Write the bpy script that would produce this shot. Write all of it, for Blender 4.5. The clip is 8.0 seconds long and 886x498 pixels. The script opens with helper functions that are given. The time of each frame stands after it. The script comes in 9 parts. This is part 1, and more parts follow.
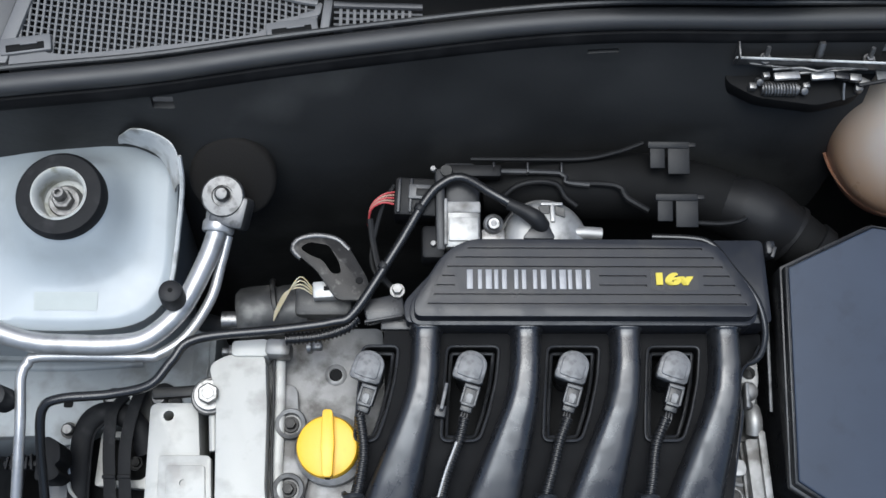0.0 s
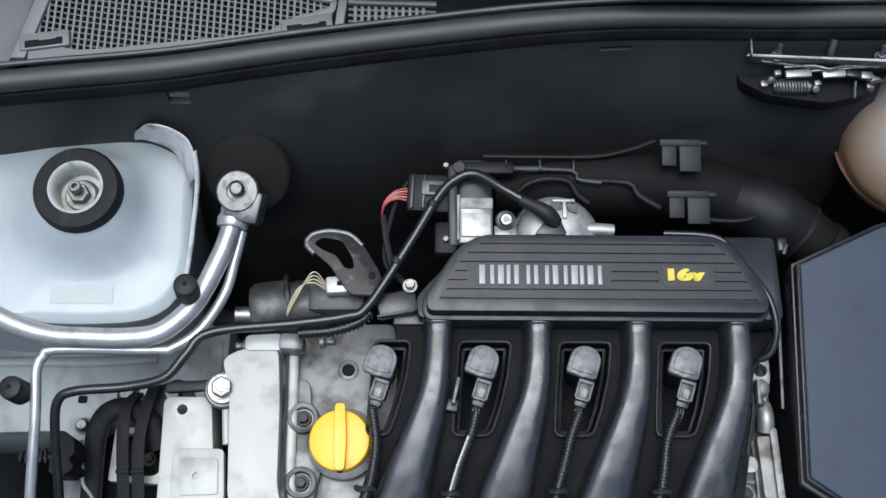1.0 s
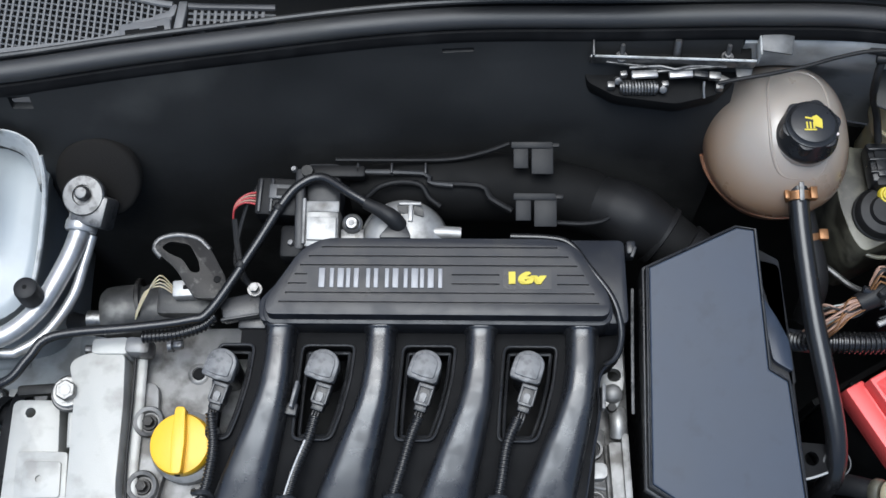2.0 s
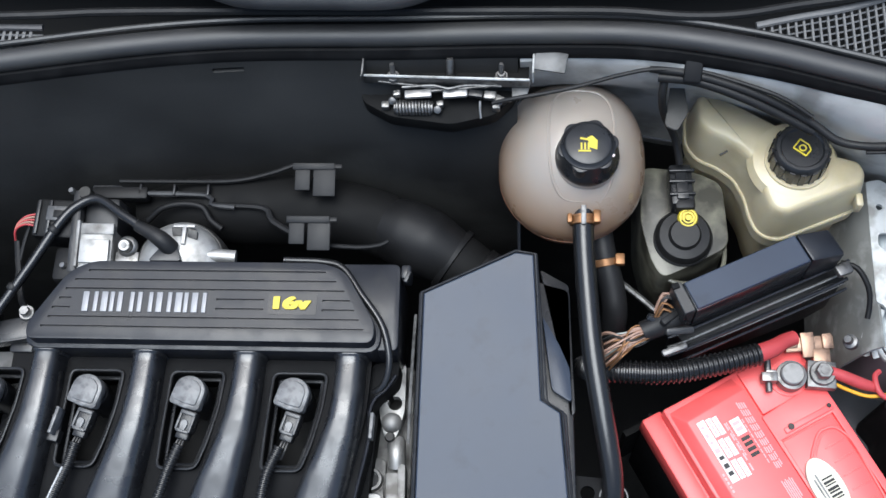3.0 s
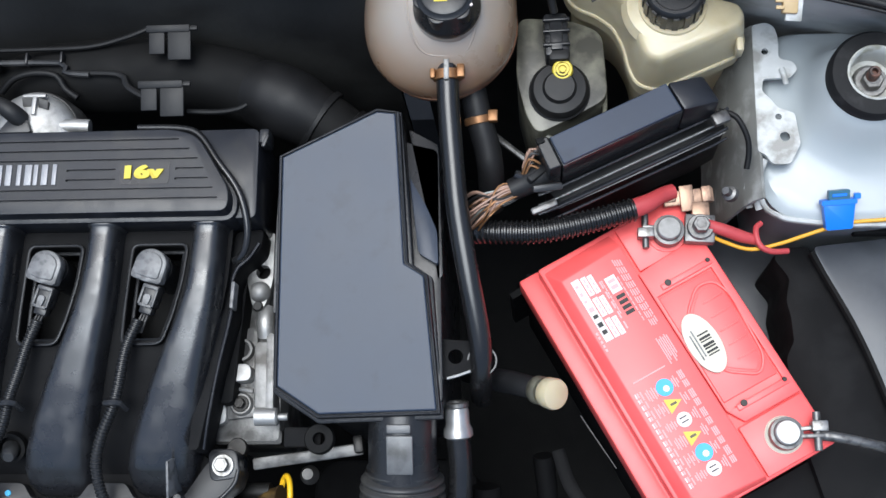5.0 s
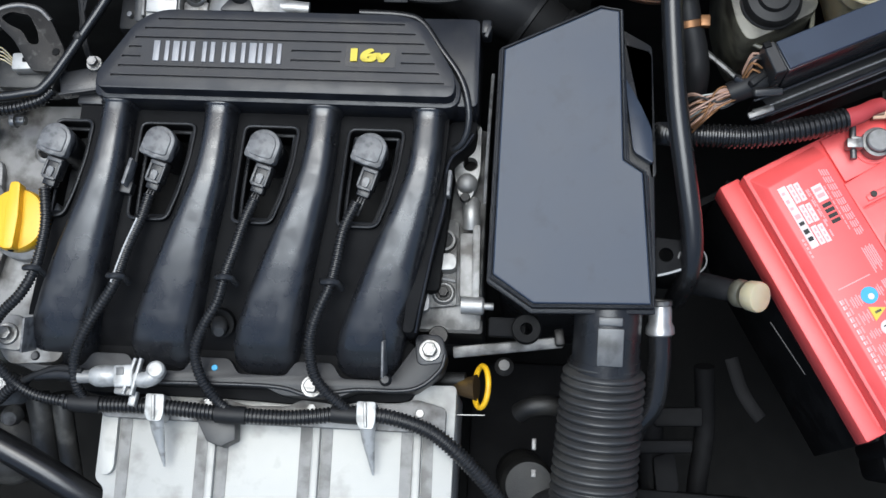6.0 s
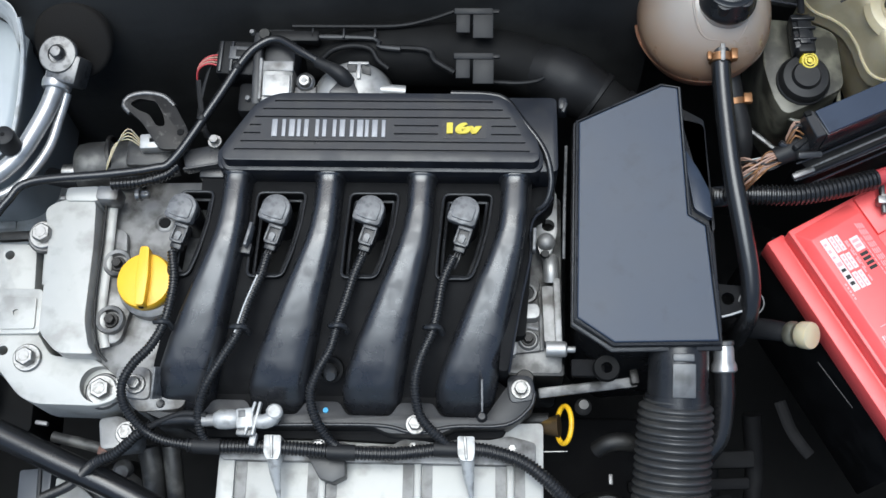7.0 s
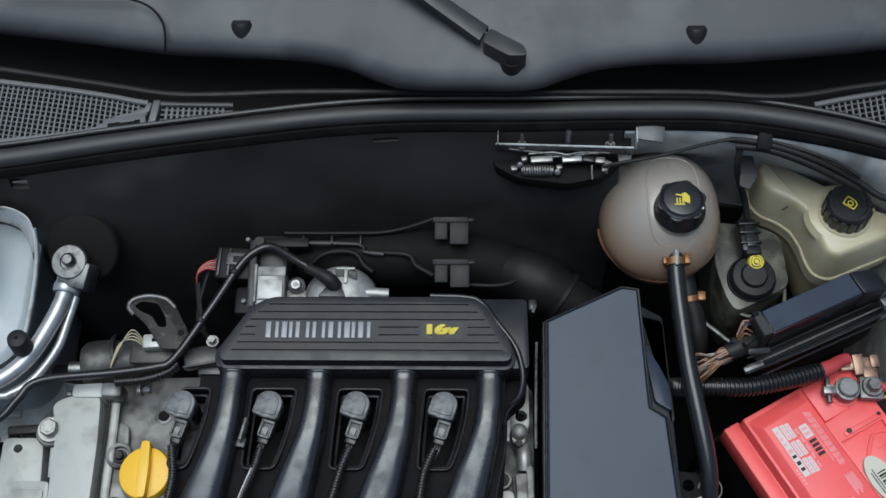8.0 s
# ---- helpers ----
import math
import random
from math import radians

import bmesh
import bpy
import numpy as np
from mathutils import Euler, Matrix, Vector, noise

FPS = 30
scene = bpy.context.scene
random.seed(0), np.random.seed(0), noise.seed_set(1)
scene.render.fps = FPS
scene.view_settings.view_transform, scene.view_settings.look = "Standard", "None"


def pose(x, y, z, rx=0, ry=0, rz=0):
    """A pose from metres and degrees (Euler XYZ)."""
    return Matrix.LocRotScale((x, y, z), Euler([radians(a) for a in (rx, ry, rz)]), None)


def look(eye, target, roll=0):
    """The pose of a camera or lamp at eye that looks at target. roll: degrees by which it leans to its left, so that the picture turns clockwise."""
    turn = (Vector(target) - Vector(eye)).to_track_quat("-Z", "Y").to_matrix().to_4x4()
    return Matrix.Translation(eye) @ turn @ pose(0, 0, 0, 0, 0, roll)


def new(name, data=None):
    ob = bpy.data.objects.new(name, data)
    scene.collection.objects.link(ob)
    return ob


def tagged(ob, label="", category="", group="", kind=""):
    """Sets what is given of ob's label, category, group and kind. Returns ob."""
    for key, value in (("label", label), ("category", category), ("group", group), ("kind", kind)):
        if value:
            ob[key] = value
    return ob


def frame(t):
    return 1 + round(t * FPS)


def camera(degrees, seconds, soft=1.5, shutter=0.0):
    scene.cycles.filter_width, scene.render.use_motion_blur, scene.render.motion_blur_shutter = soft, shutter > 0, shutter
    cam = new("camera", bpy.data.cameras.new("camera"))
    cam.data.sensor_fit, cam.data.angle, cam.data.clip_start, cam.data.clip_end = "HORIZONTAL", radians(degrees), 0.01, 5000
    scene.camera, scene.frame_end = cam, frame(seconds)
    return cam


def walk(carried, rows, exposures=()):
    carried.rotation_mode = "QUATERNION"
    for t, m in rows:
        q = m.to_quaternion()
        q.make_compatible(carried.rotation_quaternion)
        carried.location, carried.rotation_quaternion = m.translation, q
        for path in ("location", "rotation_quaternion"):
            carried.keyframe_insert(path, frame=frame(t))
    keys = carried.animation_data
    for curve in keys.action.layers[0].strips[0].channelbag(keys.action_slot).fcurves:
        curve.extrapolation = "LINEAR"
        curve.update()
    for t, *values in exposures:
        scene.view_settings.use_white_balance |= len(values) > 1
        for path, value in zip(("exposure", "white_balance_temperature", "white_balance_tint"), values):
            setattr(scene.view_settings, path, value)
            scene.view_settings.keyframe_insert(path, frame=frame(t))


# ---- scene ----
cam = camera(42.0, 8.0)
PATH = [
    (0, (-0.094, -0.228, 1.724), (-0.038, 0.443, -0.159), 4.7),
    (0.5, (-0.095, -0.237, 1.723), (-0.062, 0.45, -0.155), 2.9),
    (1, (-0.095, -0.248, 1.723), (-0.059, 0.453, -0.15), 3.2),
    (1.2, (-0.084, -0.249, 1.726), (-0.05, 0.454, -0.146), 3.0),
    (2.3, (0.154, -0.252, 1.71), (0.059, 0.47, -0.153), -6.7),
    (2.5, (0.206, -0.245, 1.705), (0.079, 0.477, -0.156), -9.0),
    (3, (0.307, -0.231, 1.686), (0.166, 0.512, -0.165), -9.4),
    (3.5, (0.406, -0.208, 1.676), (0.241, 0.503, -0.186), -13.1),
    (4, (0.473, -0.212, 1.668), (0.313, 0.496, -0.196), -13.4),
    (4.2, (0.477, -0.214, 1.668), (0.319, 0.483, -0.2), -13.5),
    (5.3, (0.396, -0.241, 1.635), (0.224, 0.231, -0.301), -19.6),
    (5.5, (0.374, -0.252, 1.635), (0.203, 0.193, -0.307), -20.0),
    (6, (0.248, -0.282, 1.653), (0.106, 0.181, -0.288), -14.3),
    (6.5, (0.173, -0.342, 1.697), (0.077, 0.283, -0.201), -6.9),
    (7, (0.15, -0.386, 1.746), (0.063, 0.305, -0.13), -6.0),
    (7.5, (0.148, -0.384, 1.805), (0.093, 0.413, -0.028), -3.1),
    (8, (0.151, -0.369, 1.853), (0.101, 0.538, 0.071), -2.7),
]
walk(cam, [(t, look(eye, target, roll)) for t, eye, target, roll in PATH],
     exposures=[(0, 0.44, 5850, 5), (2.3, 0.52, 5800, 5), (3.4, 0.93, 5850, 5), (4.3, 0.94, 5850, 5), (5.6, 0.46, 5850, 5), (6, 0.47, 5850, 4), (7, 0.54, 5800, 3), (7.5, 0.54, 5800, 2), (7.8, 0.27, 5750, 1), (8, -0.16, 5700, 0)])

# ---- daylight under a bright overcast sky ----
world = bpy.data.worlds.new("overcast_sky")
scene.world = world
world.use_nodes = True
wn, wl = world.node_tree.nodes, world.node_tree.links
sky = wn.new("ShaderNodeTexSky")
sky.sky_type = "NISHITA"
sky.sun_disc = False
sky.sun_elevation, sky.sun_rotation = radians(80), radians(-30)
sky.air_density, sky.dust_density, sky.ozone_density = 1.0, 5.0, 1.0
wl.new(sky.outputs[0], wn["Background"].inputs[0])
wn["Background"].inputs[1].default_value = 0.105

sun_lamp = bpy.data.lights.new("sun", "SUN")
sun_lamp.energy, sun_lamp.angle, sun_lamp.color = 1.9, radians(45), (1.0, 0.99, 0.98)
sun = new("sun", sun_lamp)
sun.matrix_world = look((-0.08, -0.09, 0.99), (0, 0, 0))

# ---- materials ----
def mat(name, color, rough=0.5, metal=0.0, vary=0.15, scale=60.0, bump=0.15, stain=None, stain_at=0.54, stain_scale=9.0, coat=0.0, spec=0.6, fine=900.0, smear=0.0):
    """A surface with a broad tone change, a fine grain and, where asked for, stains of a second colour."""
    m = bpy.data.materials.new(name)
    m.use_nodes = True
    n, l = m.node_tree.nodes, m.node_tree.links
    b = n["Principled BSDF"]
    b.inputs["Metallic"].default_value, b.inputs["Coat Weight"].default_value = metal, coat
    b.inputs["Specular IOR Level"].default_value = spec
    co = n.new("ShaderNodeTexCoord")
    wide, grain = n.new("ShaderNodeTexNoise"), n.new("ShaderNodeTexNoise")
    wide.inputs["Scale"].default_value, wide.inputs["Detail"].default_value = scale, 5
    grain.inputs["Scale"].default_value, grain.inputs["Detail"].default_value = fine, 3
    for t in (wide, grain):
        l.new(co.outputs["Object"], t.inputs["Vector"])
    ramp = n.new("ShaderNodeMix")
    ramp.data_type = "RGBA"
    ramp.inputs[6].default_value = (*[c * (1 - vary) for c in color], 1)
    ramp.inputs[7].default_value = (*[min(1, c * (1 + vary)) for c in color], 1)
    l.new(wide.outputs["Fac"], ramp.inputs[0])
    out = ramp.outputs[2]
    if stain:
        spots, step, mix = n.new("ShaderNodeTexNoise"), n.new("ShaderNodeValToRGB"), n.new("ShaderNodeMix")
        spots.inputs["Scale"].default_value, spots.inputs["Detail"].default_value = stain_scale, 7
        l.new(co.outputs["Object"], spots.inputs["Vector"])
        step.color_ramp.elements[0].position, step.color_ramp.elements[1].position = stain_at - 0.08, stain_at + 0.08
        l.new(spots.outputs["Fac"], step.inputs[0])
        mix.data_type = "RGBA"
        l.new(step.outputs[0], mix.inputs[0])
        l.new(out, mix.inputs[6])
        mix.inputs[7].default_value = (*stain, 1)
        out = mix.outputs[2]
    l.new(out, b.inputs["Base Color"])
    rr = n.new("ShaderNodeMapRange")
    rr.inputs[3].default_value, rr.inputs[4].default_value = max(0.03, rough * 0.8), min(1, rough * 1.25)
    l.new(wide.outputs["Fac"], rr.inputs[0])
    dull = rr.outputs[0]
    if smear:
        # Dust and wiped patches: the gloss comes and goes.
        film, cloud, more = n.new("ShaderNodeTexNoise"), n.new("ShaderNodeMapRange"), n.new("ShaderNodeMath")
        film.inputs["Scale"].default_value, film.inputs["Detail"].default_value, film.inputs["Distortion"].default_value = 60, 9, 0.2
        l.new(co.outputs["Object"], film.inputs["Vector"])
        cloud.inputs[1].default_value, cloud.inputs[2].default_value = 0.46, 0.66
        cloud.inputs[3].default_value, cloud.inputs[4].default_value = 0.0, smear
        l.new(film.outputs["Fac"], cloud.inputs[0])
        more.operation = "ADD"
        l.new(dull, more.inputs[0])
        l.new(cloud.outputs[0], more.inputs[1])
        dull = more.outputs[0]
    l.new(dull, b.inputs["Roughness"])
    if bump:
        bp = n.new("ShaderNodeBump")
        bp.inputs["Strength"].default_value, bp.inputs["Distance"].default_value = bump, 0.00035
        l.new(grain.outputs["Fac"], bp.inputs["Height"])
        l.new(bp.outputs[0], b.inputs["Normal"])
    return m


BLACK = mat("black_plastic", (0.0155, 0.0160, 0.0175), 0.28, vary=0.3, bump=0.3, spec=0.48, stain=(0.020, 0.0202, 0.021), stain_at=0.60, stain_scale=45, smear=0.08)
RUNNER = mat("glossy_black_runner", (0.0145, 0.0150, 0.0172), 0.26, vary=0.35, scale=25, bump=0.2, spec=0.92, stain=(0.020, 0.0205, 0.022), stain_at=0.60, stain_scale=30, smear=0.2)
COVERTOP = mat("ribbed_black_cover", (0.0122, 0.0136, 0.0178), 0.3, vary=0.25, bump=0.3, spec=0.42, stain=(0.022, 0.0222, 0.023), stain_at=0.60, stain_scale=35, smear=0.1)
SATIN = mat("satin_black_plastic", (0.012, 0.0125, 0.015), 0.24, vary=0.2, bump=0.3, stain=(0.028, 0.029, 0.031), stain_at=0.62, stain_scale=14)
DUSTY = mat("dusty_black_plastic", (0.026, 0.026, 0.0265), 0.42, vary=0.3, bump=0.3, stain=(0.045, 0.044, 0.041), stain_at=0.56, stain_scale=18)
# The sky's blue sheen on black plastic is put into the base colour.
LID = mat("black_with_sky_sheen", (0.028, 0.038, 0.060), 0.32, vary=0.22, scale=18, bump=0.06, spec=0.30, stain=(0.021, 0.029, 0.046), stain_at=0.65, stain_scale=45)
RUBBER = mat("black_rubber", (0.012, 0.012, 0.0125), 0.5, vary=0.3, bump=0.25, spec=0.32, stain=(0.019, 0.0185, 0.018), stain_at=0.60, stain_scale=40)
MOUNTRUBBER = mat("dull_mount_rubber", (0.0095, 0.0098, 0.0108), 0.62, vary=0.35, bump=0.3, spec=0.22, stain=(0.022, 0.022, 0.023), stain_at=0.63, stain_scale=70)
SEALRUBBER = mat("weathered_seal_rubber", (0.026, 0.026, 0.0265), 0.5, vary=0.3, scale=30, bump=0.3, stain=(0.028, 0.028, 0.027), stain_at=0.58, stain_scale=15)
HOSE = mat("hose_rubber", (0.011, 0.011, 0.0115), 0.25, vary=0.3, bump=0.15)
LOOM = mat("dusty_corrugated_sleeve", (0.012, 0.012, 0.0125), 0.36, vary=0.4, scale=45, bump=0.15)
FELT = mat("insulation_mat", (0.0132, 0.0132, 0.0128), 0.6, vary=0.5, scale=14, bump=1.0, stain=(0.034, 0.034, 0.032), stain_at=0.60, stain_scale=9, fine=130)
SOFTPAD = mat("foam_pad", (0.0110, 0.0100, 0.0090), 0.85, vary=0.35, scale=40, bump=0.7, spec=0.2)
# Near-black with shade put in, for bay depths, gaps and drawn-on holes.
PITCH = mat("painted_shade_black", (0.0048, 0.0048, 0.0048), 0.68, vary=0.3, spec=0.18)
DUCT = mat("matt_black_duct", (0.0065, 0.0065, 0.0068), 0.5, vary=0.4, bump=0.3, spec=0.25, stain=(0.010, 0.010, 0.0105), stain_at=0.54, stain_scale=20)
# Dulled black that holds the shade between runners and low in the bay.
WEB = mat("shade_darkened_black_plastic", (0.0070, 0.0070, 0.0075), 0.68, vary=0.4, bump=0.25, spec=0.12, stain=(0.012, 0.012, 0.0125), stain_at=0.58, stain_scale=30)
PALEPLUG = mat("pale_grey_plug", (0.42, 0.42, 0.41), 0.45, vary=0.12)
SHANK = mat("stained_brown_plastic", (0.045, 0.028, 0.011), 0.45, vary=0.4, stain=(0.12, 0.075, 0.02), stain_at=0.62, stain_scale=90)
GREY = mat("grey_coil_plastic", (0.16, 0.16, 0.16), 0.34, vary=0.4, scale=110, bump=0.35, stain=(0.065, 0.065, 0.066), stain_at=0.55, stain_scale=120, smear=0.15)
CLIPGREY = mat("dark_grey_clip_plastic", (0.060, 0.060, 0.061), 0.38, vary=0.3, bump=0.2, stain=(0.15, 0.15, 0.145), stain_at=0.60, stain_scale=150)
ALU = mat("cast_aluminium", (0.42, 0.415, 0.4), 0.5, 0.75, vary=0.25, scale=90, bump=0.6, stain=(0.20, 0.198, 0.19), stain_at=0.58, stain_scale=45, fine=700)
DIRTY = mat("dirty_cast_aluminium", (0.245, 0.242, 0.235), 0.48, 0.4, vary=0.4, scale=70, bump=0.45, stain=(0.080, 0.075, 0.068), stain_at=0.54, stain_scale=38, fine=500)
GRIME = mat("oily_grey_casting", (0.17, 0.167, 0.16), 0.42, 0.3, vary=0.45, scale=60, bump=0.5, stain=(0.035, 0.033, 0.030), stain_at=0.52, stain_scale=48, fine=500)
GROOVE = mat("dusty_shaded_groove", (0.20, 0.198, 0.19), 0.5, 0.2, vary=0.35, scale=80, bump=0.5, stain=(0.11, 0.107, 0.10), stain_at=0.54, stain_scale=60)
PALEZINC = mat("pale_matt_zinc", (0.44, 0.44, 0.425), 0.42, 0.35, vary=0.2, scale=120, bump=0.4, stain=(0.27, 0.265, 0.25), stain_at=0.58, stain_scale=110)
DARKALLOY = mat("dark_grey_alloy", (0.045, 0.044, 0.042), 0.45, 0.3, vary=0.5, scale=70, bump=0.5, stain=(0.11, 0.108, 0.10), stain_at=0.58, stain_scale=50)
FLANGE = mat("worn_flange_plastic", (0.017, 0.0172, 0.0182), 0.40, vary=0.35, bump=0.3, spec=0.4, stain=(0.042, 0.0418, 0.042), stain_at=0.58, stain_scale=30)
CASTGREY = mat("grimy_grey_casting", (0.125, 0.127, 0.128), 0.45, 0.35, vary=0.35, scale=70, bump=0.4, stain=(0.06, 0.06, 0.058), stain_at=0.57, stain_scale=40)
PANELGREY = mat("dusty_grey_panel_paint", (0.46, 0.46, 0.445), 0.42, 0.0, vary=0.25, scale=22, bump=0.5, coat=0.1, stain=(0.27, 0.265, 0.25), stain_at=0.56, stain_scale=24, fine=200)
PAINTED = mat("pale_painted_alloy", (0.43, 0.425, 0.395), 0.46, 0.15, vary=0.08, bump=0.4, stain=(0.31, 0.30, 0.275), stain_at=0.60, stain_scale=38)
BARE = mat("brushed_aluminium", (0.46, 0.457, 0.45), 0.36, 0.7, vary=0.16, scale=45, bump=0.3, stain=(0.33, 0.325, 0.315), stain_at=0.60, stain_scale=60)
STEEL = mat("zinc_steel", (0.27, 0.267, 0.26), 0.40, 0.9, vary=0.3, scale=160, bump=0.4, stain=(0.14, 0.135, 0.125), stain_at=0.60, stain_scale=220)
DARKSTEEL = mat("dull_steel", (0.19, 0.187, 0.183), 0.45, 0.85, vary=0.35, bump=0.45, stain=(0.10, 0.098, 0.094), stain_at=0.58, stain_scale=160)
BODY = mat("pale_blue_body_paint", (0.375, 0.408, 0.422), 0.36, 0.0, vary=0.06, scale=8, bump=0.05, coat=0.15, stain=(0.325, 0.35, 0.36), stain_at=0.60, stain_scale=16)
# Darker copy of the body paint: the rail's shade is put into the colour.
RAILSHADE = mat("shaded_body_paint", (0.27, 0.29, 0.295), 0.45, 0.0, vary=0.2, scale=20, bump=0.3, stain=(0.17, 0.175, 0.17), stain_at=0.56, stain_scale=28)
BODYGREY = mat("grey_body_paint", (0.53, 0.53, 0.515), 0.42, 0.0, vary=0.1, scale=10, bump=0.08, coat=0.1, stain=(0.40, 0.40, 0.385), stain_at=0.60, stain_scale=18)
PRIMER = mat("weathered_white_bracket_paint", (0.52, 0.53, 0.52), 0.5, 0.0, vary=0.2, scale=90, bump=0.5, stain=(0.27, 0.265, 0.245), stain_at=0.56, stain_scale=55)
YELLOW = mat("yellow_plastic", (0.83, 0.485, 0.012), 0.38, vary=0.08, bump=0.25, stain=(0.70, 0.38, 0.01), stain_at=0.66, stain_scale=60)
YELLOWTAG = mat("yellow_print", (0.62, 0.50, 0.035), 0.5, vary=0.08, bump=0.0)
RED = mat("battery_red_plastic", (0.84, 0.108, 0.104), 0.40, vary=0.09, bump=0.15, stain=(0.80, 0.092, 0.09), stain_at=0.62, stain_scale=24)
REDWIRE = mat("red_cable_sheath", (0.43, 0.05, 0.055), 0.5, vary=0.15)
WHITEINK = mat("white_label_print", (0.66, 0.58, 0.56), 0.5, vary=0.08, bump=0.0)
PINKINK = mat("faded_label_print", (0.78, 0.34, 0.34), 0.5, vary=0.1, bump=0.0)
LABELPALE = mat("faded_paper_label", (0.385, 0.415, 0.395), 0.5, vary=0.12, bump=0.0)
CREAM = mat("cream_label", (0.58, 0.54, 0.44), 0.5, vary=0.08, bump=0.0)
BLUE = mat("blue_plastic", (0.012, 0.17, 0.70), 0.4, vary=0.06, bump=0.1)
CYAN = mat("cyan_print", (0.05, 0.36, 0.62), 0.5, vary=0.08, bump=0.0)
SILVERINK = mat("silver_badge", (0.29, 0.29, 0.30), 0.45, 0.2, vary=0.2, scale=200, bump=0.15)
IVORY = mat("aged_ivory_plastic", (0.53, 0.465, 0.31), 0.40, vary=0.16, scale=20, bump=0.15, stain=(0.43, 0.36, 0.22), stain_at=0.60, stain_scale=18, coat=0.1)
MILKY = mat("cloudy_reservoir_plastic", (0.135, 0.130, 0.098), 0.36, vary=0.5, scale=40, bump=0.35, stain=(0.035, 0.033, 0.025), stain_at=0.50, stain_scale=34)
for socket, value in (("Subsurface Weight", 0.4), ("Subsurface Radius", (0.03, 0.022, 0.010))):
    IVORY.node_tree.nodes["Principled BSDF"].inputs[socket].default_value = value
COPPER = mat("copper_clamp", (0.31, 0.205, 0.145), 0.40, 0.8, vary=0.3, scale=150, bump=0.3, stain=(0.17, 0.11, 0.08), stain_at=0.60, stain_scale=130)
BRONZE = mat("brass_spring_clip", (0.26, 0.13, 0.055), 0.4, 0.6, vary=0.2, bump=0.2)
PALEWIRE = mat("bare_wire_ends", (0.33, 0.205, 0.15), 0.5, vary=0.3, scale=200)
YWIRE = mat("amber_wire_sheath", (0.70, 0.36, 0.02), 0.45, vary=0.1)
AMBERTAG = mat("tan_connector", (0.47, 0.34, 0.17), 0.5, vary=0.15)
# Darkened to hold the shade of deep parts; also serves as black print.
GREASY = mat("greasy_iron_with_shade", (0.010, 0.0098, 0.0094), 0.5, 0.3, vary=0.5, bump=0.7, stain=(0.030, 0.029, 0.026), stain_at=0.56, stain_scale=30)
CUPWHITE = mat("dirty_white_cup", (0.56, 0.56, 0.52), 0.5, vary=0.1, stain=(0.34, 0.33, 0.26), stain_at=0.60, stain_scale=90)
RUST = mat("rusty_steel", (0.15, 0.075, 0.055), 0.6, 0.4, vary=0.5, bump=0.6, stain=(0.06, 0.045, 0.04), stain_at=0.55, stain_scale=180)
# Tone holds the shade of the lifting eye's steep face.
EYESTEEL = mat("shade_dark_steel", (0.022, 0.021, 0.020), 0.38, 0.5, vary=0.5, bump=0.5, spec=0.4, stain=(0.075, 0.073, 0.068), stain_at=0.64, stain_scale=140)
FUSETEAL = mat("dark_teal_fuse", (0.02, 0.10, 0.16), 0.4, vary=0.3)
GRID = mat("sunbleached_grey_plastic", (0.13, 0.13, 0.13), 0.5, vary=0.2, bump=0.2)
SILL = mat("dark_grey_scuttle", (0.05, 0.05, 0.053), 0.5, vary=0.3, scale=12, bump=0.3, stain=(0.085, 0.085, 0.085), stain_at=0.56, stain_scale=14)
DIRTYWALL = mat("grimy_grey_paint", (0.20, 0.20, 0.185), 0.55, 0.0, vary=0.3, scale=30, bump=0.4, stain=(0.36, 0.36, 0.345), stain_at=0.60, stain_scale=45)
SLATE = mat("matt_slate_plastic", (0.056, 0.061, 0.070), 0.42, vary=0.2, bump=0.15, stain=(0.038, 0.041, 0.047), stain_at=0.60, stain_scale=20)
ASPHALT = mat("asphalt", (0.05, 0.05, 0.05), 0.85, vary=0.4, scale=30, bump=0.8)


def tank_material():
    """Brownish coolant seen through a milky shell, paler towards the top."""
    m = mat("brown_milky_tank", (0.42, 0.33, 0.25), 0.28, vary=0.12, scale=18, bump=0.06, coat=0.45)
    n, l = m.node_tree.nodes, m.node_tree.links
    b = n["Principled BSDF"]
    co, sep, ramp = n.new("ShaderNodeTexCoord"), n.new("ShaderNodeSeparateXYZ"), n.new("ShaderNodeValToRGB")
    l.new(co.outputs["Object"], sep.inputs[0])
    rng = n.new("ShaderNodeMapRange")
    rng.inputs[1].default_value, rng.inputs[2].default_value = 0.015, 0.13
    l.new(sep.outputs[2], rng.inputs[0])
    wob = n.new("ShaderNodeTexNoise")
    wob.inputs["Scale"].default_value = 25
    l.new(co.outputs["Object"], wob.inputs["Vector"])
    add = n.new("ShaderNodeMath")
    add.operation = "MULTIPLY_ADD"
    l.new(wob.outputs["Fac"], add.inputs[0])
    add.inputs[1].default_value = 0.18
    l.new(rng.outputs[0], add.inputs[2])
    e = ramp.color_ramp.elements
    e[0].position, e[0].color = 0.15, (0.33, 0.105, 0.055, 1)
    e[1].position, e[1].color = 1.0, (0.325, 0.285, 0.245, 1)
    mid = e.new(0.60)
    mid.color = (0.305, 0.195, 0.120, 1)
    l.new(add.outputs[0], ramp.inputs[0])
    l.new(ramp.outputs[0], b.inputs["Base Color"])
    b.inputs["Subsurface Weight"].default_value = 0.15
    b.inputs["Subsurface Radius"].default_value = (0.02, 0.01, 0.006)
    return m


TANK = tank_material()


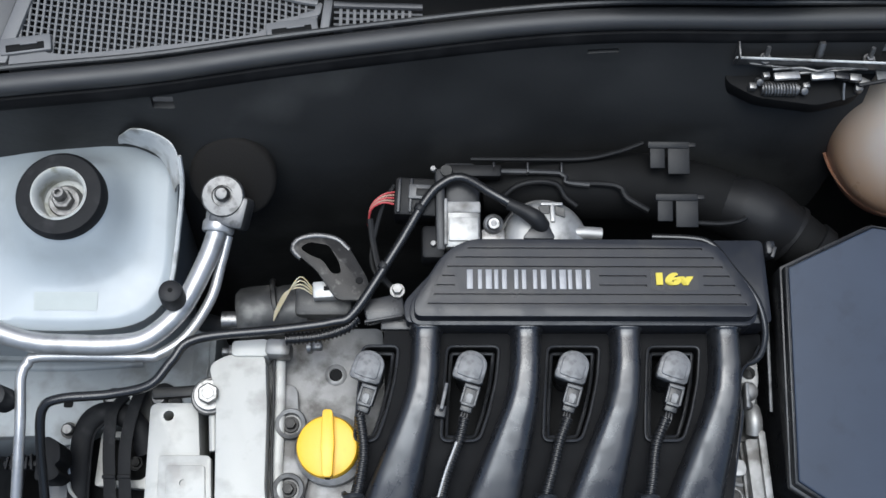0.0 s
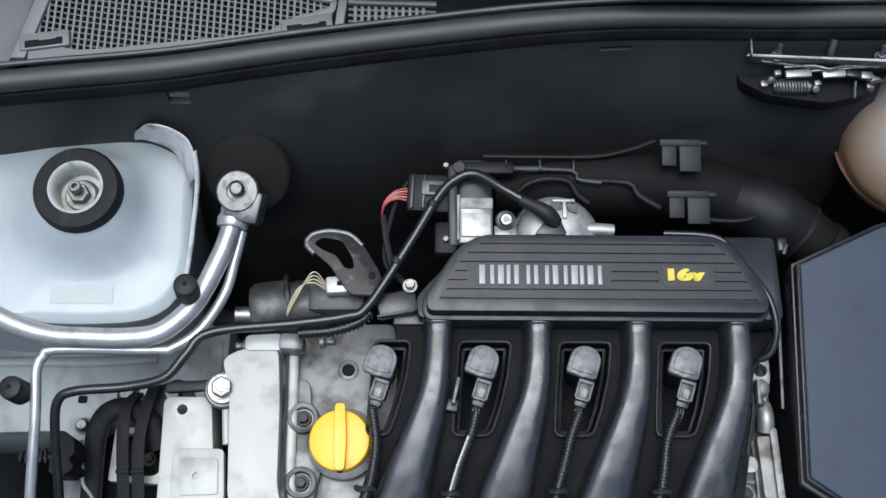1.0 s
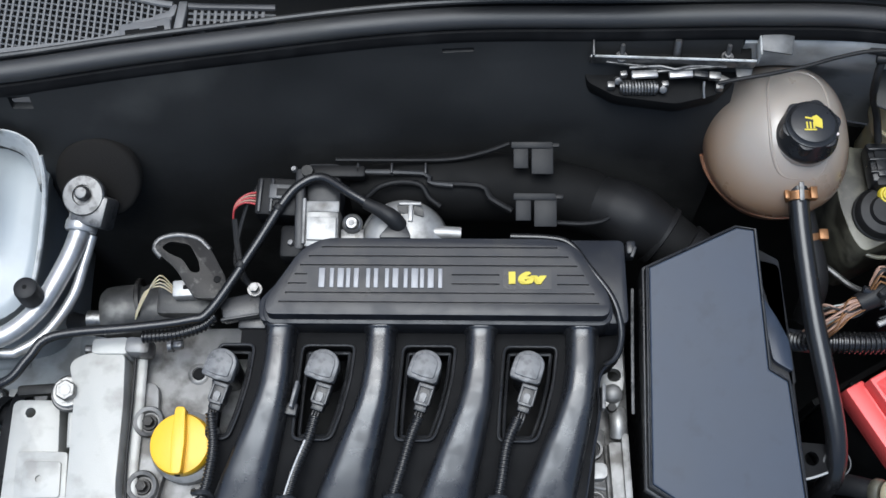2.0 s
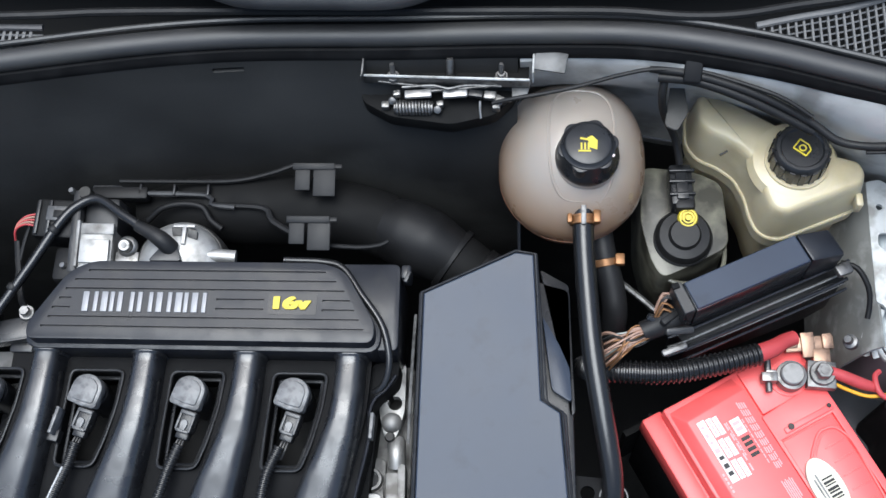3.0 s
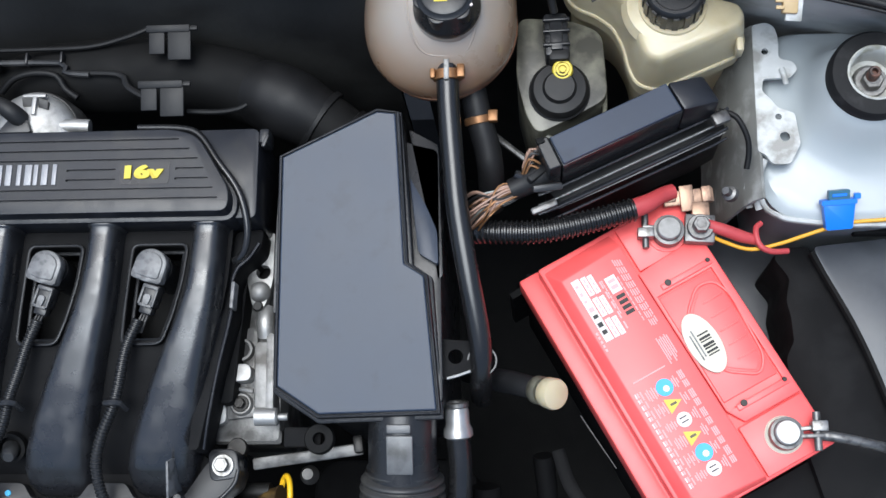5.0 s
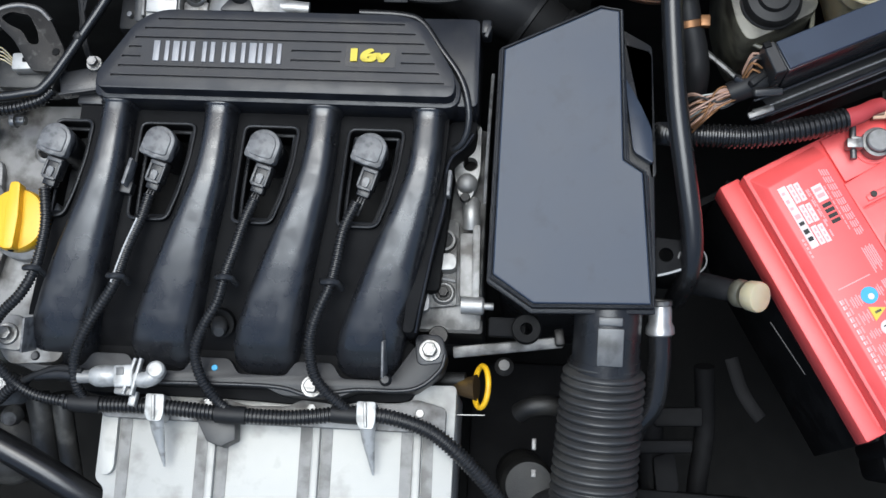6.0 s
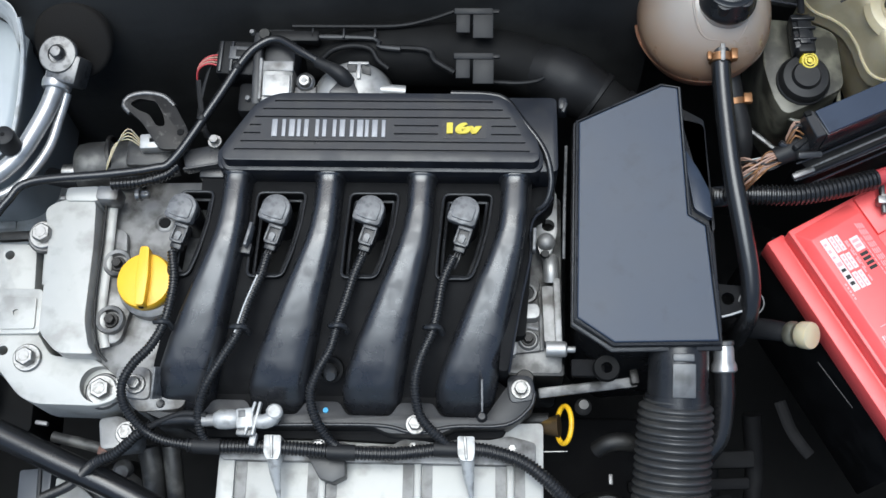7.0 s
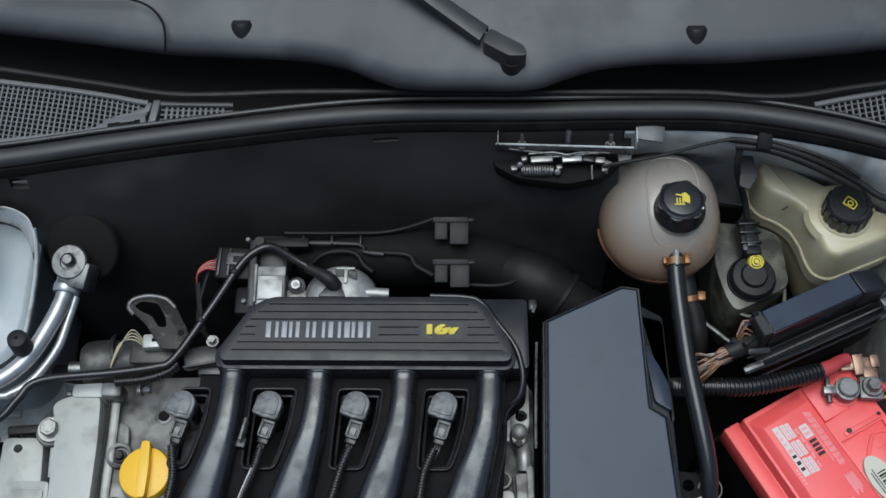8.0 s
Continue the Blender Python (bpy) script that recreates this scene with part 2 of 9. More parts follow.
def glass_material():
    m = bpy.data.materials.new("windscreen_glass")
    m.use_nodes = True
    b = m.node_tree.nodes["Principled BSDF"]
    b.inputs["Base Color"].default_value = (0.02, 0.022, 0.024, 1)
    b.inputs["Roughness"].default_value = 0.06
    return m


GLASS = glass_material()

# ---- building helpers ----
def thing(name, loc, label, category, group="", kind=""):
    ob = new(name)
    ob.empty_display_size = 0.02
    ob.location = loc
    return tagged(ob, label, category, group, kind)


def base_of(ob):
    while ob.parent:
        ob = ob.parent
    return ob.location.copy()


def part(name, bm, material, parent=None, label="", smooth=True, angle=38):
    """Links a bmesh, built in world metres, as one mesh under a thing or a part."""
    if parent:
        bm.transform(Matrix.Translation(-base_of(parent)))
    bmesh.ops.recalc_face_normals(bm, faces=bm.faces)
    lim = math.cos(radians(angle))
    for f in bm.faces:
        f.smooth = smooth
    for e in bm.edges:
        if len(e.link_faces) == 2 and e.link_faces[0].normal.dot(e.link_faces[1].normal) < lim:
            e.smooth = False
    me = bpy.data.meshes.new(name)
    bm.to_mesh(me)
    bm.free()
    me.materials.append(material)
    ob = new(name, me)
    if parent:
        ob.parent = parent
    if label:
        ob["label"] = label
    return ob


def placed(m):
    """part() for a thing whose pieces are all set by one matrix."""

    def put(name, bm, material, parent, label="", **kw):
        bm.transform(m)
        return part(name, bm, material, parent, label, **kw)

    return put


def shifted(x, y, z):
    """part() for a thing whose pieces are all set over by the same amount."""
    return placed(Matrix.Translation((x, y, z)))


def solo(name, bm, material, label, category, group="", kind="", **kw):
    """A thing that is one mesh; its origin goes to the middle of its base."""
    vs = [v.co for v in bm.verts]
    c = Vector([(min(v[i] for v in vs) + max(v[i] for v in vs)) / 2 for i in range(2)] + [min(v[2] for v in vs)])
    bm.transform(Matrix.Translation(-c))
    ob = part(name, bm, material, None, **kw)
    ob.location = c
    return tagged(ob, label, category, group, kind)


def BM():
    return bmesh.new()


def join(bm, other, m=None):
    if m is not None:
        other.transform(m)
    tmp = bpy.data.meshes.new("tmp")
    other.to_mesh(tmp)
    other.free()
    bm.from_mesh(tmp)
    bpy.data.meshes.remove(tmp)
    return bm


def prism(pts, z0, z1, bevel=0.0, seg=2, bm=None, m=None, top=None):
    """A solid from an outline seen from above, with rounded edges. top: z offset for each point's upper vertex."""
    b = BM()
    lo = [b.verts.new((x, y, z0)) for x, y in pts]
    hi = [b.verts.new((x, y, z1 + (top[i] if top else 0))) for i, (x, y) in enumerate(pts)]
    n = len(pts)
    b.faces.new(hi)
    b.faces.new(lo[::-1])
    for i in range(n):
        b.faces.new((lo[i], lo[(i + 1) % n], hi[(i + 1) % n], hi[i]))
    bmesh.ops.recalc_face_normals(b, faces=b.faces)
    if bevel:
        bmesh.ops.bevel(b, geom=list(b.edges), offset=bevel, segments=seg, affect="EDGES", profile=0.5, clamp_overlap=True)
    if bm is None and m is None:
        return b
    return join(bm if bm is not None else BM(), b, m)


def box(c, s, bevel=0.0, rot=(0, 0, 0), bm=None, seg=2):
    x, y, z = (v / 2 for v in s)
    m = pose(*c, *rot)
    return prism([(-x, -y), (x, -y), (x, y), (-x, y)], -z, z, bevel, seg, bm, m)


def lathe(profile, c=(0, 0, 0), rot=(0, 0, 0), seg=32, bm=None, axis=None):
    """A solid of revolution from (radius, height) pairs. axis: a direction in place of rot."""
    b = BM()
    rings = []
    for r, h in profile:
        if r < 1e-6:
            rings.append([b.verts.new((0, 0, h))])
        else:
            rings.append([b.verts.new((r * math.cos(2 * math.pi * i / seg), r * math.sin(2 * math.pi * i / seg), h)) for i in range(seg)])
    for p, q in zip(rings, rings[1:]):
        for i in range(seg):
            j = (i + 1) % seg
            if len(p) == 1 and len(q) == 1:
                continue
            if len(p) == 1:
                b.faces.new((p[0], q[i], q[j]))
            elif len(q) == 1:
                b.faces.new((p[i], p[j], q[0]))
            else:
                b.faces.new((p[i], p[j], q[j], q[i]))
    if axis is not None:
        m = Matrix.Translation(c) @ Vector(axis).to_track_quat("Z", "Y").to_matrix().to_4x4()
    else:
        m = pose(*c, *rot)
    return join(bm if bm is not None else BM(), b, m)


def curve_points(pts, step=0.004):
    """A smooth way through the points."""
    p = [Vector(v) for v in pts]
    p = [2 * p[0] - p[1]] + p + [2 * p[-1] - p[-2]]
    out = []
    for a, b, c, d in zip(p, p[1:], p[2:], p[3:]):
        n = max(2, int((c - b).length / step))
        for i in range(n):
            t = i / n
            out.append(0.5 * (2 * b + (c - a) * t + (2 * a - 5 * b + 4 * c - d) * t * t + (3 * b - a - 3 * c + d) * t ** 3))
    out.append(p[-2])
    return out


def tube(pts, r, seg=12, step=0.004, bm=None, ridge=0.0, pitch=0.0028, squash=1.0, closed=False, smooth_path=True, radii=None):
    """A round bar along a way. ridge: height of the rings of a corrugated sleeve, one each pitch."""
    b = BM()
    way = curve_points(pts, min(step, pitch / 2) if ridge else step) if smooth_path else [Vector(v) for v in pts]
    if ridge:
        even, step4, left = [way[0]], pitch / 4, pitch / 4
        for a, c in zip(way, way[1:]):
            d = (c - a).length
            while d >= left > 0:
                a = a + (c - a) * (left / d)
                even.append(a)
                d, left = (c - a).length, step4
            left -= d
        way = even
    up = Vector((0, 0, 1))
    rings = []
    n = len(way)
    for i, v in enumerate(way):
        if closed:
            d = (way[(i + 1) % n] - way[i - 1]).normalized()
        else:
            d = (way[min(i + 1, n - 1)] - way[max(i - 1, 0)]).normalized()
        side = d.cross(up)
        if side.length < 0.05:
            side = d.cross(Vector((0, 1, 0)))
        side.normalize()
        top = side.cross(d)
        rr = r + (ridge if ridge and i % 4 in (1, 2) else 0.0)
        if radii:
            t = i / (n - 1) * (len(radii) - 1)
            k = min(int(t), len(radii) - 2)
            rr = radii[k] + (radii[k + 1] - radii[k]) * (t - k)
        rings.append([b.verts.new(v + rr * (math.cos(2 * math.pi * k / seg) * side + squash * math.sin(2 * math.pi * k / seg) * top)) for k in range(seg)])
    pairs = list(zip(rings, rings[1:])) + ([(rings[-1], rings[0])] if closed else [])
    for p, q in pairs:
        for k in range(seg):
            j = (k + 1) % seg
            b.faces.new((p[k], p[j], q[j], q[k]))
    if not closed:
        b.faces.new(rings[0][::-1])
        b.faces.new(rings[-1])
    return join(bm if bm is not None else BM(), b) if bm is not None else b


def hexbolt(c, r, h, axis=(0, 0, 1), bm=None, washer=1.45):
    """A hexagon bolt head on a round collar."""
    b = lathe([(0, 0), (r * washer, 0), (r * washer, h * 0.22), (r * washer * 0.93, h * 0.3), (0, h * 0.3)], seg=24)
    hexa = prism([(r * math.cos(k * math.pi / 3), r * math.sin(k * math.pi / 3)) for k in range(6)], h * 0.25, h, r * 0.12, 1)
    join(b, hexa)
    lathe([(r * 0.55, h * 0.98), (r * 0.5, h * 1.03), (0, h * 1.03)], seg=16, bm=b)
    m = Matrix.Translation(c) @ Vector(axis).to_track_quat("Z", "Y").to_matrix().to_4x4()
    return join(bm if bm is not None else BM(), b, m)


def cut(ob, cutter):
    """Takes a solid, built in world metres, out of a part."""
    cutter.transform(Matrix.Translation(-base_of(ob)))
    bmesh.ops.recalc_face_normals(cutter, faces=cutter.faces)
    me = bpy.data.meshes.new("cutter")
    cutter.to_mesh(me)
    cutter.free()
    tool = new("cutter", me)
    tool.parent = ob.parent
    if not ob.parent:
        tool.location = ob.location
    mod = ob.modifiers.new("cut", "BOOLEAN")
    mod.operation, mod.solver, mod.object = "DIFFERENCE", "EXACT", tool
    bpy.context.view_layer.update()
    done = bpy.data.meshes.new_from_object(ob.evaluated_get(bpy.context.evaluated_depsgraph_get()))
    ob.modifiers.clear()
    ob.data = done
    bpy.data.objects.remove(tool)
    return ob


def rounded(pts, r=0.006, n=4):
    """An outline with its corners rounded."""
    out = []
    k = len(pts)
    for i in range(k):
        p, a, c = Vector(pts[i]), Vector(pts[i - 1]), Vector(pts[(i + 1) % k])
        da, dc = a - p, c - p
        q = min(r, da.length * 0.45, dc.length * 0.45)
        s, e = p + da.normalized() * q, p + dc.normalized() * q
        for j in range(n + 1):
            t = j / n
            v = s * (1 - t) ** 2 + p * 2 * t * (1 - t) + e * t * t
            out.append((v.x, v.y))
    return out


def inset(pts, d):
    """An outline drawn in by d towards its middle."""
    c = sum((Vector(p) for p in pts), Vector((0, 0))) / len(pts)
    out = []
    for p in pts:
        v = Vector(p) - c
        q = c + v * max(0.1, 1 - d / max(v.length, 1e-6))
        out.append((q.x, q.y))
    return out


def offset(pts, d):
    """An outline drawn in by the same d along every edge; the outline runs clockwise or not."""
    v = [Vector(p) for p in pts]
    n = len(v)
    area = sum(v[i].x * v[(i + 1) % n].y - v[(i + 1) % n].x * v[i].y for i in range(n))
    sg = 1 if area > 0 else -1
    out = []
    for i in range(n):
        a, c = (v[i] - v[i - 1]).normalized(), (v[(i + 1) % n] - v[i]).normalized()
        na, nc = Vector((-a.y, a.x)) * sg, Vector((-c.y, c.x)) * sg
        k = (na + nc) / max(0.3, 1 + na.dot(nc))
        q = v[i] + k * d
        out.append((q.x, q.y))
    return out


def grid_sheet(rows):
    """A smooth sheet through rows of points."""
    b = BM()
    vs = [[b.verts.new(p) for p in row] for row in rows]
    for r, s in zip(vs, vs[1:]):
        for i in range(len(r) - 1):
            b.faces.new((r[i], r[i + 1], s[i + 1], s[i]))
    return b


def thicken(b, d):
    bmesh.ops.recalc_face_normals(b, faces=b.faces)
    bmesh.ops.solidify(b, geom=list(b.faces), thickness=d)
    return b


def ribbon(way, width, thick):
    """A flat band along a way, lying across x."""
    pts = curve_points(way, 0.004)
    return thicken(grid_sheet([[(p.x - width / 2, p.y, p.z) for p in pts], [(p.x, p.y, p.z + thick * 0.3) for p in pts], [(p.x + width / 2, p.y, p.z) for p in pts]]), thick)


def drape(ob, x0, x1, y0, y1, lift=0.0006, n=10):
    """A thin sheet laid over a part's upper surface."""
    bpy.context.view_layer.update()
    base = base_of(ob)
    rows = []
    for j in range(n + 1):
        row = []
        for i in range(n + 1):
            p = Vector((x0 + (x1 - x0) * i / n, y0 + (y1 - y0) * j / n, 2.0)) - base
            hit, where, normal, face = ob.ray_cast(p, Vector((0, 0, -1)))
            row.append(where + base + normal * lift)
        rows.append(row)
    return thicken(grid_sheet(rows), 0.0003)


def lerp_table(table, x):
    """Straight between the pairs of a table."""
    if x <= table[0][0]:
        return table[0][1]
    for (a, u), (c, v) in zip(table, table[1:]):
        if x <= c:
            t = (x - a) / (c - a)
            t = t * t * (3 - 2 * t) * 0.5 + t * 0.5
            return u + (v - u) * t
    return table[-1][1]

# ---- structure: ground, engine bay shell, bulkhead, scuttle ----
SEAL = ((-0.75, 0.155), (-0.6, 0.176), (-0.4, 0.2000), (-0.3, 0.2115), (-0.2, 0.2285), (-0.1, 0.2435), (0.0, 0.2570), (0.08, 0.2630), (0.2, 0.2640), (0.3, 0.2660), (0.38, 0.2655), (0.43, 0.2605), (0.5, 0.2465), (0.547, 0.2330),
        (0.6, 0.2185), (0.66, 0.2060), (0.727, 0.1965), (0.95, 0.168))


def smooth_table(table, x):
    """A smooth line through the pairs of a table."""
    if x <= table[0][0] or x >= table[-1][0]:
        return table[0][1] if x <= table[0][0] else table[-1][1]
    k = sum(1 for a, _ in table if a <= x) - 1
    (x1, b), (x2, c) = table[k], table[k + 1]
    x0, a = table[k - 1] if k else (2 * x1 - x2, 2 * b - c)
    x3, d = table[k + 2] if k + 2 < len(table) else (2 * x2 - x1, 2 * c - b)
    t = (x - x1) / (x2 - x1)
    m1, m2 = (c - a) / (x2 - x0) * (x2 - x1), (d - b) / (x3 - x1) * (x2 - x1)
    return (2 * t ** 3 - 3 * t * t + 1) * b + (t ** 3 - 2 * t * t + t) * m1 + (3 * t * t - 2 * t ** 3) * c + (t ** 3 - t * t) * m2


def seal_y(x):
    return smooth_table(SEAL, x)


def ground():
    solo("ground", box((0, 0, -0.05), (400, 400, 0.1)), ASPHALT, "grey asphalt ground under the car", "ground", kind="structure")


def bay_shell():
    """Undertray, wings and front panel that close the bay; floor shade is painted."""
    solo("undertray", box((0.12, -0.12, 0.14), (1.62, 1.0, 0.02)), PITCH, "tray at the bottom of the engine bay, shade painted near-black", "floor", kind="structure")
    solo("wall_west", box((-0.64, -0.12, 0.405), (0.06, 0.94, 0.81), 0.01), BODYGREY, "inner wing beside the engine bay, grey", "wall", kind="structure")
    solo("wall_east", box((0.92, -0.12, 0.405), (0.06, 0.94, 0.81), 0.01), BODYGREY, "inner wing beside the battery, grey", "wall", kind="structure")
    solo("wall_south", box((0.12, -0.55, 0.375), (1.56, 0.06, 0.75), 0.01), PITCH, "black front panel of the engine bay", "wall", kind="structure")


def bulkhead():
    def sheet(xs, offs, zs):
        rows = []
        for z, o in zip(zs, offs):
            row = []
            for x in xs:
                w = (0.004 * noise.noise((x * 9, z * 14, 2.0)) + 0.0025 * noise.noise((x * 31, z * 40, 5.0))) if z < 0.88 else 0
                keep = lerp_table(((-0.36, 0.15), (-0.335, 0.2), (-0.275, 1.0), (-0.2, 1.0)), x)
                row.append((x, seal_y(x) + o * keep + w * keep, z))
            rows.append(row)
        return thicken(grid_sheet(rows), 0.006)

    zs = (0.897, 0.885, 0.865, 0.84, 0.81, 0.78, 0.74, 0.70, 0.55, 0.0)
    xs = [-0.66 + 0.01 * i for i in range(97)]
    ob = part("wall_north", sheet(xs, (-0.004, -0.008, -0.016, -0.028, -0.040, -0.049, -0.056, -0.060, -0.066, -0.066), zs), FELT)
    cut(ob, prism(rounded([(-0.304, 0.15), (-0.286, 0.15), (-0.286, 0.25), (-0.304, 0.25)], 0.003), 0.8720, 0.8850))
    cut(ob, prism(rounded([(0.052, 0.21), (0.078, 0.21), (0.078, 0.29), (0.052, 0.29)], 0.002), 0.8800, 0.8840))
    # Black blocks behind the slots stand for the shade inside them.
    part("slot_shade_block", box((-0.295, 0.2130, 0.8785), (0.026, 0.008, 0.020), 0.001, (0, 0, 9)), PITCH, ob)
    part("slot_shade_block", box((0.065, 0.2640, 0.8820), (0.034, 0.008, 0.012), 0.001), PITCH, ob)
    tagged(ob, "black insulated bulkhead behind the engine", "bulkhead", kind="structure")
    rows = []
    table = {0.30: (-0.004, -0.013, -0.014, -0.008, 0.006, 0.018, 0.024, 0.028, 0.03, 0.03), 0.46: (-0.004, -0.013, -0.014, -0.006, 0.006, 0.014, 0.02, 0.02, 0.02, 0.02), 0.52: (-0.004, -0.013, -0.014, -0.008, 0.004, 0.014, 0.02, 0.02, 0.02, 0.02),
             0.58: (-0.004, -0.014, -0.022, -0.024, -0.018, -0.008, 0.002, 0.010, 0.010, 0.010), 0.90: (-0.004, -0.014, -0.024, -0.027, -0.022, -0.012, 0.002, 0.010, 0.012, 0.012)}
    xs = [0.302 + 0.012 * i for i in range(50)]
    for k, z in enumerate(zs):
        row = []
        for x in xs:
            o = lerp_table([(a, t[k]) for a, t in table.items()], x)
            dent = 0.0035 * noise.noise((x * 13, z * 34, 1.0)) + 0.0015 * noise.noise((x * 45, z * 90, 4.0)) + 0.006 * math.exp(-(((x - 0.62) / 0.03) ** 2 + ((z - 0.855) / 0.014) ** 2)) + 0.005 * math.exp(-(((x - 0.70) / 0.025) ** 2 + ((z - 0.85) / 0.012) ** 2))
            row.append((x, seal_y(x) + o + dent, z))
        rows.append(row)
    ob = part("wall_northeast", thicken(grid_sheet(rows[:8]), 0.004), PANELGREY)
    low = part("wall_northeast_lower", thicken(grid_sheet([[(x, y - 0.002, z) for x, y, z in row] for row in rows[7:]]), 0.004), FELT)
    tagged(low, "dark lower bulkhead behind the reservoirs", "bulkhead", kind="structure")
    tagged(ob, "grey painted bulkhead panel behind the reservoirs", "bulkhead", kind="structure")


def bonnet_seal():
    t = thing("bonnet_seal", (0.12, 0.26, 0.88), "black rubber seal along the scuttle edge", "seal")
    xs = [-0.70 + 0.02 * i for i in range(80)]
    part("bulb", tube([(x, seal_y(x) + 0.0015, 0.9035) for x in xs], 0.0095, 20, 0.02, squash=0.86), SEALRUBBER, t)
    part("lip", tube([(x, seal_y(x) + 0.0135, 0.9095) for x in xs], 0.0024, 8, 0.02), DUSTY, t)
    # Clip channel and hanging skirt in front of the bulb.
    part("channel", tube([(x, seal_y(x) - 0.0078, 0.8980) for x in xs], 0.0026, 8, 0.02, squash=0.7), WEB, t)
    rows = [[(x, seal_y(x) + dy, z) for x in xs] for dy, z in ((-0.0070, 0.8985), (-0.0102, 0.8978), (-0.0122, 0.8945), (-0.0130, 0.8905), (-0.0126, 0.8880))]
    part("skirt", thicken(grid_sheet(rows), 0.0022), WEB, t)


def cowl_grille(x0, x1, name, cell, label, far, pad=0.020, near=None, bar=0.0017, rim=None):
    """A grid of thin bars in a frame between the seal and the windscreen. near: where the grid ends at the front, if not beside the seal."""
    t = thing(name, ((x0 + x1) / 2, 0.25, 0.9), label, "grille")
    n = 24
    xs = [x0 + (x1 - x0) * i / n for i in range(n + 1)]
    top = lambda x: smooth_table(far, x)
    low = lambda x: smooth_table(near, x) if near else seal_y(x) + pad
    bars = BM()
    for i in range(1, int((x1 - x0) / cell)):
        x = x0 + cell * i
        a, c = low(x), top(x) - 0.002
        if c - a > 0.004:
            box((x, (a + c) / 2, 0.902), (bar, c - a, 0.0028), bm=bars)
    for j in range(1, int(0.13 / cell)):
        way = [(x, top(x) - cell * j, 0.9025) for x in xs if top(x) - cell * j > low(x) - 0.002]
        if len(way) > 2:
            tube(way, bar * 0.45, 4, 0.05, bm=bars, smooth_path=False)
    tagged(part("bar_grid", bars, GRID, t, smooth=False), kind="stuff")
    part("rear_rim", tube([(x, top(x), 0.905) for x in xs], 0.003, 8, 0.05, squash=0.8), rim or GRID, t)
    lower = [(x, low(x) + 0.002) for x in xs] + [(x, seal_y(x) + 0.0145) for x in xs[::-1]]
    part("front_rim", prism(lower, 0.898, 0.9055), GRID, t)
    return t


def cowl():
    # The shadow gap below the panel is coloured in as a near-black floor.
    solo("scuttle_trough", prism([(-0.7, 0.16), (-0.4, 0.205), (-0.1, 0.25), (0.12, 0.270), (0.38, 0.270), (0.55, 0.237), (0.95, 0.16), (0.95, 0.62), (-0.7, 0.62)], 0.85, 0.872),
         PITCH, "trough under the scuttle grilles, shade painted near-black", "trough", kind="structure")
    FAR = ((-0.72, 0.375), (-0.40, 0.313), (-0.324, 0.3015), (-0.265, 0.2930), (-0.207, 0.2830), (-0.171, 0.2755), (-0.10, 0.2730), (-0.045, 0.2720))
    g = cowl_grille(-0.412, -0.170, "scuttle_grille", 0.0054, "dusty black plastic scuttle grille with square mesh", FAR, 0.019,
                    ((-0.43, 0.2255), (-0.385, 0.2300), (-0.380, 0.2240), (-0.30, 0.2325), (-0.215, 0.2455), (-0.205, 0.2560), (-0.172, 0.2640)), 0.0018)
    for x, lean, y0, y1, w in ((-0.420, 0.24, 0.218, 0.318, 0.012), (-0.1640, 0.10, 0.2515, 0.2785, 0.0075)):
        part("end_rim", prism([(x - w / 2, y0), (x + w / 2, y0), (x + w / 2 + lean * (y1 - y0), y1), (x - w / 2 + lean * (y1 - y0), y1)], 0.897, 0.9065, 0.0012), GRID, g)
    for x, y, w, turn in ((-0.190, 0.2490, 0.032, 9), (-0.400, 0.2320, 0.030, 9)):
        pocket = part("slot_frame", box((x, y + 0.002, 0.905), (w + 0.010, 0.015, 0.006), 0.0015, (0, 0, turn)), GRID, g)
        part("slot", box((x, y - 0.0005, 0.9078), (w, 0.0062, 0.002), 0.0006, (0, 0, turn)), PITCH, pocket)
        part("slot_tongue", box((x + 0.003, y + 0.0022, 0.9092), (w * 0.45, 0.0022, 0.0016), 0.0005, (0, 0, turn)), GRID, pocket)
    part("rear_corner", prism(rounded([(-0.186, 0.2600), (-0.168, 0.2640), (-0.166, 0.2760), (-0.172, 0.2745), (-0.172, 0.2690), (-0.184, 0.2650)], 0.003), 0.899, 0.9060, 0.0008), GRID, g)
    cowl_grille(-0.157, -0.085, "scuttle_grille", 0.0056, "narrow fine-meshed black scuttle grille", FAR, 0.016, None, 0.0024, SILL)
    solo("scuttle_end_panel", prism([(-0.70, 0.160), (-0.428, 0.210), (-0.404, 0.318), (-0.70, 0.375)], 0.888, 0.9035, 0.002), SILL, "dark plastic scuttle end panel beside the grille", "panel")
    FAR = ((0.46, 0.266), (0.488, 0.273), (0.519, 0.280), (0.557, 0.288), (0.634, 0.312), (0.72, 0.333), (0.90, 0.345))
    g = cowl_grille(0.485, 0.716, "scuttle_grille", 0.0062, "dusty black scuttle grille with a round pivot cap", FAR, 0.0165)
    solo("scuttle_end_panel", prism(rounded([(0.722, 0.205), (0.90, 0.170), (0.90, 0.345), (0.718, 0.333)], 0.008), 0.893, 0.9065, 0.003), SILL, "dark plastic scuttle end panel beside the grille", "panel")
    part("end_rim", prism(rounded([(0.716, 0.200), (0.7225, 0.200), (0.720, 0.333), (0.713, 0.333)], 0.002), 0.897, 0.9062, 0.001), GRID, g)
    c = (0.632, 0.249, 0.903)
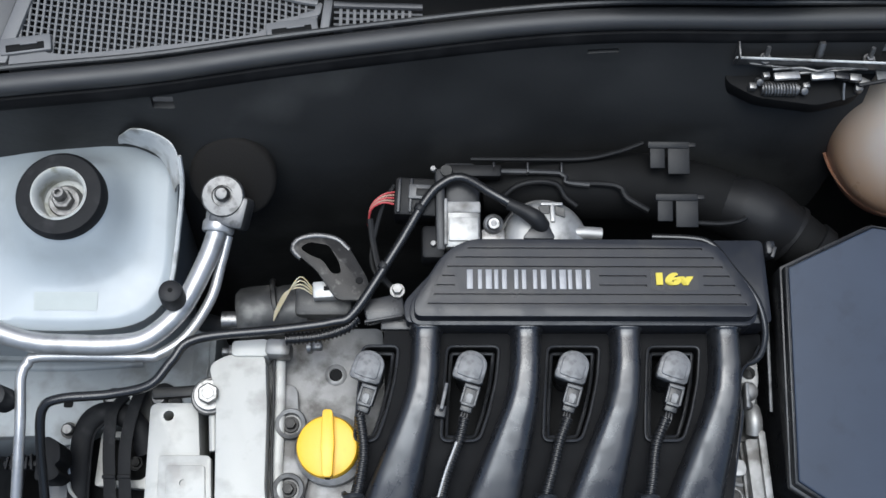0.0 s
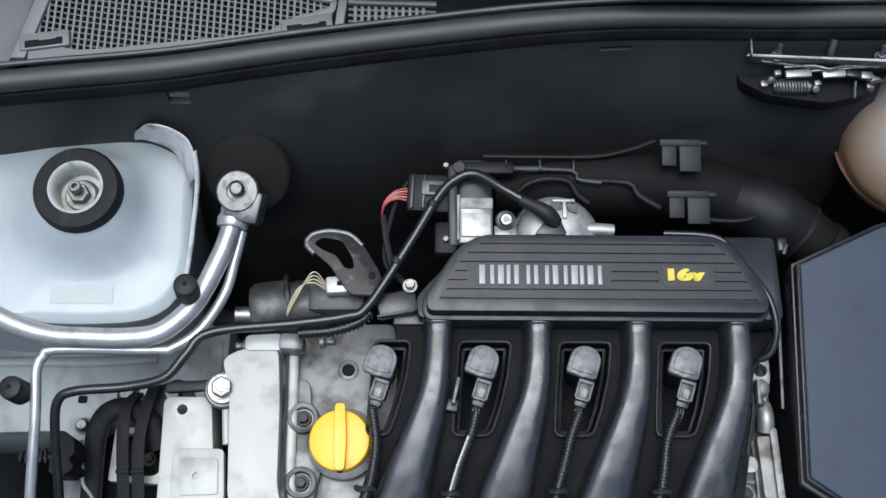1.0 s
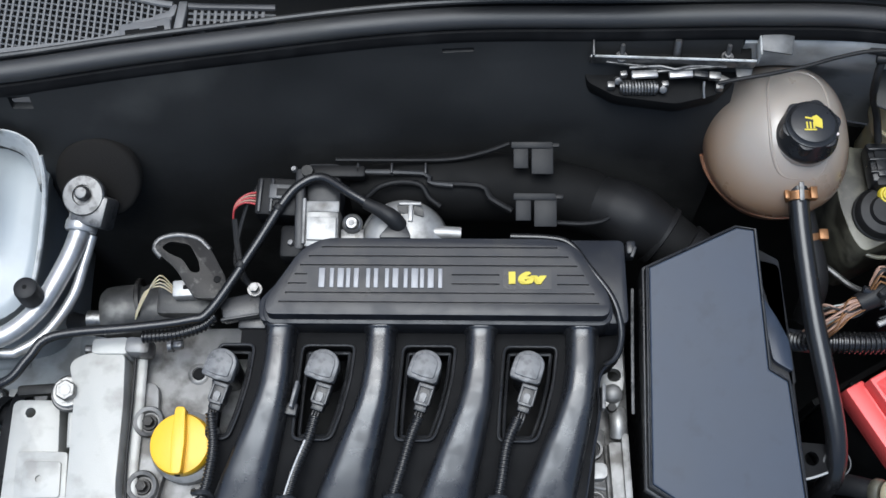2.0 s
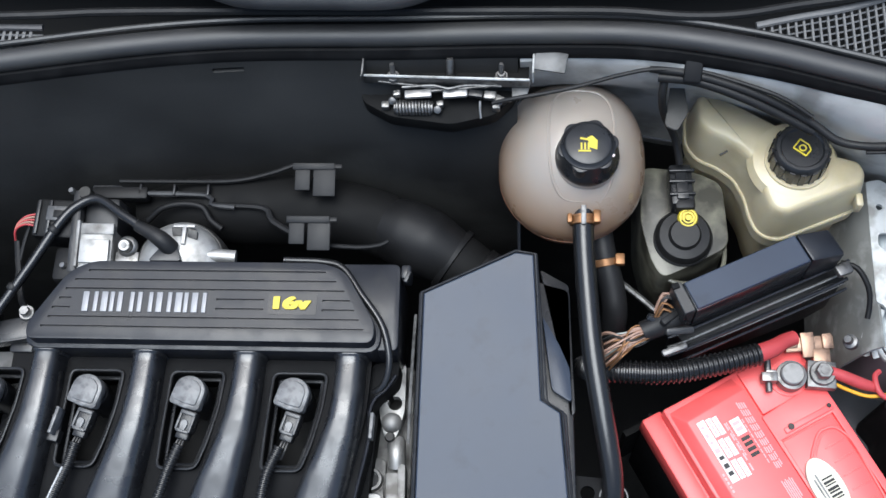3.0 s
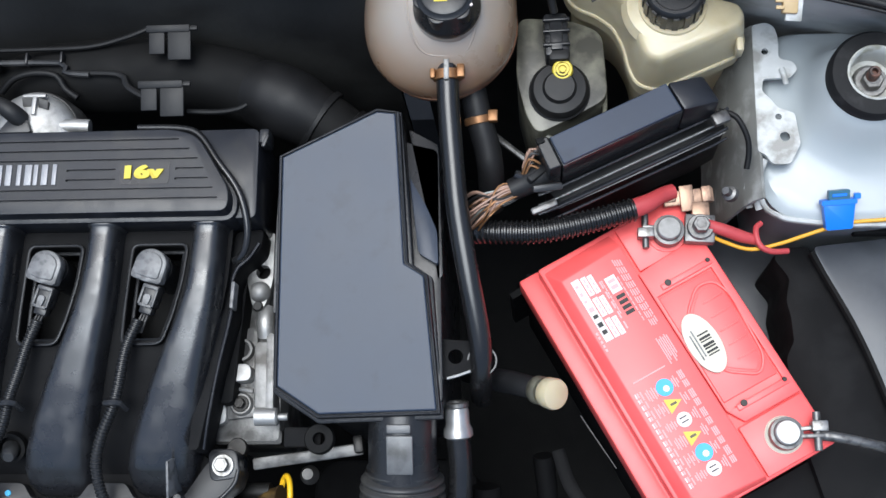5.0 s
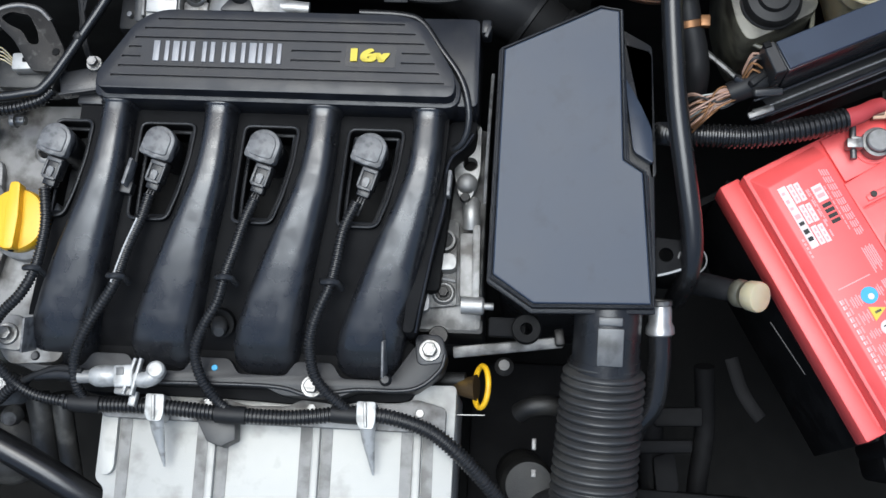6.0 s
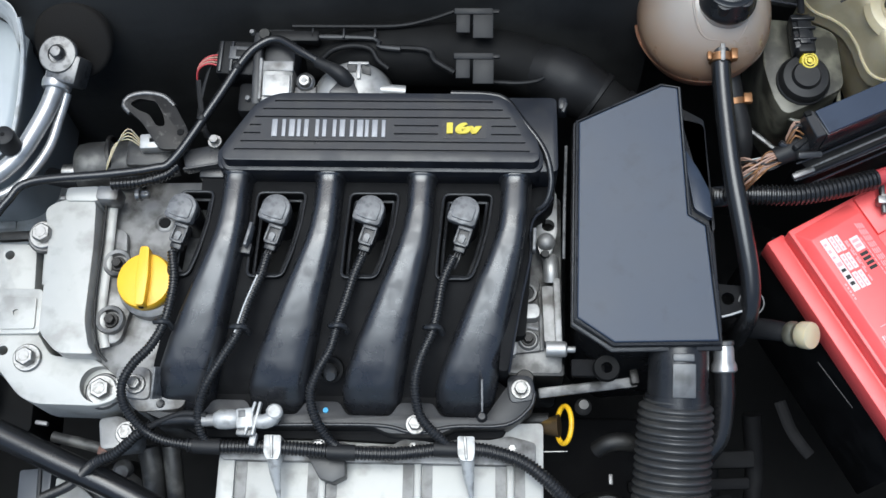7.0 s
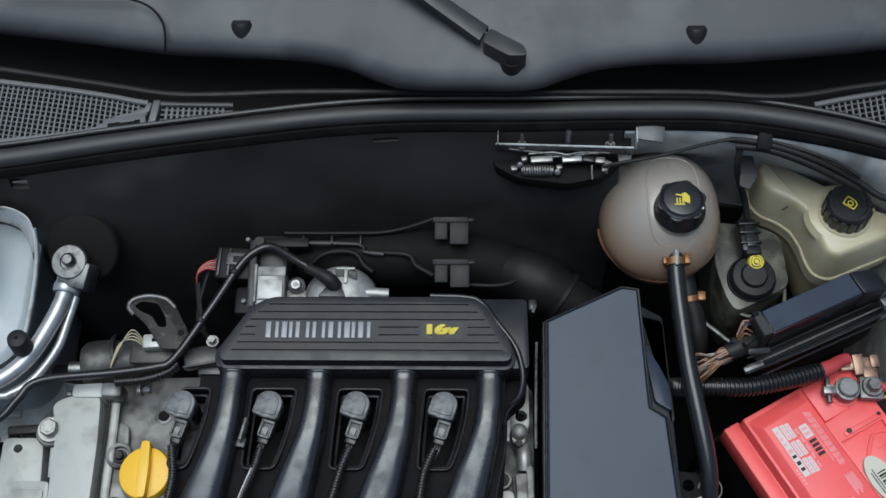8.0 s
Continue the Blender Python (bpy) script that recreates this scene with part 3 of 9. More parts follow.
    base = part("cap_base", lathe([(0, 0.004), (0.034, 0.004), (0.036, 0.007), (0.038, 0.007), (0.040, 0.003), (0.040, -0.004), (0, -0.004)], c, seg=44), GRID, g, "round grey ring round the wiper pivot")
    o = [(-0.026, -0.004), (-0.022, -0.015), (-0.004, -0.021), (0.016, -0.019), (0.031, -0.010), (0.035, 0.006), (0.026, 0.018), (0.004, 0.023), (-0.016, 0.018), (-0.026, 0.008)]
    part("pivot_cap", prism(rounded(o, 0.008, 5), 0.002, 0.0175, 0.009, 5, None, Matrix.Translation(c)), GRID, base, "domed grey-black wiper pivot cap")
    part("cap_mark", prism(rounded([(0.016, -0.005), (0.028, -0.005), (0.028, 0.007), (0.016, 0.007)], 0.003), 0.0170, 0.0185, 0.0006, 1, None, Matrix.Translation(c)), SILL, base)
    for a in (2.2, 3.6, 5.6):
        part("cap_notch", box((c[0] + 0.037 * math.cos(a), c[1] + 0.037 * math.sin(a), c[2] + 0.0065), (0.006, 0.004, 0.003), 0.0008, (0, 0, math.degrees(a))), PITCH, base)

    # Panel below the windscreen with two deep bays.
    EDGE = ((-0.75, 0.392), (-0.40, 0.346), (-0.316, 0.333), (-0.228, 0.320), (-0.142, 0.307), (-0.03, 0.300), (0.026, 0.290), (0.059, 0.275), (0.085, 0.266), (0.14, 0.264), (0.21, 0.265), (0.242, 0.277), (0.275, 0.288),
            (0.323, 0.294), (0.403, 0.296), (0.484, 0.303), (0.547, 0.311), (0.70, 0.336), (0.95, 0.38))
    xs = [-0.72 + 0.01 * i for i in range(166)]
    rows = []
    for k, (dy, z) in enumerate(((0.030, 0.908), (0.016, 0.920), (0.0065, 0.932), (0.0015, 0.941), (0.0, 0.948), (0.0015, 0.9535), (0.006, 0.9585), (0.013, 0.9625), (0.024, 0.9665), (0.040, 0.9725), (0.09, 0.992), (0.2, 1.040), (0.3, 1.085))):
        rows.append([(x, smooth_table(EDGE, x) + dy if k < 10 else 0.30 + dy + max(0, smooth_table(EDGE, x) - 0.31) * 0.4, z) for x in xs])
    t = thing("windscreen_panel", (0.1, 0.35, 0.93), "dark grey panel below the windscreen, dusty", "panel")
    part("panel", thicken(grid_sheet(rows), 0.004), SILL, t)
    for x, y in ((-0.071, 0.321), (0.364, 0.313)):
        part("rubber_stop", lathe([(0, 0.017), (0.008, 0.017), (0.0105, 0.014), (0.0115, 0.005), (0.0125, 0), (0, 0)], (x, y, 0.952), (-25, 0, 0), 24), RUBBER, t, "black rubber stop")
    part("seam", tube([(-0.30, 0.352, 0.9830), (-0.211, 0.346, 0.9830), (-0.178, 0.343, 0.9815), (-0.158, 0.336, 0.9780), (-0.146, 0.323, 0.9720), (-0.143, 0.308, 0.9650), (-0.145, 0.300, 0.955)], 0.0012, 6), PITCH, t)
    part("glass", box((0.1, 0.80, 1.19), (1.5, 0.55, 0.005), rot=(31, 0, 0)), GLASS, t, "windscreen glass")
    far = [(x, smooth_table(((-0.7, 0.375), (-0.322, 0.310), (-0.205, 0.2895), (-0.147, 0.2795), (-0.091, 0.2790), (-0.036, 0.2815), (0.076, 0.2820), (0.187, 0.2810), (0.297, 0.2810), (0.379, 0.2800), (0.433, 0.2755), (0.472, 0.2770), (0.516, 0.2850), (0.555, 0.2910), (0.9, 0.35)), x), 0.914) for x in xs]
    part("rubber_strip", tube(far, 0.0035, 8, 0.05), RUBBER, t, "thin black rubber strip along the edge")

    w = thing("wiper_arm", (0.19, 0.292, 0.955), "dull black wiper arm lying on the panel", "wiper")
    # Flat pressed arm: a roof of three strips that rises away from the pivot.
    rows = []
    for k in range(13):
        f = k / 12
        x, y, z = 0.1620 - 0.150 * f, 0.2985 + 0.095 * f, 0.986 + 0.046 * f
        h = 0.0095 - 0.003 * f
        rows.append([(x - 0.46 * h * u, y - 0.88 * h * u, z - drop) for u, drop in ((1.0, 0.009), (0.97, 0.001), (0.75, 0.0), (-0.75, 0.0), (-0.97, 0.001), (-1.0, 0.009))])
    part("arm", thicken(grid_sheet(rows), 0.0016), DUSTY, w)
    part("knuckle", prism(rounded([(0.1600, 0.2895), (0.1675, 0.3050), (0.1990, 0.2850), (0.2020, 0.2735), (0.1850, 0.2730)], 0.004), 0.966, 0.985, 0.004, 3), DUSTY, w)
    part("pivot", lathe([(0, 0.02), (0.009, 0.02), (0.0105, 0.016), (0.0115, 0), (0, 0)], (0.188, 0.2800, 0.950), seg=20), RUBBER, w)


def strut_tower(name, c, outline, label, r, deck, top, stud_material, label_at=None):
    """A pressed dome with the rubber ring and nut of the suspension strut on it."""
    t = thing(name, (c[0], c[1], 0.6), label, "strut tower")
    n = 72
    pts = [Vector(p) for p in outline]

    def reach(a):
        d = Vector((math.cos(a), math.sin(a)))
        best = 1.0
        for p, q in zip(pts, pts[1:] + pts[:1]):
            e = q - p
            den = d.x * e.y - d.y * e.x
            if abs(den) < 1e-9:
                continue
            w = p - Vector(c[:2])
            s = (w.x * e.y - w.y * e.x) / den
            u = (w.x * d.y - w.y * d.x) / den
            if s > 0 and -1e-6 <= u <= 1 + 1e-6:
                best = min(best, s)
        return best

    R = [reach(2 * math.pi * i / n) for i in range(n)]
    for _ in range(2):
        R = [(R[i - 2] + 2 * R[i - 1] + 3 * R[i] + 2 * R[(i + 1) % n] + R[(i + 2) % n]) / 9 for i in range(n)]
    b = BM()
    rings = []
    inner = r * 0.95
    rise = top - deck
    rows = [(None, 0.80, deck - 0.20), (None, 0.95, deck - 0.028), (None, 0.995, deck - 0.016), (1.0, 0, deck - 0.006), (0.94, 0, deck)]
    rows += [(d, 1, deck + rise * h) for d, h in ((0.062, 0.02), (0.048, 0.05), (0.036, 0.11), (0.027, 0.21), (0.020, 0.36), (0.014, 0.56), (0.0085, 0.77), (0.004, 0.92), (0.0, 1.0))]
    for u, f, z in rows:
        ring = []
        for i in range(n):
            a = 2 * math.pi * i / n
            q = f * R[i] if u is None else R[i] * u if not f else inner + min(u, max(0.0, R[i] * 0.90 - inner) * u / 0.062)
            ring.append(b.verts.new((c[0] + q * math.cos(a), c[1] + q * math.sin(a), z)))
        rings.append(ring)
    for f, z in ((0.62, top + 0.001), (0.60, top - 0.018)):
        rings.append([b.verts.new((c[0] + r * f * math.cos(2 * math.pi * i / n), c[1] + r * f * math.sin(2 * math.pi * i / n), z)) for i in range(n)])
    for p, q in zip(rings, rings[1:]):
        for i in range(n):
            b.faces.new((p[i], p[(i + 1) % n], q[(i + 1) % n], q[i]))
    b.faces.new(rings[-1])
    dome = part("dome", b, BODY, t)
    if label_at:
        part("paper_label", drape(dome, *label_at), LABELPALE, t, "faded paper label")
    tilt = (5, 0, 0)
    z = top + 0.001
    part("rubber_ring", lathe([(r * 0.58, 0.0), (r * 0.58, 0.011), (r * 0.62, 0.0125), (r * 0.93, 0.0115), (r, 0.008), (r, -0.003), (r * 0.58, -0.003)], (c[0], c[1], z), tilt, 56), MOUNTRUBBER, t)
    part("steel_cup", lathe([(r * 0.63, 0.0135), (r * 0.60, 0.0145), (r * 0.55, 0.0125), (r * 0.525, 0.004), (r * 0.50, -0.010), (r * 0.40, -0.012), (0, -0.012)], (c[0], c[1], z), tilt, 44), CUPWHITE, t, "white-painted steel cup")
    part("inner_plate", lathe([(0, -0.006), (r * 0.34, -0.006), (r * 0.38, -0.0085), (r * 0.38, -0.013), (0, -0.013)], (c[0], c[1], z), tilt, 36), DARKSTEEL, t)
    part("strut_nut", hexbolt((c[0], c[1] - 0.001, z - 0.0065), r * 0.25, 0.010, (0, -0.08, 1)), DARKSTEEL, t, "dull strut nut")
    stud = lathe([(r * 0.14, 0.0), (r * 0.14, 0.010), (r * 0.12, 0.011), (r * 0.07, 0.011), (r * 0.07, 0.006), (0, 0.006)], (c[0] - 0.001, c[1], z + 0.002), seg=20)
    part("stud", stud, stud_material, t)
    return t


# Sinks the rail along the first camera's rays, keeping its outline in view.
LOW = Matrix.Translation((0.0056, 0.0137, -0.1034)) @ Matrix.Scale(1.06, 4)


def towers():
    strut_tower("strut_tower", (-0.3772, 0.1285), [(-0.60, 0.212), (-0.342, 0.215), (-0.306, 0.213), (-0.296, 0.205), (-0.296, 0.161), (-0.293, 0.081), (-0.297, 0.051), (-0.320, 0.033), (-0.382, 0.030), (-0.60, 0.042)],
                "pale blue painted strut tower with black rubber ring", 0.0358, 0.803, 0.843, DARKSTEEL, (-0.404, -0.352, 0.045, 0.060))
    strut_tower("strut_tower", (0.6835, 0.1445), [(0.613, 0.207), (0.600, 0.094), (0.606, 0.052), (0.640, 0.042), (0.700, 0.042), (0.746, 0.050), (0.88, 0.07), (0.88, 0.21), (0.766, 0.208)],
                "pale painted strut tower behind the battery, with rubber ring", 0.0350, 0.746, 0.789, RUST)
    # Folded edge that runs round each tower.
    solo("body_seam", tube([(-0.2860, 0.166, 0.845), (-0.2845, 0.150, 0.832), (-0.2865, 0.133, 0.819), (-0.2890, 0.115, 0.810), (-0.2908, 0.097, 0.804), (-0.2940, 0.073, 0.798), (-0.2990, 0.054, 0.795)], 0.0022, 8, squash=1.6), PRIMER,
         "pale folded sheet-metal seam beside the strut tower", "seam")
    solo("body_seam", tube([(0.597, 0.100, 0.745), (0.600, 0.082, 0.742), (0.604, 0.058, 0.741), (0.614, 0.0495, 0.7405), (0.629, 0.0450, 0.740), (0.678, 0.0410, 0.739), (0.732, 0.0425, 0.738), (0.77, 0.050, 0.737)], 0.0024, 8, squash=1.5), PRIMER,
         "pale folded sheet-metal seam along the strut tower", "seam")
    inner = curve_points([(-0.345, 0.1935, 0.812), (-0.334, 0.1905, 0.818), (-0.312, 0.1815, 0.820), (-0.300, 0.1680, 0.818), (-0.293, 0.148, 0.811)], 0.003)
    outer = curve_points([(-0.340, 0.1920, 0.830), (-0.324, 0.1890, 0.850), (-0.304, 0.1840, 0.850), (-0.2885, 0.1710, 0.848), (-0.2855, 0.148, 0.830)], 0.003)
    n = min(len(inner), len(outer))
    pick = lambda way, i: way[round(i * (len(way) - 1) / (n - 1))]
    flap = grid_sheet([[pick(inner, i).lerp(pick(outer, i), k) + Vector((0, 0, 0.004 * math.sin(math.pi * k))) for i in range(n)] for k in (0, 0.35, 0.7, 1.0)])
    solo("sheet_flap", thicken(flap, 0.0016), PRIMER, "bent pale sheet flap at the bulkhead", "flap")
    # Body panel in slate grey: its shade is put into the colour.
    solo("wing_lower_panel", prism(rounded([(0.545, 0.075), (0.605, 0.09), (0.69, 0.06), (0.69, 0.02), (0.66, -0.06), (0.585, -0.06), (0.56, 0.02)], 0.01), 0.50, 0.58, 0.006), SLATE, "lower wing panel behind the battery, shade painted slate grey", "panel")
    # Beads of sealant brushed over the panel joints.
    for way in ([(0.7310, 0.1775, 0.8560), (0.7222, 0.1814, 0.8370), (0.7124, 0.1852, 0.8190), (0.6998, 0.1871, 0.8162), (0.6922, 0.1886, 0.8172), (0.6832, 0.1906, 0.8274)],
                [(0.6135, 0.2069, 0.8217), (0.6200, 0.2039, 0.8361), (0.6249, 0.2023, 0.8449), (0.6311, 0.2004, 0.8485), (0.645, 0.1985, 0.8490)]):
        solo("sealant_bead", tube(way, 0.0012, 8), PRIMER, "pale bead of joint sealant on the grey bulkhead panel", "sealant")
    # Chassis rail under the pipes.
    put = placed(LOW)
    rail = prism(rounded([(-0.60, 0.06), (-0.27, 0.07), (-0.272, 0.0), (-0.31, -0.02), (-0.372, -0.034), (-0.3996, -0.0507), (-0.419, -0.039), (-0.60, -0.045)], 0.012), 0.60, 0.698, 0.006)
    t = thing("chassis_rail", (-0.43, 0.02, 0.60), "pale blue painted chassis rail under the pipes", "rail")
    put("rail", rail, RAILSHADE, t)
    put("weld_flange", ribbon([(-0.285, 0.062, 0.700), (-0.283, 0.035, 0.7005), (-0.284, 0.006, 0.700)], 0.014, 0.002), RAILSHADE, t)
    put("pressed_rib", tube([(-0.56, 0.020, 0.698), (-0.47, 0.024, 0.6985), (-0.40, 0.024, 0.6985), (-0.335, 0.028, 0.698)], 0.005, 10, squash=0.5), RAILSHADE, t)
    part("drain_hole", prism(rounded([(-0.4215, -0.0010), (-0.4130, -0.0010), (-0.4125, 0.0060), (-0.4210, 0.0065)], 0.002), 0.6363, 0.6375), PITCH, t)


ground()
bay_shell()
bulkhead()
bonnet_seal()
cowl()
towers()

# ---- engine: head, intake manifold, coils, looms ----
# The runner's way: y, sideways sweep, half width, height of its crown.
RUN = ((0.052, 0.0, 0.0122, 0.808), (0.0345, 0.0, 0.0124, 0.8095), (0.0335, 0.0, 0.0142, 0.8110), (0.0300, 0.0, 0.0142, 0.8112), (0.0280, 0.0, 0.0122, 0.8100), (0.001, -0.001, 0.0122, 0.8105), (-0.020, -0.0032, 0.0132, 0.8092),
       (-0.036, -0.0068, 0.0148, 0.8068), (-0.067, -0.0165, 0.0186, 0.7985), (-0.092, -0.0245, 0.0215, 0.7905), (-0.115, -0.0315, 0.0242, 0.7815), (-0.138, -0.0380, 0.0262, 0.7710), (-0.152, -0.0412, 0.0268, 0.7615),
       (-0.163, -0.0420, 0.0255, 0.7500), (-0.172, -0.0420, 0.0215, 0.7370), (-0.176, -0.0420, 0.0180, 0.7240))
RUN_X = tuple(-0.0808 + 0.0831 * k for k in range(4))


def run_at(y, column):
    return lerp_table([(-row[0], row[column]) for row in RUN], -y)


def runner_mesh(x0):
    """A runner: a rounded arch swept forward, sideways and down."""
    fine = []
    for p, q in zip(RUN, RUN[1:]):
        for k in range(4):
            fine.append(tuple(a + (c - a) * k / 4 for a, c in zip(p, q)))
    fine.append(RUN[-1])
    b = BM()
    rings = []
    for y, dx, h, z in fine:
        ring = []
        for j in range(29):
            a = math.pi * j / 28
            cx, sx = math.cos(a), math.sin(a)
            ring.append(b.verts.new((x0 + dx + h * math.copysign(abs(cx) ** 0.62, cx), y, z - 0.026 + 0.026 * abs(sx) ** 0.52)))
        rings.append(ring + [b.verts.new((x0 + dx + s * h * 1.02, y, z - 0.06)) for s in (-1, 1)])
    m = len(rings[0])
    for p, q in zip(rings, rings[1:]):
        for j in range(m):
            b.faces.new((p[j], p[(j + 1) % m], q[(j + 1) % m], q[j]))
    b.faces.new(rings[0])
    b.faces.new(rings[-1])
    return b


def intake_manifold():
    t = thing("intake_manifold", (0.05, -0.06, 0.70), "black plastic intake manifold with four curved runners", "engine part")
    body = prism(rounded([(-0.098, 0.034), (-0.100, 0.052), (-0.052, 0.106), (0.206, 0.108), (0.207, 0.034)], 0.006), 0.735, 0.807, 0.004)
    part("plenum", body, COVERTOP, t)
    outline = rounded([(-0.0905, 0.034), (-0.0915, 0.047), (-0.064, 0.091), (-0.045, 0.1010), (0.144, 0.1010), (0.163, 0.095), (0.190, 0.051), (0.1895, 0.034)], 0.010)
    cov = part("plenum_cover", prism(outline, 0.79, 0.8265, 0.0038, 3), COVERTOP, t, "ribbed black cover with silver lettering")
    grooves = BM()
    for x0, x1, y in ((-0.047, 0.148, 0.0925), (-0.057, 0.157, 0.0845), (-0.064, 0.164, 0.0765), (-0.068, -0.058, 0.0685), (0.061, 0.100, 0.0685), (0.147, 0.169, 0.0685), (-0.073, -0.058, 0.0605),
                      (0.061, 0.100, 0.0605), (0.147, 0.173, 0.0605), (-0.075, 0.177, 0.0525), (-0.080, 0.181, 0.0445)):
        box(((x0 + x1) / 2, y, 0.8265), (x1 - x0, 0.0018, 0.0040), bm=grooves)
    cut(cov, grooves)
    # Flat step round the cover's ends, and the shallow tray that the number stands in.
    part("cover_skirt", prism(offset(outline, -0.0035), 0.785, 0.8125, 0.002), COVERTOP, t)
    part("number_tray", prism(rounded([(0.1035, 0.0565), (0.1425, 0.0565), (0.1425, 0.0745), (0.1035, 0.0745)], 0.002), 0.8262, 0.8268), BLACK, cov)
    # Silver maker's badge, drawn as pairs of plain upright bars.
    x = -0.0492
    for w, thick in ((0.0150, 0.0050), (0.0130, 0.0052), (0.0160, 0.0040), (0.0150, 0.0036), (0.0150, 0.0048), (0.0130, 0.0056), (0.0145, 0.0050)):
        b = box((x + 0.0012 + thick / 2, 0.0655, 0.8268), (thick, 0.0168, 0.0014), 0.0003)
        box((x + w - 0.0030, 0.0655, 0.8268), (0.0034, 0.0168, 0.0014), 0.0003, bm=b)
        part("badge_bar", b, SILVERINK, cov, "silver badge bars")
        x += w + 0.0004
    cu = bpy.data.curves.new("tmp_text", "FONT")
    cu.body, cu.size, cu.extrude, cu.align_x, cu.align_y, cu.offset = "16v", 0.0155, 0.0006, "CENTER", "CENTER", 0.00025
    tx = new("tmp_text", cu)
    bpy.context.view_layer.update()
    me = bpy.data.meshes.new_from_object(tx.evaluated_get(bpy.context.evaluated_depsgraph_get()))
    bpy.data.objects.remove(tx)
    b = BM()
    for dx in (-0.0009, -0.0005, 0.0, 0.0005, 0.0009):
        for dy in (-0.0003, 0.0003):
            c = BM()
            c.from_mesh(me)
            join(b, c, Matrix.Translation((dx, dy, dx * 0.3 + dy * 0.2)))
    bpy.data.meshes.remove(me)
    vs = [v.co for v in b.verts]
    x0, x1 = min(v.x for v in vs), max(v.x for v in vs)
    y0, y1 = min(v.y for v in vs), max(v.y for v in vs)
    b.transform(Matrix.Translation((0.123, 0.0660, 0.8276)) @ Matrix.Diagonal((0.0308 / (x1 - x0), 0.0108 / (y1 - y0), 1, 1)) @ Matrix.Translation((-(x0 + x1) / 2, -(y0 + y1) / 2, 0)))
    part("number_16v", b, YELLOWTAG, cov, "yellow lettering 16v", smooth=False)

    for x in RUN_X:
        part("runner", runner_mesh(x), RUNNER, t)

    # Sheet between the runners, with a walled opening for each coil.
    ys = (0.040, 0.024, 0.010, -0.010, -0.030, -0.050, -0.070, -0.090, -0.110, -0.130, -0.150, -0.166, -0.178)
    rows = [[(x + run_at(min(y, 0.034), 1), y, run_at(min(y, 0.0), 3) - 0.0235) for x in [-0.116 + 0.012 * i for i in range(26)]] for y in ys]
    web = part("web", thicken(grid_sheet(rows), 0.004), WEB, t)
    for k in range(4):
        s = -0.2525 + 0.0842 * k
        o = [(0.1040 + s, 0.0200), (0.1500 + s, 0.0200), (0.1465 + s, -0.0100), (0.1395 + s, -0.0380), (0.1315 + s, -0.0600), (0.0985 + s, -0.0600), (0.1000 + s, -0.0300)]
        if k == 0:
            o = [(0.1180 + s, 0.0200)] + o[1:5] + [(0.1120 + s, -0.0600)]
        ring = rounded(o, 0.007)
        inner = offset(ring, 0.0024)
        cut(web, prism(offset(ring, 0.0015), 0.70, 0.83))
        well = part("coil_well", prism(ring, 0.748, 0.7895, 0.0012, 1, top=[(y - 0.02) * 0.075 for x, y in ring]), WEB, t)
        cut(well, prism(inner, 0.70, 0.83))
        step = offset(ring, 0.0052)
        part("well_step", tube([(x, y, 0.7800 + (y - 0.02) * 0.075) for x, y in step], 0.0017, 8, closed=True, smooth_path=False), BLACK, t)
        part("well_lip", tube([(x, y, 0.7890 + (y - 0.02) * 0.075) for x, y in offset(ring, 0.0008)], 0.0013, 8, closed=True, smooth_path=False), BLACK, t)
    # Front flange, scalloped round the foot of each runner.
    edge = [(-0.172, -0.150), (-0.160, -0.158)]
    for x in RUN_X:
        c = x - 0.042
        edge += [(c - 0.028, -0.1625), (c - 0.020, -0.1745), (c + 0.018, -0.1745), (c + 0.026, -0.1625)]
    edge += [(0.163, -0.147), (0.170, -0.140), (0.184, -0.141), (0.190, -0.152), (0.186, -0.166), (0.164, -0.182), (0.118, -0.184), (0.104, -0.190), (0.060, -0.190), (0.046, -0.184), (-0.075, -0.186), (-0.135, -0.184), (-0.165, -0.172)]
    part("flange", prism(rounded(edge, 0.004), 0.716, 0.7455, 0.0018), FLANGE, t)
    part("flange_step", prism(rounded([(-0.168, -0.1735), (0.165, -0.1785), (0.185, -0.160), (0.150, -0.135), (-0.150, -0.140)], 0.004), 0.700, 0.7340, 0.001), WEB, t)
    part("lip", tube([(-0.135, -0.1835, 0.7455), (-0.075, -0.1850, 0.7455), (0.046, -0.1830, 0.7455), (0.082, -0.1885, 0.7455), (0.118, -0.1830, 0.7455), (0.163, -0.1805, 0.7455), (0.184, -0.1650, 0.7455), (0.188, -0.152, 0.7455)], 0.0018, 10), BLACK, t)
    part("flange_front", prism(rounded([(-0.15, -0.170), (0.168, -0.172), (0.160, -0.188), (0.062, -0.194), (0.010, -0.192), (-0.11, -0.192)], 0.006), 0.690, 0.724, 0.004), WEB, t)
    part("paint_dot", lathe([(0, 0.0008), (0.0022, 0.0008), (0.0026, 0), (0, 0)], (0.004, -0.1705, 0.7455), seg=14), CYAN, t, "small blue paint dot")
    for p, mm in (((0.176, -0.149, 0.7455), STEEL), ((-0.166, -0.152, 0.7525), STEEL), ((0.084, -0.182, 0.7455), STEEL)):
        part("bolt", hexbolt(p, 0.0062, 0.009), mm, t, "bright zinc bolt")
    part("bolt_ear", prism(rounded([(0.163, -0.136), (0.186, -0.136), (0.190, -0.158), (0.166, -0.162)], 0.007), 0.715, 0.7465, 0.002), BLACK, t)
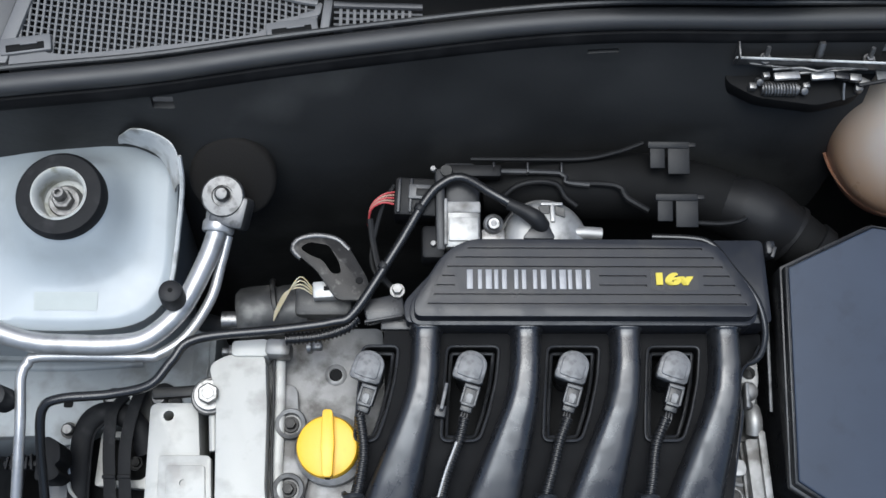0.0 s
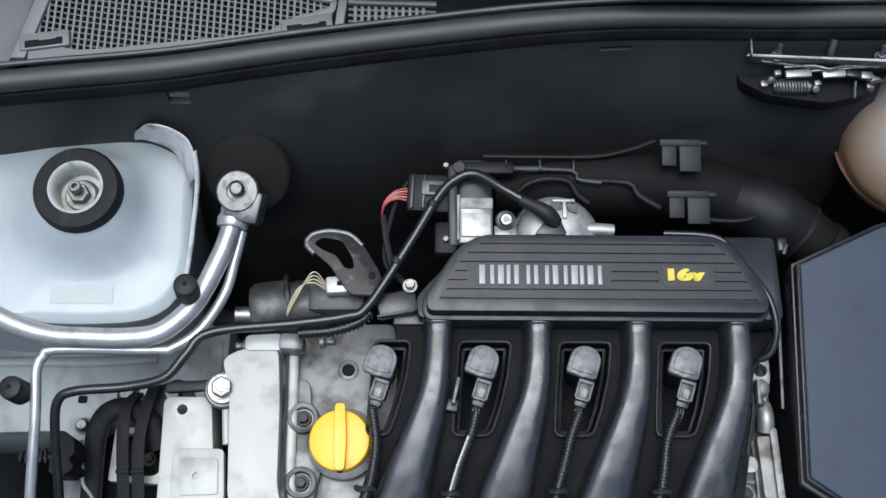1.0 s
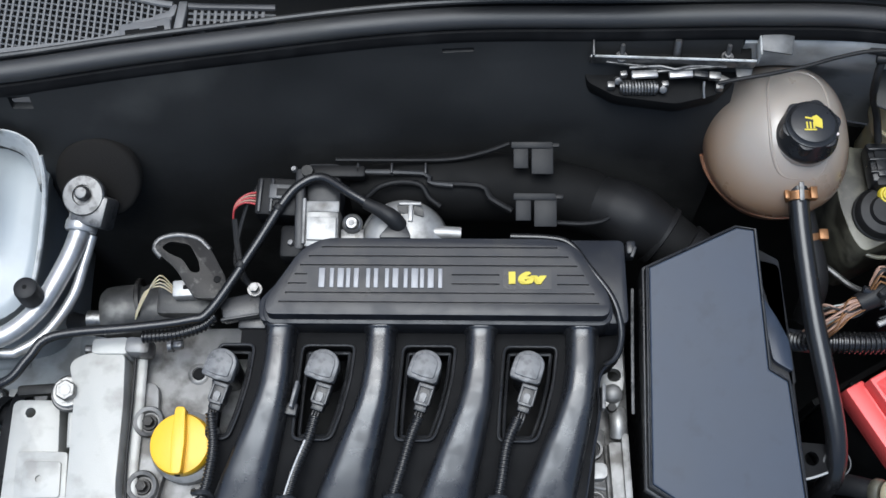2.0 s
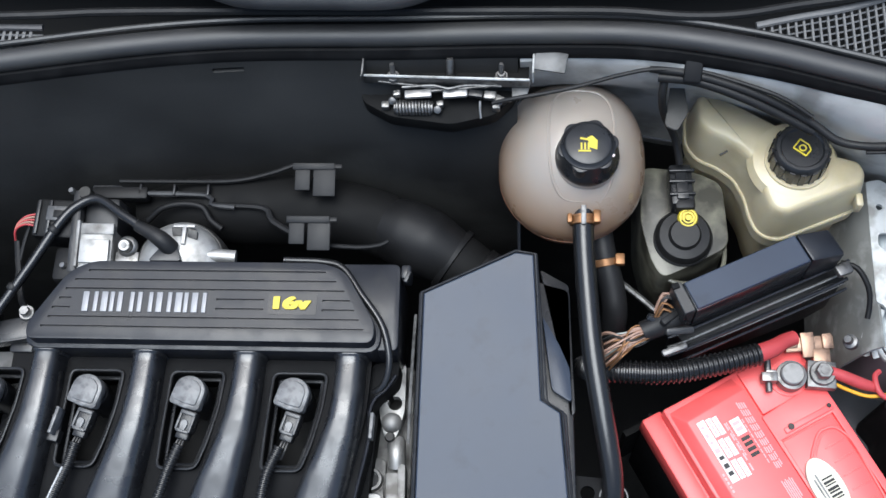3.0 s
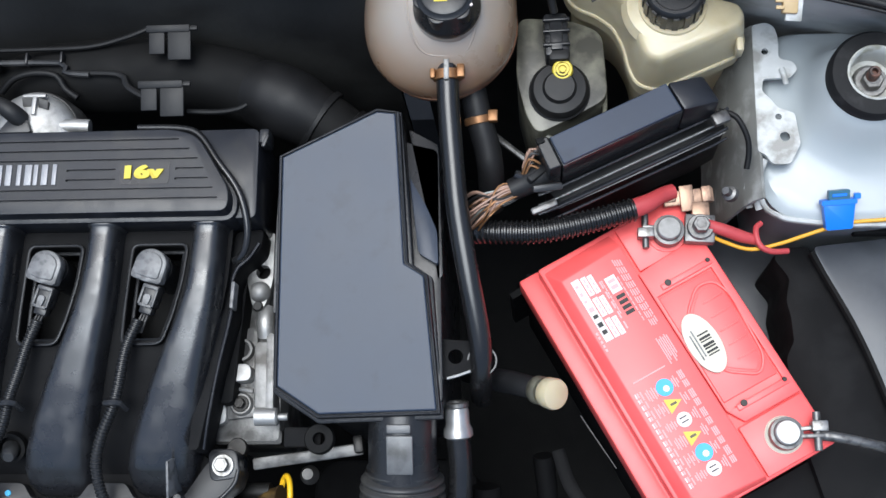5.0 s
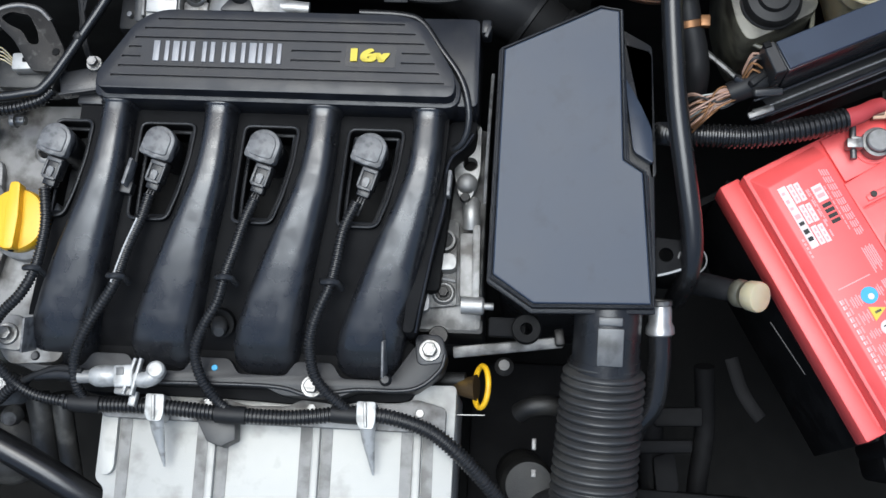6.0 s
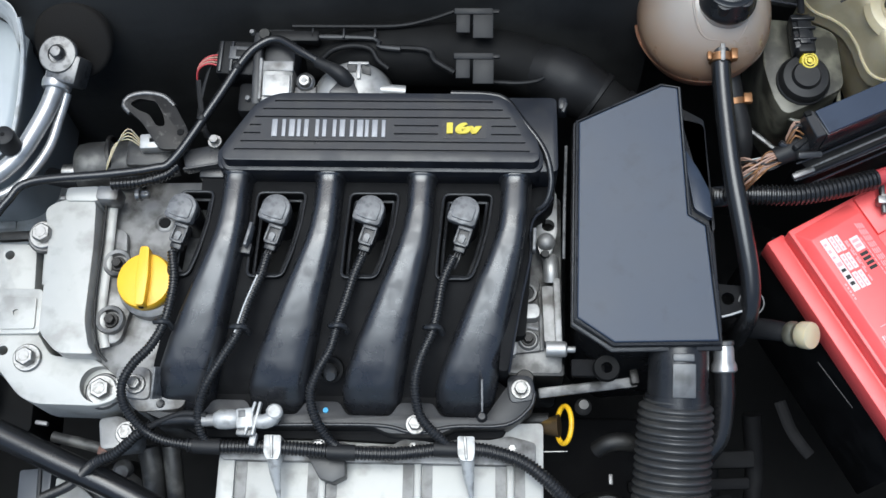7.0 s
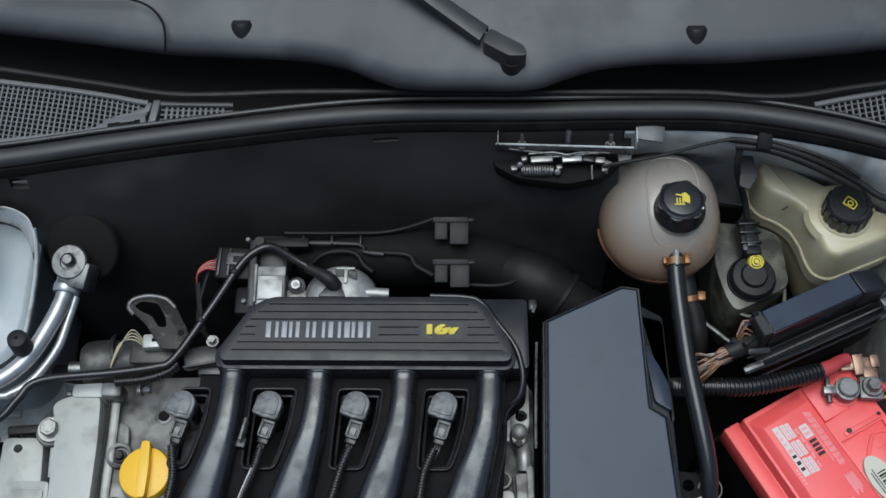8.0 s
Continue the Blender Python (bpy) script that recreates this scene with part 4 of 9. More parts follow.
    part("lug", prism(rounded([(-0.186, -0.136), (-0.154, -0.136), (-0.152, -0.166), (-0.182, -0.163)], 0.008), 0.715, 0.7525, 0.002), DIRTY, t)
    for x, y, turn in ((0.142, -0.158, 1), (-0.143, -0.152, -4)):
        part("fin", box((x, y, 0.760), (0.0020, 0.028, 0.036), 0.0006, (14, 0, turn)), GREY, t, "pale upright fin")
        part("fin_foot", lathe([(0, 0.008), (0.003, 0.008), (0.005, 0.004), (0.006, 0), (0, 0)], (x, y - 0.016, 0.742), seg=14), BLACK, t)
    part("nipple_socket", lathe([(0, 0.0), (0.012, 0.0), (0.012, 0.006), (0.009, 0.006), (0.008, 0.001), (0, 0.001)], (0.007, -0.134, 0.751), (25, 0, 0), 22), PITCH, t)
    part("nipple", lathe([(0, 0.014), (0.004, 0.014), (0.006, 0.011), (0.0065, 0.004), (0.007, 0), (0, 0)], (0.006, -0.136, 0.752), (40, 0, 20), 18), DUSTY, t)
    # Vacuum line along the side of the cover, and the moulded strip that carries its end.
    part("vacuum_line", tube([(0.110, 0.1085, 0.812), (0.143, 0.1065, 0.814), (0.160, 0.1005, 0.815), (0.176, 0.0785, 0.815), (0.190, 0.060, 0.813), (0.197, 0.045, 0.811), (0.2005, 0.027, 0.806), (0.1985, 0.013, 0.800), (0.1940, 0.006, 0.796), (0.1880, 0.004, 0.792)], 0.0030, 12), HOSE, t)
    side = prism(rounded([(0.184, 0.032), (0.206, 0.034), (0.2045, 0.018), (0.196, 0.009), (0.1885, 0.004), (0.1835, -0.010), (0.184, -0.034), (0.174, -0.080), (0.168, -0.115), (0.164, -0.140), (0.156, -0.140), (0.160, -0.08), (0.172, -0.02)], 0.004), 0.735, 0.776, 0.002)
    part("side_rail", side, WEB, t)
    part("side_bead", tube([(0.203, 0.022, 0.778), (0.1955, 0.010, 0.778), (0.1875, 0.003, 0.778), (0.1830, -0.010, 0.778), (0.1832, -0.034, 0.777), (0.1745, -0.078, 0.774), (0.1685, -0.112, 0.770), (0.1645, -0.138, 0.764)], 0.0018, 8), SATIN, t)
    part("hose_clip", box((0.1865, -0.022, 0.782), (0.003, 0.021, 0.012), 0.0008, (0, 0, -2)), GREY, t, "pale hose clip")
    part("hose_clip", box((-0.0665, -0.026, 0.796), (0.003, 0.022, 0.014), 0.0008, (0, 0, -12)), GREY, t, "pale hose clip")
    part("clip_foot", box((-0.0705, -0.036, 0.788), (0.012, 0.010, 0.010), 0.001, (0, 0, -10)), BLACK, t)
    # Bracket at the end of the plenum with its bolt.
    br = box((-0.116, 0.050, 0.792), (0.034, 0.020, 0.012), 0.002, (0, 0, 12))
    box((-0.104, 0.039, 0.785), (0.030, 0.012, 0.01), 0.0015, bm=br)
    part("bracket", br, BLACK, t)
    part("bracket_edge", box((-0.1165, 0.0405, 0.7945), (0.032, 0.002, 0.008), 0.0005, (0, 0, 10)), DUSTY, t)
    part("bolt", hexbolt((-0.105, 0.064, 0.798), 0.0045, 0.009), STEEL, t, "bright bracket bolt")
    part("vent", box((0.211, 0.100, 0.802), (0.008, 0.012, 0.020), 0.002), BLACK, t)
    part("vent_tab", box((0.2125, 0.095, 0.812), (0.003, 0.010, 0.004), 0.0006, (0, 0, -20)), DUSTY, t)


def ignition_coil(x):
    """A coil with its D-shaped grey cap and black plug."""
    t = thing("ignition_coil", (x, 0.0, 0.745), "ignition coil with worn grey cap and black plug", "ignition coil", "ignition coils")
    d = [(0.0128 * math.cos(a), 0.0012 + 0.0112 * math.sin(a)) for a in [math.pi * i / 14 for i in range(15)]] + [(-0.0132, -0.0105), (-0.0118, -0.0130), (0.0, -0.0140), (0.0105, -0.0135), (0.0130, -0.0115)]
    tilt = Matrix.Translation((x, 0, 0.797)) @ pose(0, 0, 0, 5, 0, -17)
    seat = tilt @ Matrix.Translation((0.0058, 0, 0))
    cap = part("cap", prism(d, -0.005, 0.0050, 0.0016, 2, None, tilt), GREY, t, "worn grey plastic cap")
    part("cap_crown", prism([(u * 0.76, v * 0.76) for u, v in d], 0.003, 0.0064, 0.0014, 2, None, tilt), GREY, cap)
    part("stem", lathe([(0, 0), (0.011, 0), (0.0125, 0.03), (0.0125, 0.042), (0, 0.042)], (x, 0, 0.745), seg=20), BLACK, t)
    b = BM()
    box((0, -0.0225, -0.004), (0.0140, 0.017, 0.012), 0.0015, bm=b)
    box((0, -0.0335, -0.006), (0.0105, 0.008, 0.010), 0.0012, bm=b)
    b.transform(seat)
    plug = part("plug", b, BLACK, t)
    b = BM()
    for s in (-1, 1):
        box((s * 0.0056, -0.0235, 0.0022), (0.0020, 0.0155, 0.0022), 0.0005, bm=b)
    box((0, -0.0165, 0.0026), (0.0128, 0.0030, 0.0024), 0.0006, bm=b)
    box((0, -0.0312, 0.0020), (0.0110, 0.0026, 0.0022), 0.0005, bm=b)
    b.transform(seat)
    part("latch_frame", b, CLIPGREY, plug, "grey locking frame")
    part("latch_tab", prism(rounded([(-0.0022, -0.0305), (0.0022, -0.0305), (0.0030, -0.0245), (0.0018, -0.0225), (-0.0018, -0.0225), (-0.0030, -0.0245)], 0.0008), 0.001, 0.0042, 0.0005, 1, None, seat), GREY, plug, "grey locking tab")
    b = BM()
    for s in (-1, 0, 1):
        tube([seat @ Vector((s * 0.002, -0.036, -0.005)), seat @ Vector((s * 0.0024, -0.043, -0.003)), seat @ Vector((s * 0.001, -0.052, -0.006))], 0.0010, 6, bm=b)
    part("lead", b, DUSTY, t)


def coil_loom():
    t = thing("coil_loom", (0.0, -0.2, 0.72), "black corrugated wiring loom with four branches", "wiring loom")
    runs = [[(-0.1350, -0.040, 0.793), (-0.1315, -0.065, 0.7905), (-0.1330, -0.084, 0.788), (-0.1375, -0.105, 0.785), (-0.148, -0.124, 0.781), (-0.163, -0.139, 0.776), (-0.172, -0.154, 0.771), (-0.1725, -0.168, 0.765), (-0.167, -0.180, 0.757), (-0.155, -0.192, 0.748), (-0.139, -0.1995, 0.744), (-0.117, -0.203, 0.7425)],
            [(-0.0495, -0.042, 0.793), (-0.0545, -0.061, 0.791), (-0.0640, -0.086, 0.788), (-0.0715, -0.112, 0.785), (-0.084, -0.132, 0.779), (-0.097, -0.153, 0.772), (-0.104, -0.169, 0.764), (-0.1055, -0.184, 0.7555), (-0.103, -0.195, 0.747), (-0.097, -0.203, 0.7425)],
            [(0.0350, -0.042, 0.793), (0.0280, -0.060, 0.791), (0.0220, -0.082, 0.789), (0.0160, -0.102, 0.787), (0.010, -0.124, 0.7815), (0.000, -0.142, 0.776), (-0.0070, -0.161, 0.768), (-0.0030, -0.180, 0.758), (0.008, -0.196, 0.7465), (0.020, -0.205, 0.7425)],
            [(0.1155, -0.042, 0.793), (0.1065, -0.064, 0.7905), (0.1020, -0.092, 0.788), (0.0980, -0.109, 0.7855), (0.089, -0.130, 0.780), (0.0840, -0.151, 0.7725), (0.0870, -0.173, 0.762), (0.095, -0.185, 0.755), (0.106, -0.194, 0.748), (0.115, -0.2005, 0.7430)]]
    for run in runs:
        part("branch", tube(run, 0.0037, 12, ridge=0.0009, pitch=0.0029), LOOM, t)
    # A strip of bare wire shows where one sleeve has split open.
    part("split_wires", tube([(x - 0.0018, y - 0.001, z + 0.0036) for x, y, z in runs[1][1:4]], 0.0010, 6), PALEPLUG, t, "pale wires in a split sleeve")
    part("trunk", tube([(-0.117, -0.203, 0.7425), (-0.099, -0.204, 0.742), (-0.042, -0.2035, 0.742), (0.018, -0.2065, 0.742), (0.067, -0.2070, 0.742), (0.115, -0.2010, 0.742), (0.130, -0.2015, 0.742), (0.151, -0.2035, 0.741), (0.180, -0.2125, 0.737), (0.207, -0.2325, 0.729), (0.236, -0.262, 0.712), (0.25, -0.285, 0.69)],
                       0.0053, 14, ridge=0.0012, pitch=0.0032), LOOM, t)
    part("branch", tube([(-0.150, -0.186, 0.742), (-0.165, -0.195, 0.738), (-0.173, -0.202, 0.735), (-0.186, -0.211, 0.730), (-0.205, -0.218, 0.722), (-0.235, -0.232, 0.690), (-0.27, -0.240, 0.66)], 0.0040, 12, ridge=0.0010, pitch=0.0030), LOOM, t)
    part("feed", tube([(-0.155, -0.190, 0.744), (-0.140, -0.184, 0.750), (-0.120, -0.178, 0.755), (-0.098, -0.180, 0.759)], 0.0030, 10), RUBBER, t)
    for x, y in ((-0.099, -0.2035), (0.020, -0.2065), (0.113, -0.202)):
        part("tape_wrap", tube([(x - 0.012, y, 0.742), (x, y - 0.0005, 0.7425), (x + 0.012, y - 0.0005, 0.742)], 0.0072, 14), RUBBER, t)
    for x, y, z in ((-0.0705, -0.108, 0.7845), (0.0160, -0.106, 0.7860), (0.0990, -0.106, 0.7855), (-0.1390, -0.104, 0.783)):
        part("holder", tube([(x - 0.008, y + 0.003, z - 0.006), (x - 0.0055, y, z + 0.004), (x, y, z + 0.0065), (x + 0.0055, y, z + 0.004), (x + 0.008, y - 0.003, z - 0.006)], 0.0026, 8), BLACK, t)
    for x, y in ((-0.041, -0.2035), (0.128, -0.2015)):
        clip = part("loom_clip", prism(rounded([(x - 0.0070, y + 0.0095), (x + 0.0080, y + 0.0095), (x + 0.0085, y - 0.0060), (x + 0.0068, y - 0.0120), (x - 0.0035, y - 0.0120), (x - 0.0066, y - 0.0060)], 0.002), 0.730, 0.7500, 0.0025, 3), PALEZINC, t, "pale plastic loom clip")
        part("clip_ridge", prism([(x - 0.0022, y + 0.0090), (x + 0.0008, y + 0.0090), (x + 0.0026, y - 0.0110), (x + 0.0002, y - 0.0110)], 0.749, 0.7520, 0.0007, 1), PALEZINC, clip)
        part("clip_tail", tube([(x + 0.002, y - 0.009, 0.7450), (x + 0.003, y - 0.020, 0.739), (x + 0.005, y - 0.034, 0.731), (x + 0.007, y - 0.046, 0.7255)], 0.005, 10, squash=0.6, radii=(0.0062, 0.0050, 0.0030, 0.0009)), PALEZINC, clip)
    part("tape_patch", prism([(-0.012, -0.208), (0.022, -0.210), (0.023, -0.226), (0.012, -0.232), (0.0, -0.228)], 0.7155, 0.733, 0.001), DUSTY, t)


def heat_shield():
    """Pale ribbed cover in front of the manifold."""
    t = thing("camshaft_cover", (0.05, -0.24, 0.60), "pale ribbed alloy cover in front of the manifold", "engine part")
    part("panel", prism(rounded([(-0.094, -0.205), (-0.094, -0.262), (-0.086, -0.268), (-0.084, -0.34), (0.197, -0.34), (0.197, -0.172), (0.10, -0.176), (-0.05, -0.19)], 0.005), 0.60, 0.7145, 0.003), PAINTED, t)
    lip = [(-0.095, -0.2015), (-0.030, -0.1990), (-0.018, -0.1945), (0.002, -0.1965), (0.012, -0.1930), (0.029, -0.1975), (0.062, -0.1965), (0.072, -0.1905), (0.105, -0.1935), (0.120, -0.1900), (0.150, -0.1900), (0.166, -0.1860), (0.190, -0.192), (0.190, -0.212), (-0.090, -0.212)]
    part("cast_lip", prism(rounded(lip, 0.004), 0.700, 0.7245, 0.002), DIRTY, t, "pale cast edge below the manifold")
    # Flat strips; dust and the recessed channels' shade are both in their grey.
    for x, w in ((-0.0725, 0.0095), (-0.0080, 0.0100), (0.0090, 0.0090), (0.0770, 0.0100), (0.0940, 0.0090), (0.1590, 0.0095), (0.1760, 0.0090)):
        part("groove", prism([(x - w / 2, -0.207), (x + w / 2, -0.207), (x + w / 2 + 0.002, -0.34), (x - w / 2 + 0.002, -0.34)], 0.7120, 0.7152, 0.0), GROOVE, t)
    for x in (0.0005, 0.0855, 0.1675):
        part("rib", prism([(x - 0.0034, -0.207), (x + 0.0034, -0.207), (x + 0.0054, -0.34), (x - 0.0014, -0.34)], 0.712, 0.7200, 0.0018), PAINTED, t)
    for x in (-0.004, 0.080, 0.168):
        part("boss", lathe([(0, 0.008), (0.006, 0.008), (0.0085, 0.006), (0.010, 0), (0, 0)], (x, -0.199, 0.7145), seg=22), ALU, t)
        part("bolt", hexbolt((x + 0.001, -0.197, 0.7205), 0.004, 0.005), STEEL, t)
    part("tongue", prism(rounded([(-0.092, -0.207), (-0.0785, -0.207), (-0.0775, -0.252), (-0.081, -0.258), (-0.088, -0.258), (-0.0915, -0.25)], 0.004), 0.7140, 0.7200, 0.002), PAINTED, t)


def fuel_coupling():
    t = thing("fuel_coupling", (-0.062, -0.183, 0.745), "pale zinc quick coupling on a fuel line", "coupling")
    part("barrel", lathe([(0, 0), (0.0060, 0), (0.0082, 0.004), (0.0088, 0.010), (0.0084, 0.018), (0.0070, 0.021), (0, 0.021)], (-0.0915, -0.1835, 0.757), (0, 90, 4), 24), PALEZINC, t)
    part("sleeve", lathe([(0, 0), (0.0052, 0), (0.0052, 0.012), (0, 0.012)], (-0.102, -0.1842, 0.756), (0, 90, 4), 18), DIRTY, t)
    body = part("body", box((-0.0635, -0.1825, 0.757), (0.016, 0.018, 0.015), 0.0022, (0, 0, 6)), PALEZINC, t)
    part("window", box((-0.0660, -0.1790, 0.7647), (0.0060, 0.0060, 0.001), 0.0003, (0, 0, 6)), CASTGREY, body)
    for dx, tilt in ((-0.0590, -14), (-0.0535, -10)):
        part("fin", box((dx, -0.1825, 0.7605), (0.0026, 0.030, 0.007), 0.0008, (0, 0, tilt)), PALEZINC, body)
    part("latch", box((-0.0640, -0.1940, 0.7550), (0.014, 0.006, 0.010), 0.0015, (0, 0, -4)), DIRTY, body)
    part("latch_leg", box((-0.0570, -0.1990, 0.7510), (0.0060, 0.012, 0.008), 0.0012, (0, 0, -8)), PALEZINC, body)
    part("elbow", tube([(-0.0555, -0.1835, 0.7575), (-0.0470, -0.1845, 0.7585), (-0.0400, -0.1810, 0.7590), (-0.0375, -0.1750, 0.7560)], 0.0062, 16, radii=(0.0060, 0.0064, 0.0068, 0.0066)), PALEZINC, t)
    part("end", lathe([(0, 0.006), (0.0055, 0.006), (0.0072, 0.0045), (0.0076, 0), (0, 0)], (-0.0385, -0.1770, 0.7595), seg=22, axis=(0.1, 0.1, 1)), PALEZINC, t)
    part("pipe", tube([(-0.100, -0.1840, 0.756), (-0.118, -0.1825, 0.753), (-0.14, -0.184, 0.748)], 0.0042, 12), BLACK, t)


def cylinder_head():
    """Grey casting under the oil cap and along the manifold's end."""
    t = thing("cylinder_head", (-0.17, -0.05, 0.60), "dirty grey cast aluminium cylinder head", "engine part")
    part("deck", prism(rounded([(-0.222, 0.040), (-0.208, 0.044), (-0.118, 0.046), (-0.112, -0.10), (-0.122, -0.172), (-0.165, -0.176), (-0.190, -0.140), (-0.222, -0.12)], 0.008), 0.62, 0.748, 0.003), DIRTY, t)
    part("pad", prism(rounded([(-0.212, -0.005), (-0.190, -0.006), (-0.186, -0.048), (-0.176, -0.075), (-0.184, -0.115), (-0.212, -0.118)], 0.008), 0.745, 0.756, 0.003), DIRTY, t)
    part("coil_deck", prism(rounded([(-0.118, 0.040), (0.190, 0.040), (0.180, -0.10), (-0.118, -0.10)], 0.004), 0.66, 0.745, 0.002), PITCH, t, "head cover below the coils, shade painted near-black")
    for x, y in ((-0.194, -0.041), (-0.194, -0.095)):
        part("boss", lathe([(0, 0.0), (0.0125, 0.0), (0.0135, 0.008), (0.0125, 0.010), (0.0095, 0.009), (0.0085, 0.004), (0, 0.004)], (x, y, 0.753), seg=28), GRIME, t)
        part("bolt", hexbolt((x, y, 0.757), 0.0048, 0.008), EYESTEEL, t, "dull grey bolt")
    part("hole", lathe([(0, 0.001), (0.0045, 0.001), (0.0055, 0.0), (0, 0)], (-0.158, 0.004, 0.748), seg=22), PITCH, t)
    part("rim", lathe([(0.0055, 0), (0.006, 0.0025), (0.0085, 0.002), (0.0105, 0)], (-0.158, 0.004, 0.747), seg=22), DIRTY, t)
    part("knuckle", box((-0.205, 0.0205, 0.770), (0.022, 0.015, 0.024), 0.004, (0, 0, -3)), DIRTY, t)
    part("bolt", hexbolt((-0.181, 0.024, 0.768), 0.0045, 0.012, (1, 0, 0.15)), STEEL, t)
    part("neck", lathe([(0, 0.0), (0.030, 0.0), (0.030, 0.014), (0.024, 0.018), (0, 0.018)], (-0.160, -0.062, 0.747), seg=36), DIRTY, t)


def head_end():
    """Casting at the other end of the head, beside the air box."""
    t = thing("head_end_casting", (0.205, -0.05, 0.6), "grey cast end of the cylinder head with bosses", "engine part")
    part("block", prism(rounded([(0.178, 0.045), (0.214, 0.045), (0.214, -0.128), (0.158, -0.128), (0.160, -0.10), (0.168, -0.05)], 0.006), 0.58, 0.722, 0.003), GRIME, t)
    plate = part("bracket", prism(rounded([(0.1885, 0.040), (0.2085, 0.040), (0.2090, 0.000), (0.2040, -0.020), (0.1985, -0.0285), (0.1925, -0.022), (0.1875, -0.002)], 0.004), 0.738, 0.7485, 0.002), ALU, t)
    cut(plate, lathe([(0, 0), (0.0060, 0), (0.0060, 0.04), (0, 0.04)], (0.2005, 0.006, 0.73), seg=22))
    part("boss", lathe([(0, 0.0085), (0.004, 0.008), (0.0075, 0.005), (0.0088, 0), (0, 0)], (0.1985, -0.0105, 0.748), seg=26), DIRTY, t)
    part("lug_pin", lathe([(0, 0.003), (0.0034, 0.003), (0.0042, 0.001), (0.0044, 0), (0, 0)], (0.1975, -0.0225, 0.748), seg=18), GREASY, t)
    part("post", tube([(0.2030, -0.024, 0.738), (0.2030, -0.034, 0.743), (0.2035, -0.045, 0.738)], 0.0072, 18), ALU, t, "pale cast post")
    # Pale pipe with flat flanges that runs down beside the air box.
    part("pipe", prism(rounded([(0.1945, -0.050), (0.2075, -0.050), (0.2095, -0.104), (0.1970, -0.104)], 0.003), 0.71, 0.7400, 0.0045, 3), DIRTY, t, "pale cast channel")
    part("pipe_flange", prism(rounded([(0.2050, -0.044), (0.2110, -0.044), (0.2130, -0.108), (0.2070, -0.108)], 0.002), 0.71, 0.7450, 0.001), DIRTY, t)
    part("shelf", prism(rounded([(0.170, -0.036), (0.193, -0.036), (0.196, -0.108), (0.163, -0.112)], 0.005), 0.70, 0.7270, 0.003), GRIME, t)
    recess = part("recess_boss", lathe([(0, 0.002), (0.0062, 0.002), (0.0070, 0.006), (0.0090, 0.006), (0.0100, 0.0), (0, 0)], (0.1815, -0.0545, 0.7265), seg=26), DIRTY, t)
    # Dark disc stands for the shade in the recess.
    part("recess", lathe([(0, 0.0026), (0.0058, 0.0026), (0.0060, 0.002), (0, 0.002)], (0.1815, -0.0545, 0.7265), seg=20), GREASY, recess)
    part("cap", prism(rounded([(0.1745, -0.0685), (0.1925, -0.0675), (0.1935, -0.0815), (0.1755, -0.0825)], 0.0065, 6), 0.722, 0.7420, 0.0035, 3), ALU, t, "pale round cast cap")
    part("bolt_boss", lathe([(0, 0.004), (0.0080, 0.004), (0.0092, 0.002), (0.0100, 0), (0, 0)], (0.1830, -0.0985, 0.7265), seg=24), DIRTY, t)
    part("bolt", hexbolt((0.1830, -0.0985, 0.7300), 0.0046, 0.007), EYESTEEL, t, "dull grey bolt")
    lug = part("lug", prism(rounded([(0.1600, -0.0960), (0.1720, -0.1000), (0.1725, -0.1135), (0.1625, -0.1165), (0.1570, -0.1080)], 0.004), 0.715, 0.7330, 0.0015), ALU, t)
    cut(lug, lathe([(0, 0), (0.0028, 0), (0.0028, 0.04), (0, 0.04)], (0.1650, -0.1080, 0.72), seg=16))
    part("stub", lathe([(0, 0), (0.0072, 0), (0.0072, 0.017), (0.0058, 0.0185), (0.0030, 0.0185), (0.0030, 0.026), (0, 0.026)], (0.1985, -0.1105, 0.742), (0, 90, 0), 22), ALU, t, "pale cast stub")
    part("foot", lathe([(0, 0.006), (0.0075, 0.006), (0.0085, 0.004), (0.0090, 0), (0, 0)], (0.1800, -0.1330, 0.7180), seg=22), EYESTEEL, t)
    # Solid dark block stands for the shade between castings.
    part("gap_shade_block", prism(rounded([(0.158, -0.1195), (0.216, -0.1180), (0.216, -0.1300), (0.158, -0.1300)], 0.003), 0.66, 0.7215, 0.002), GREASY, t)
    for way in ([(0.181, 0.020, 0.727), (0.182, -0.015, 0.728), (0.176, -0.060, 0.7285), (0.168, -0.095, 0.727)], [(0.1935, -0.052, 0.729), (0.1945, -0.080, 0.730), (0.1955, -0.108, 0.728)], [(0.170, -0.0900, 0.7275), (0.180, -0.0865, 0.7295), (0.192, -0.0880, 0.7285)]):
        part("ridge", tube(way, 0.0018, 8), DIRTY, t)


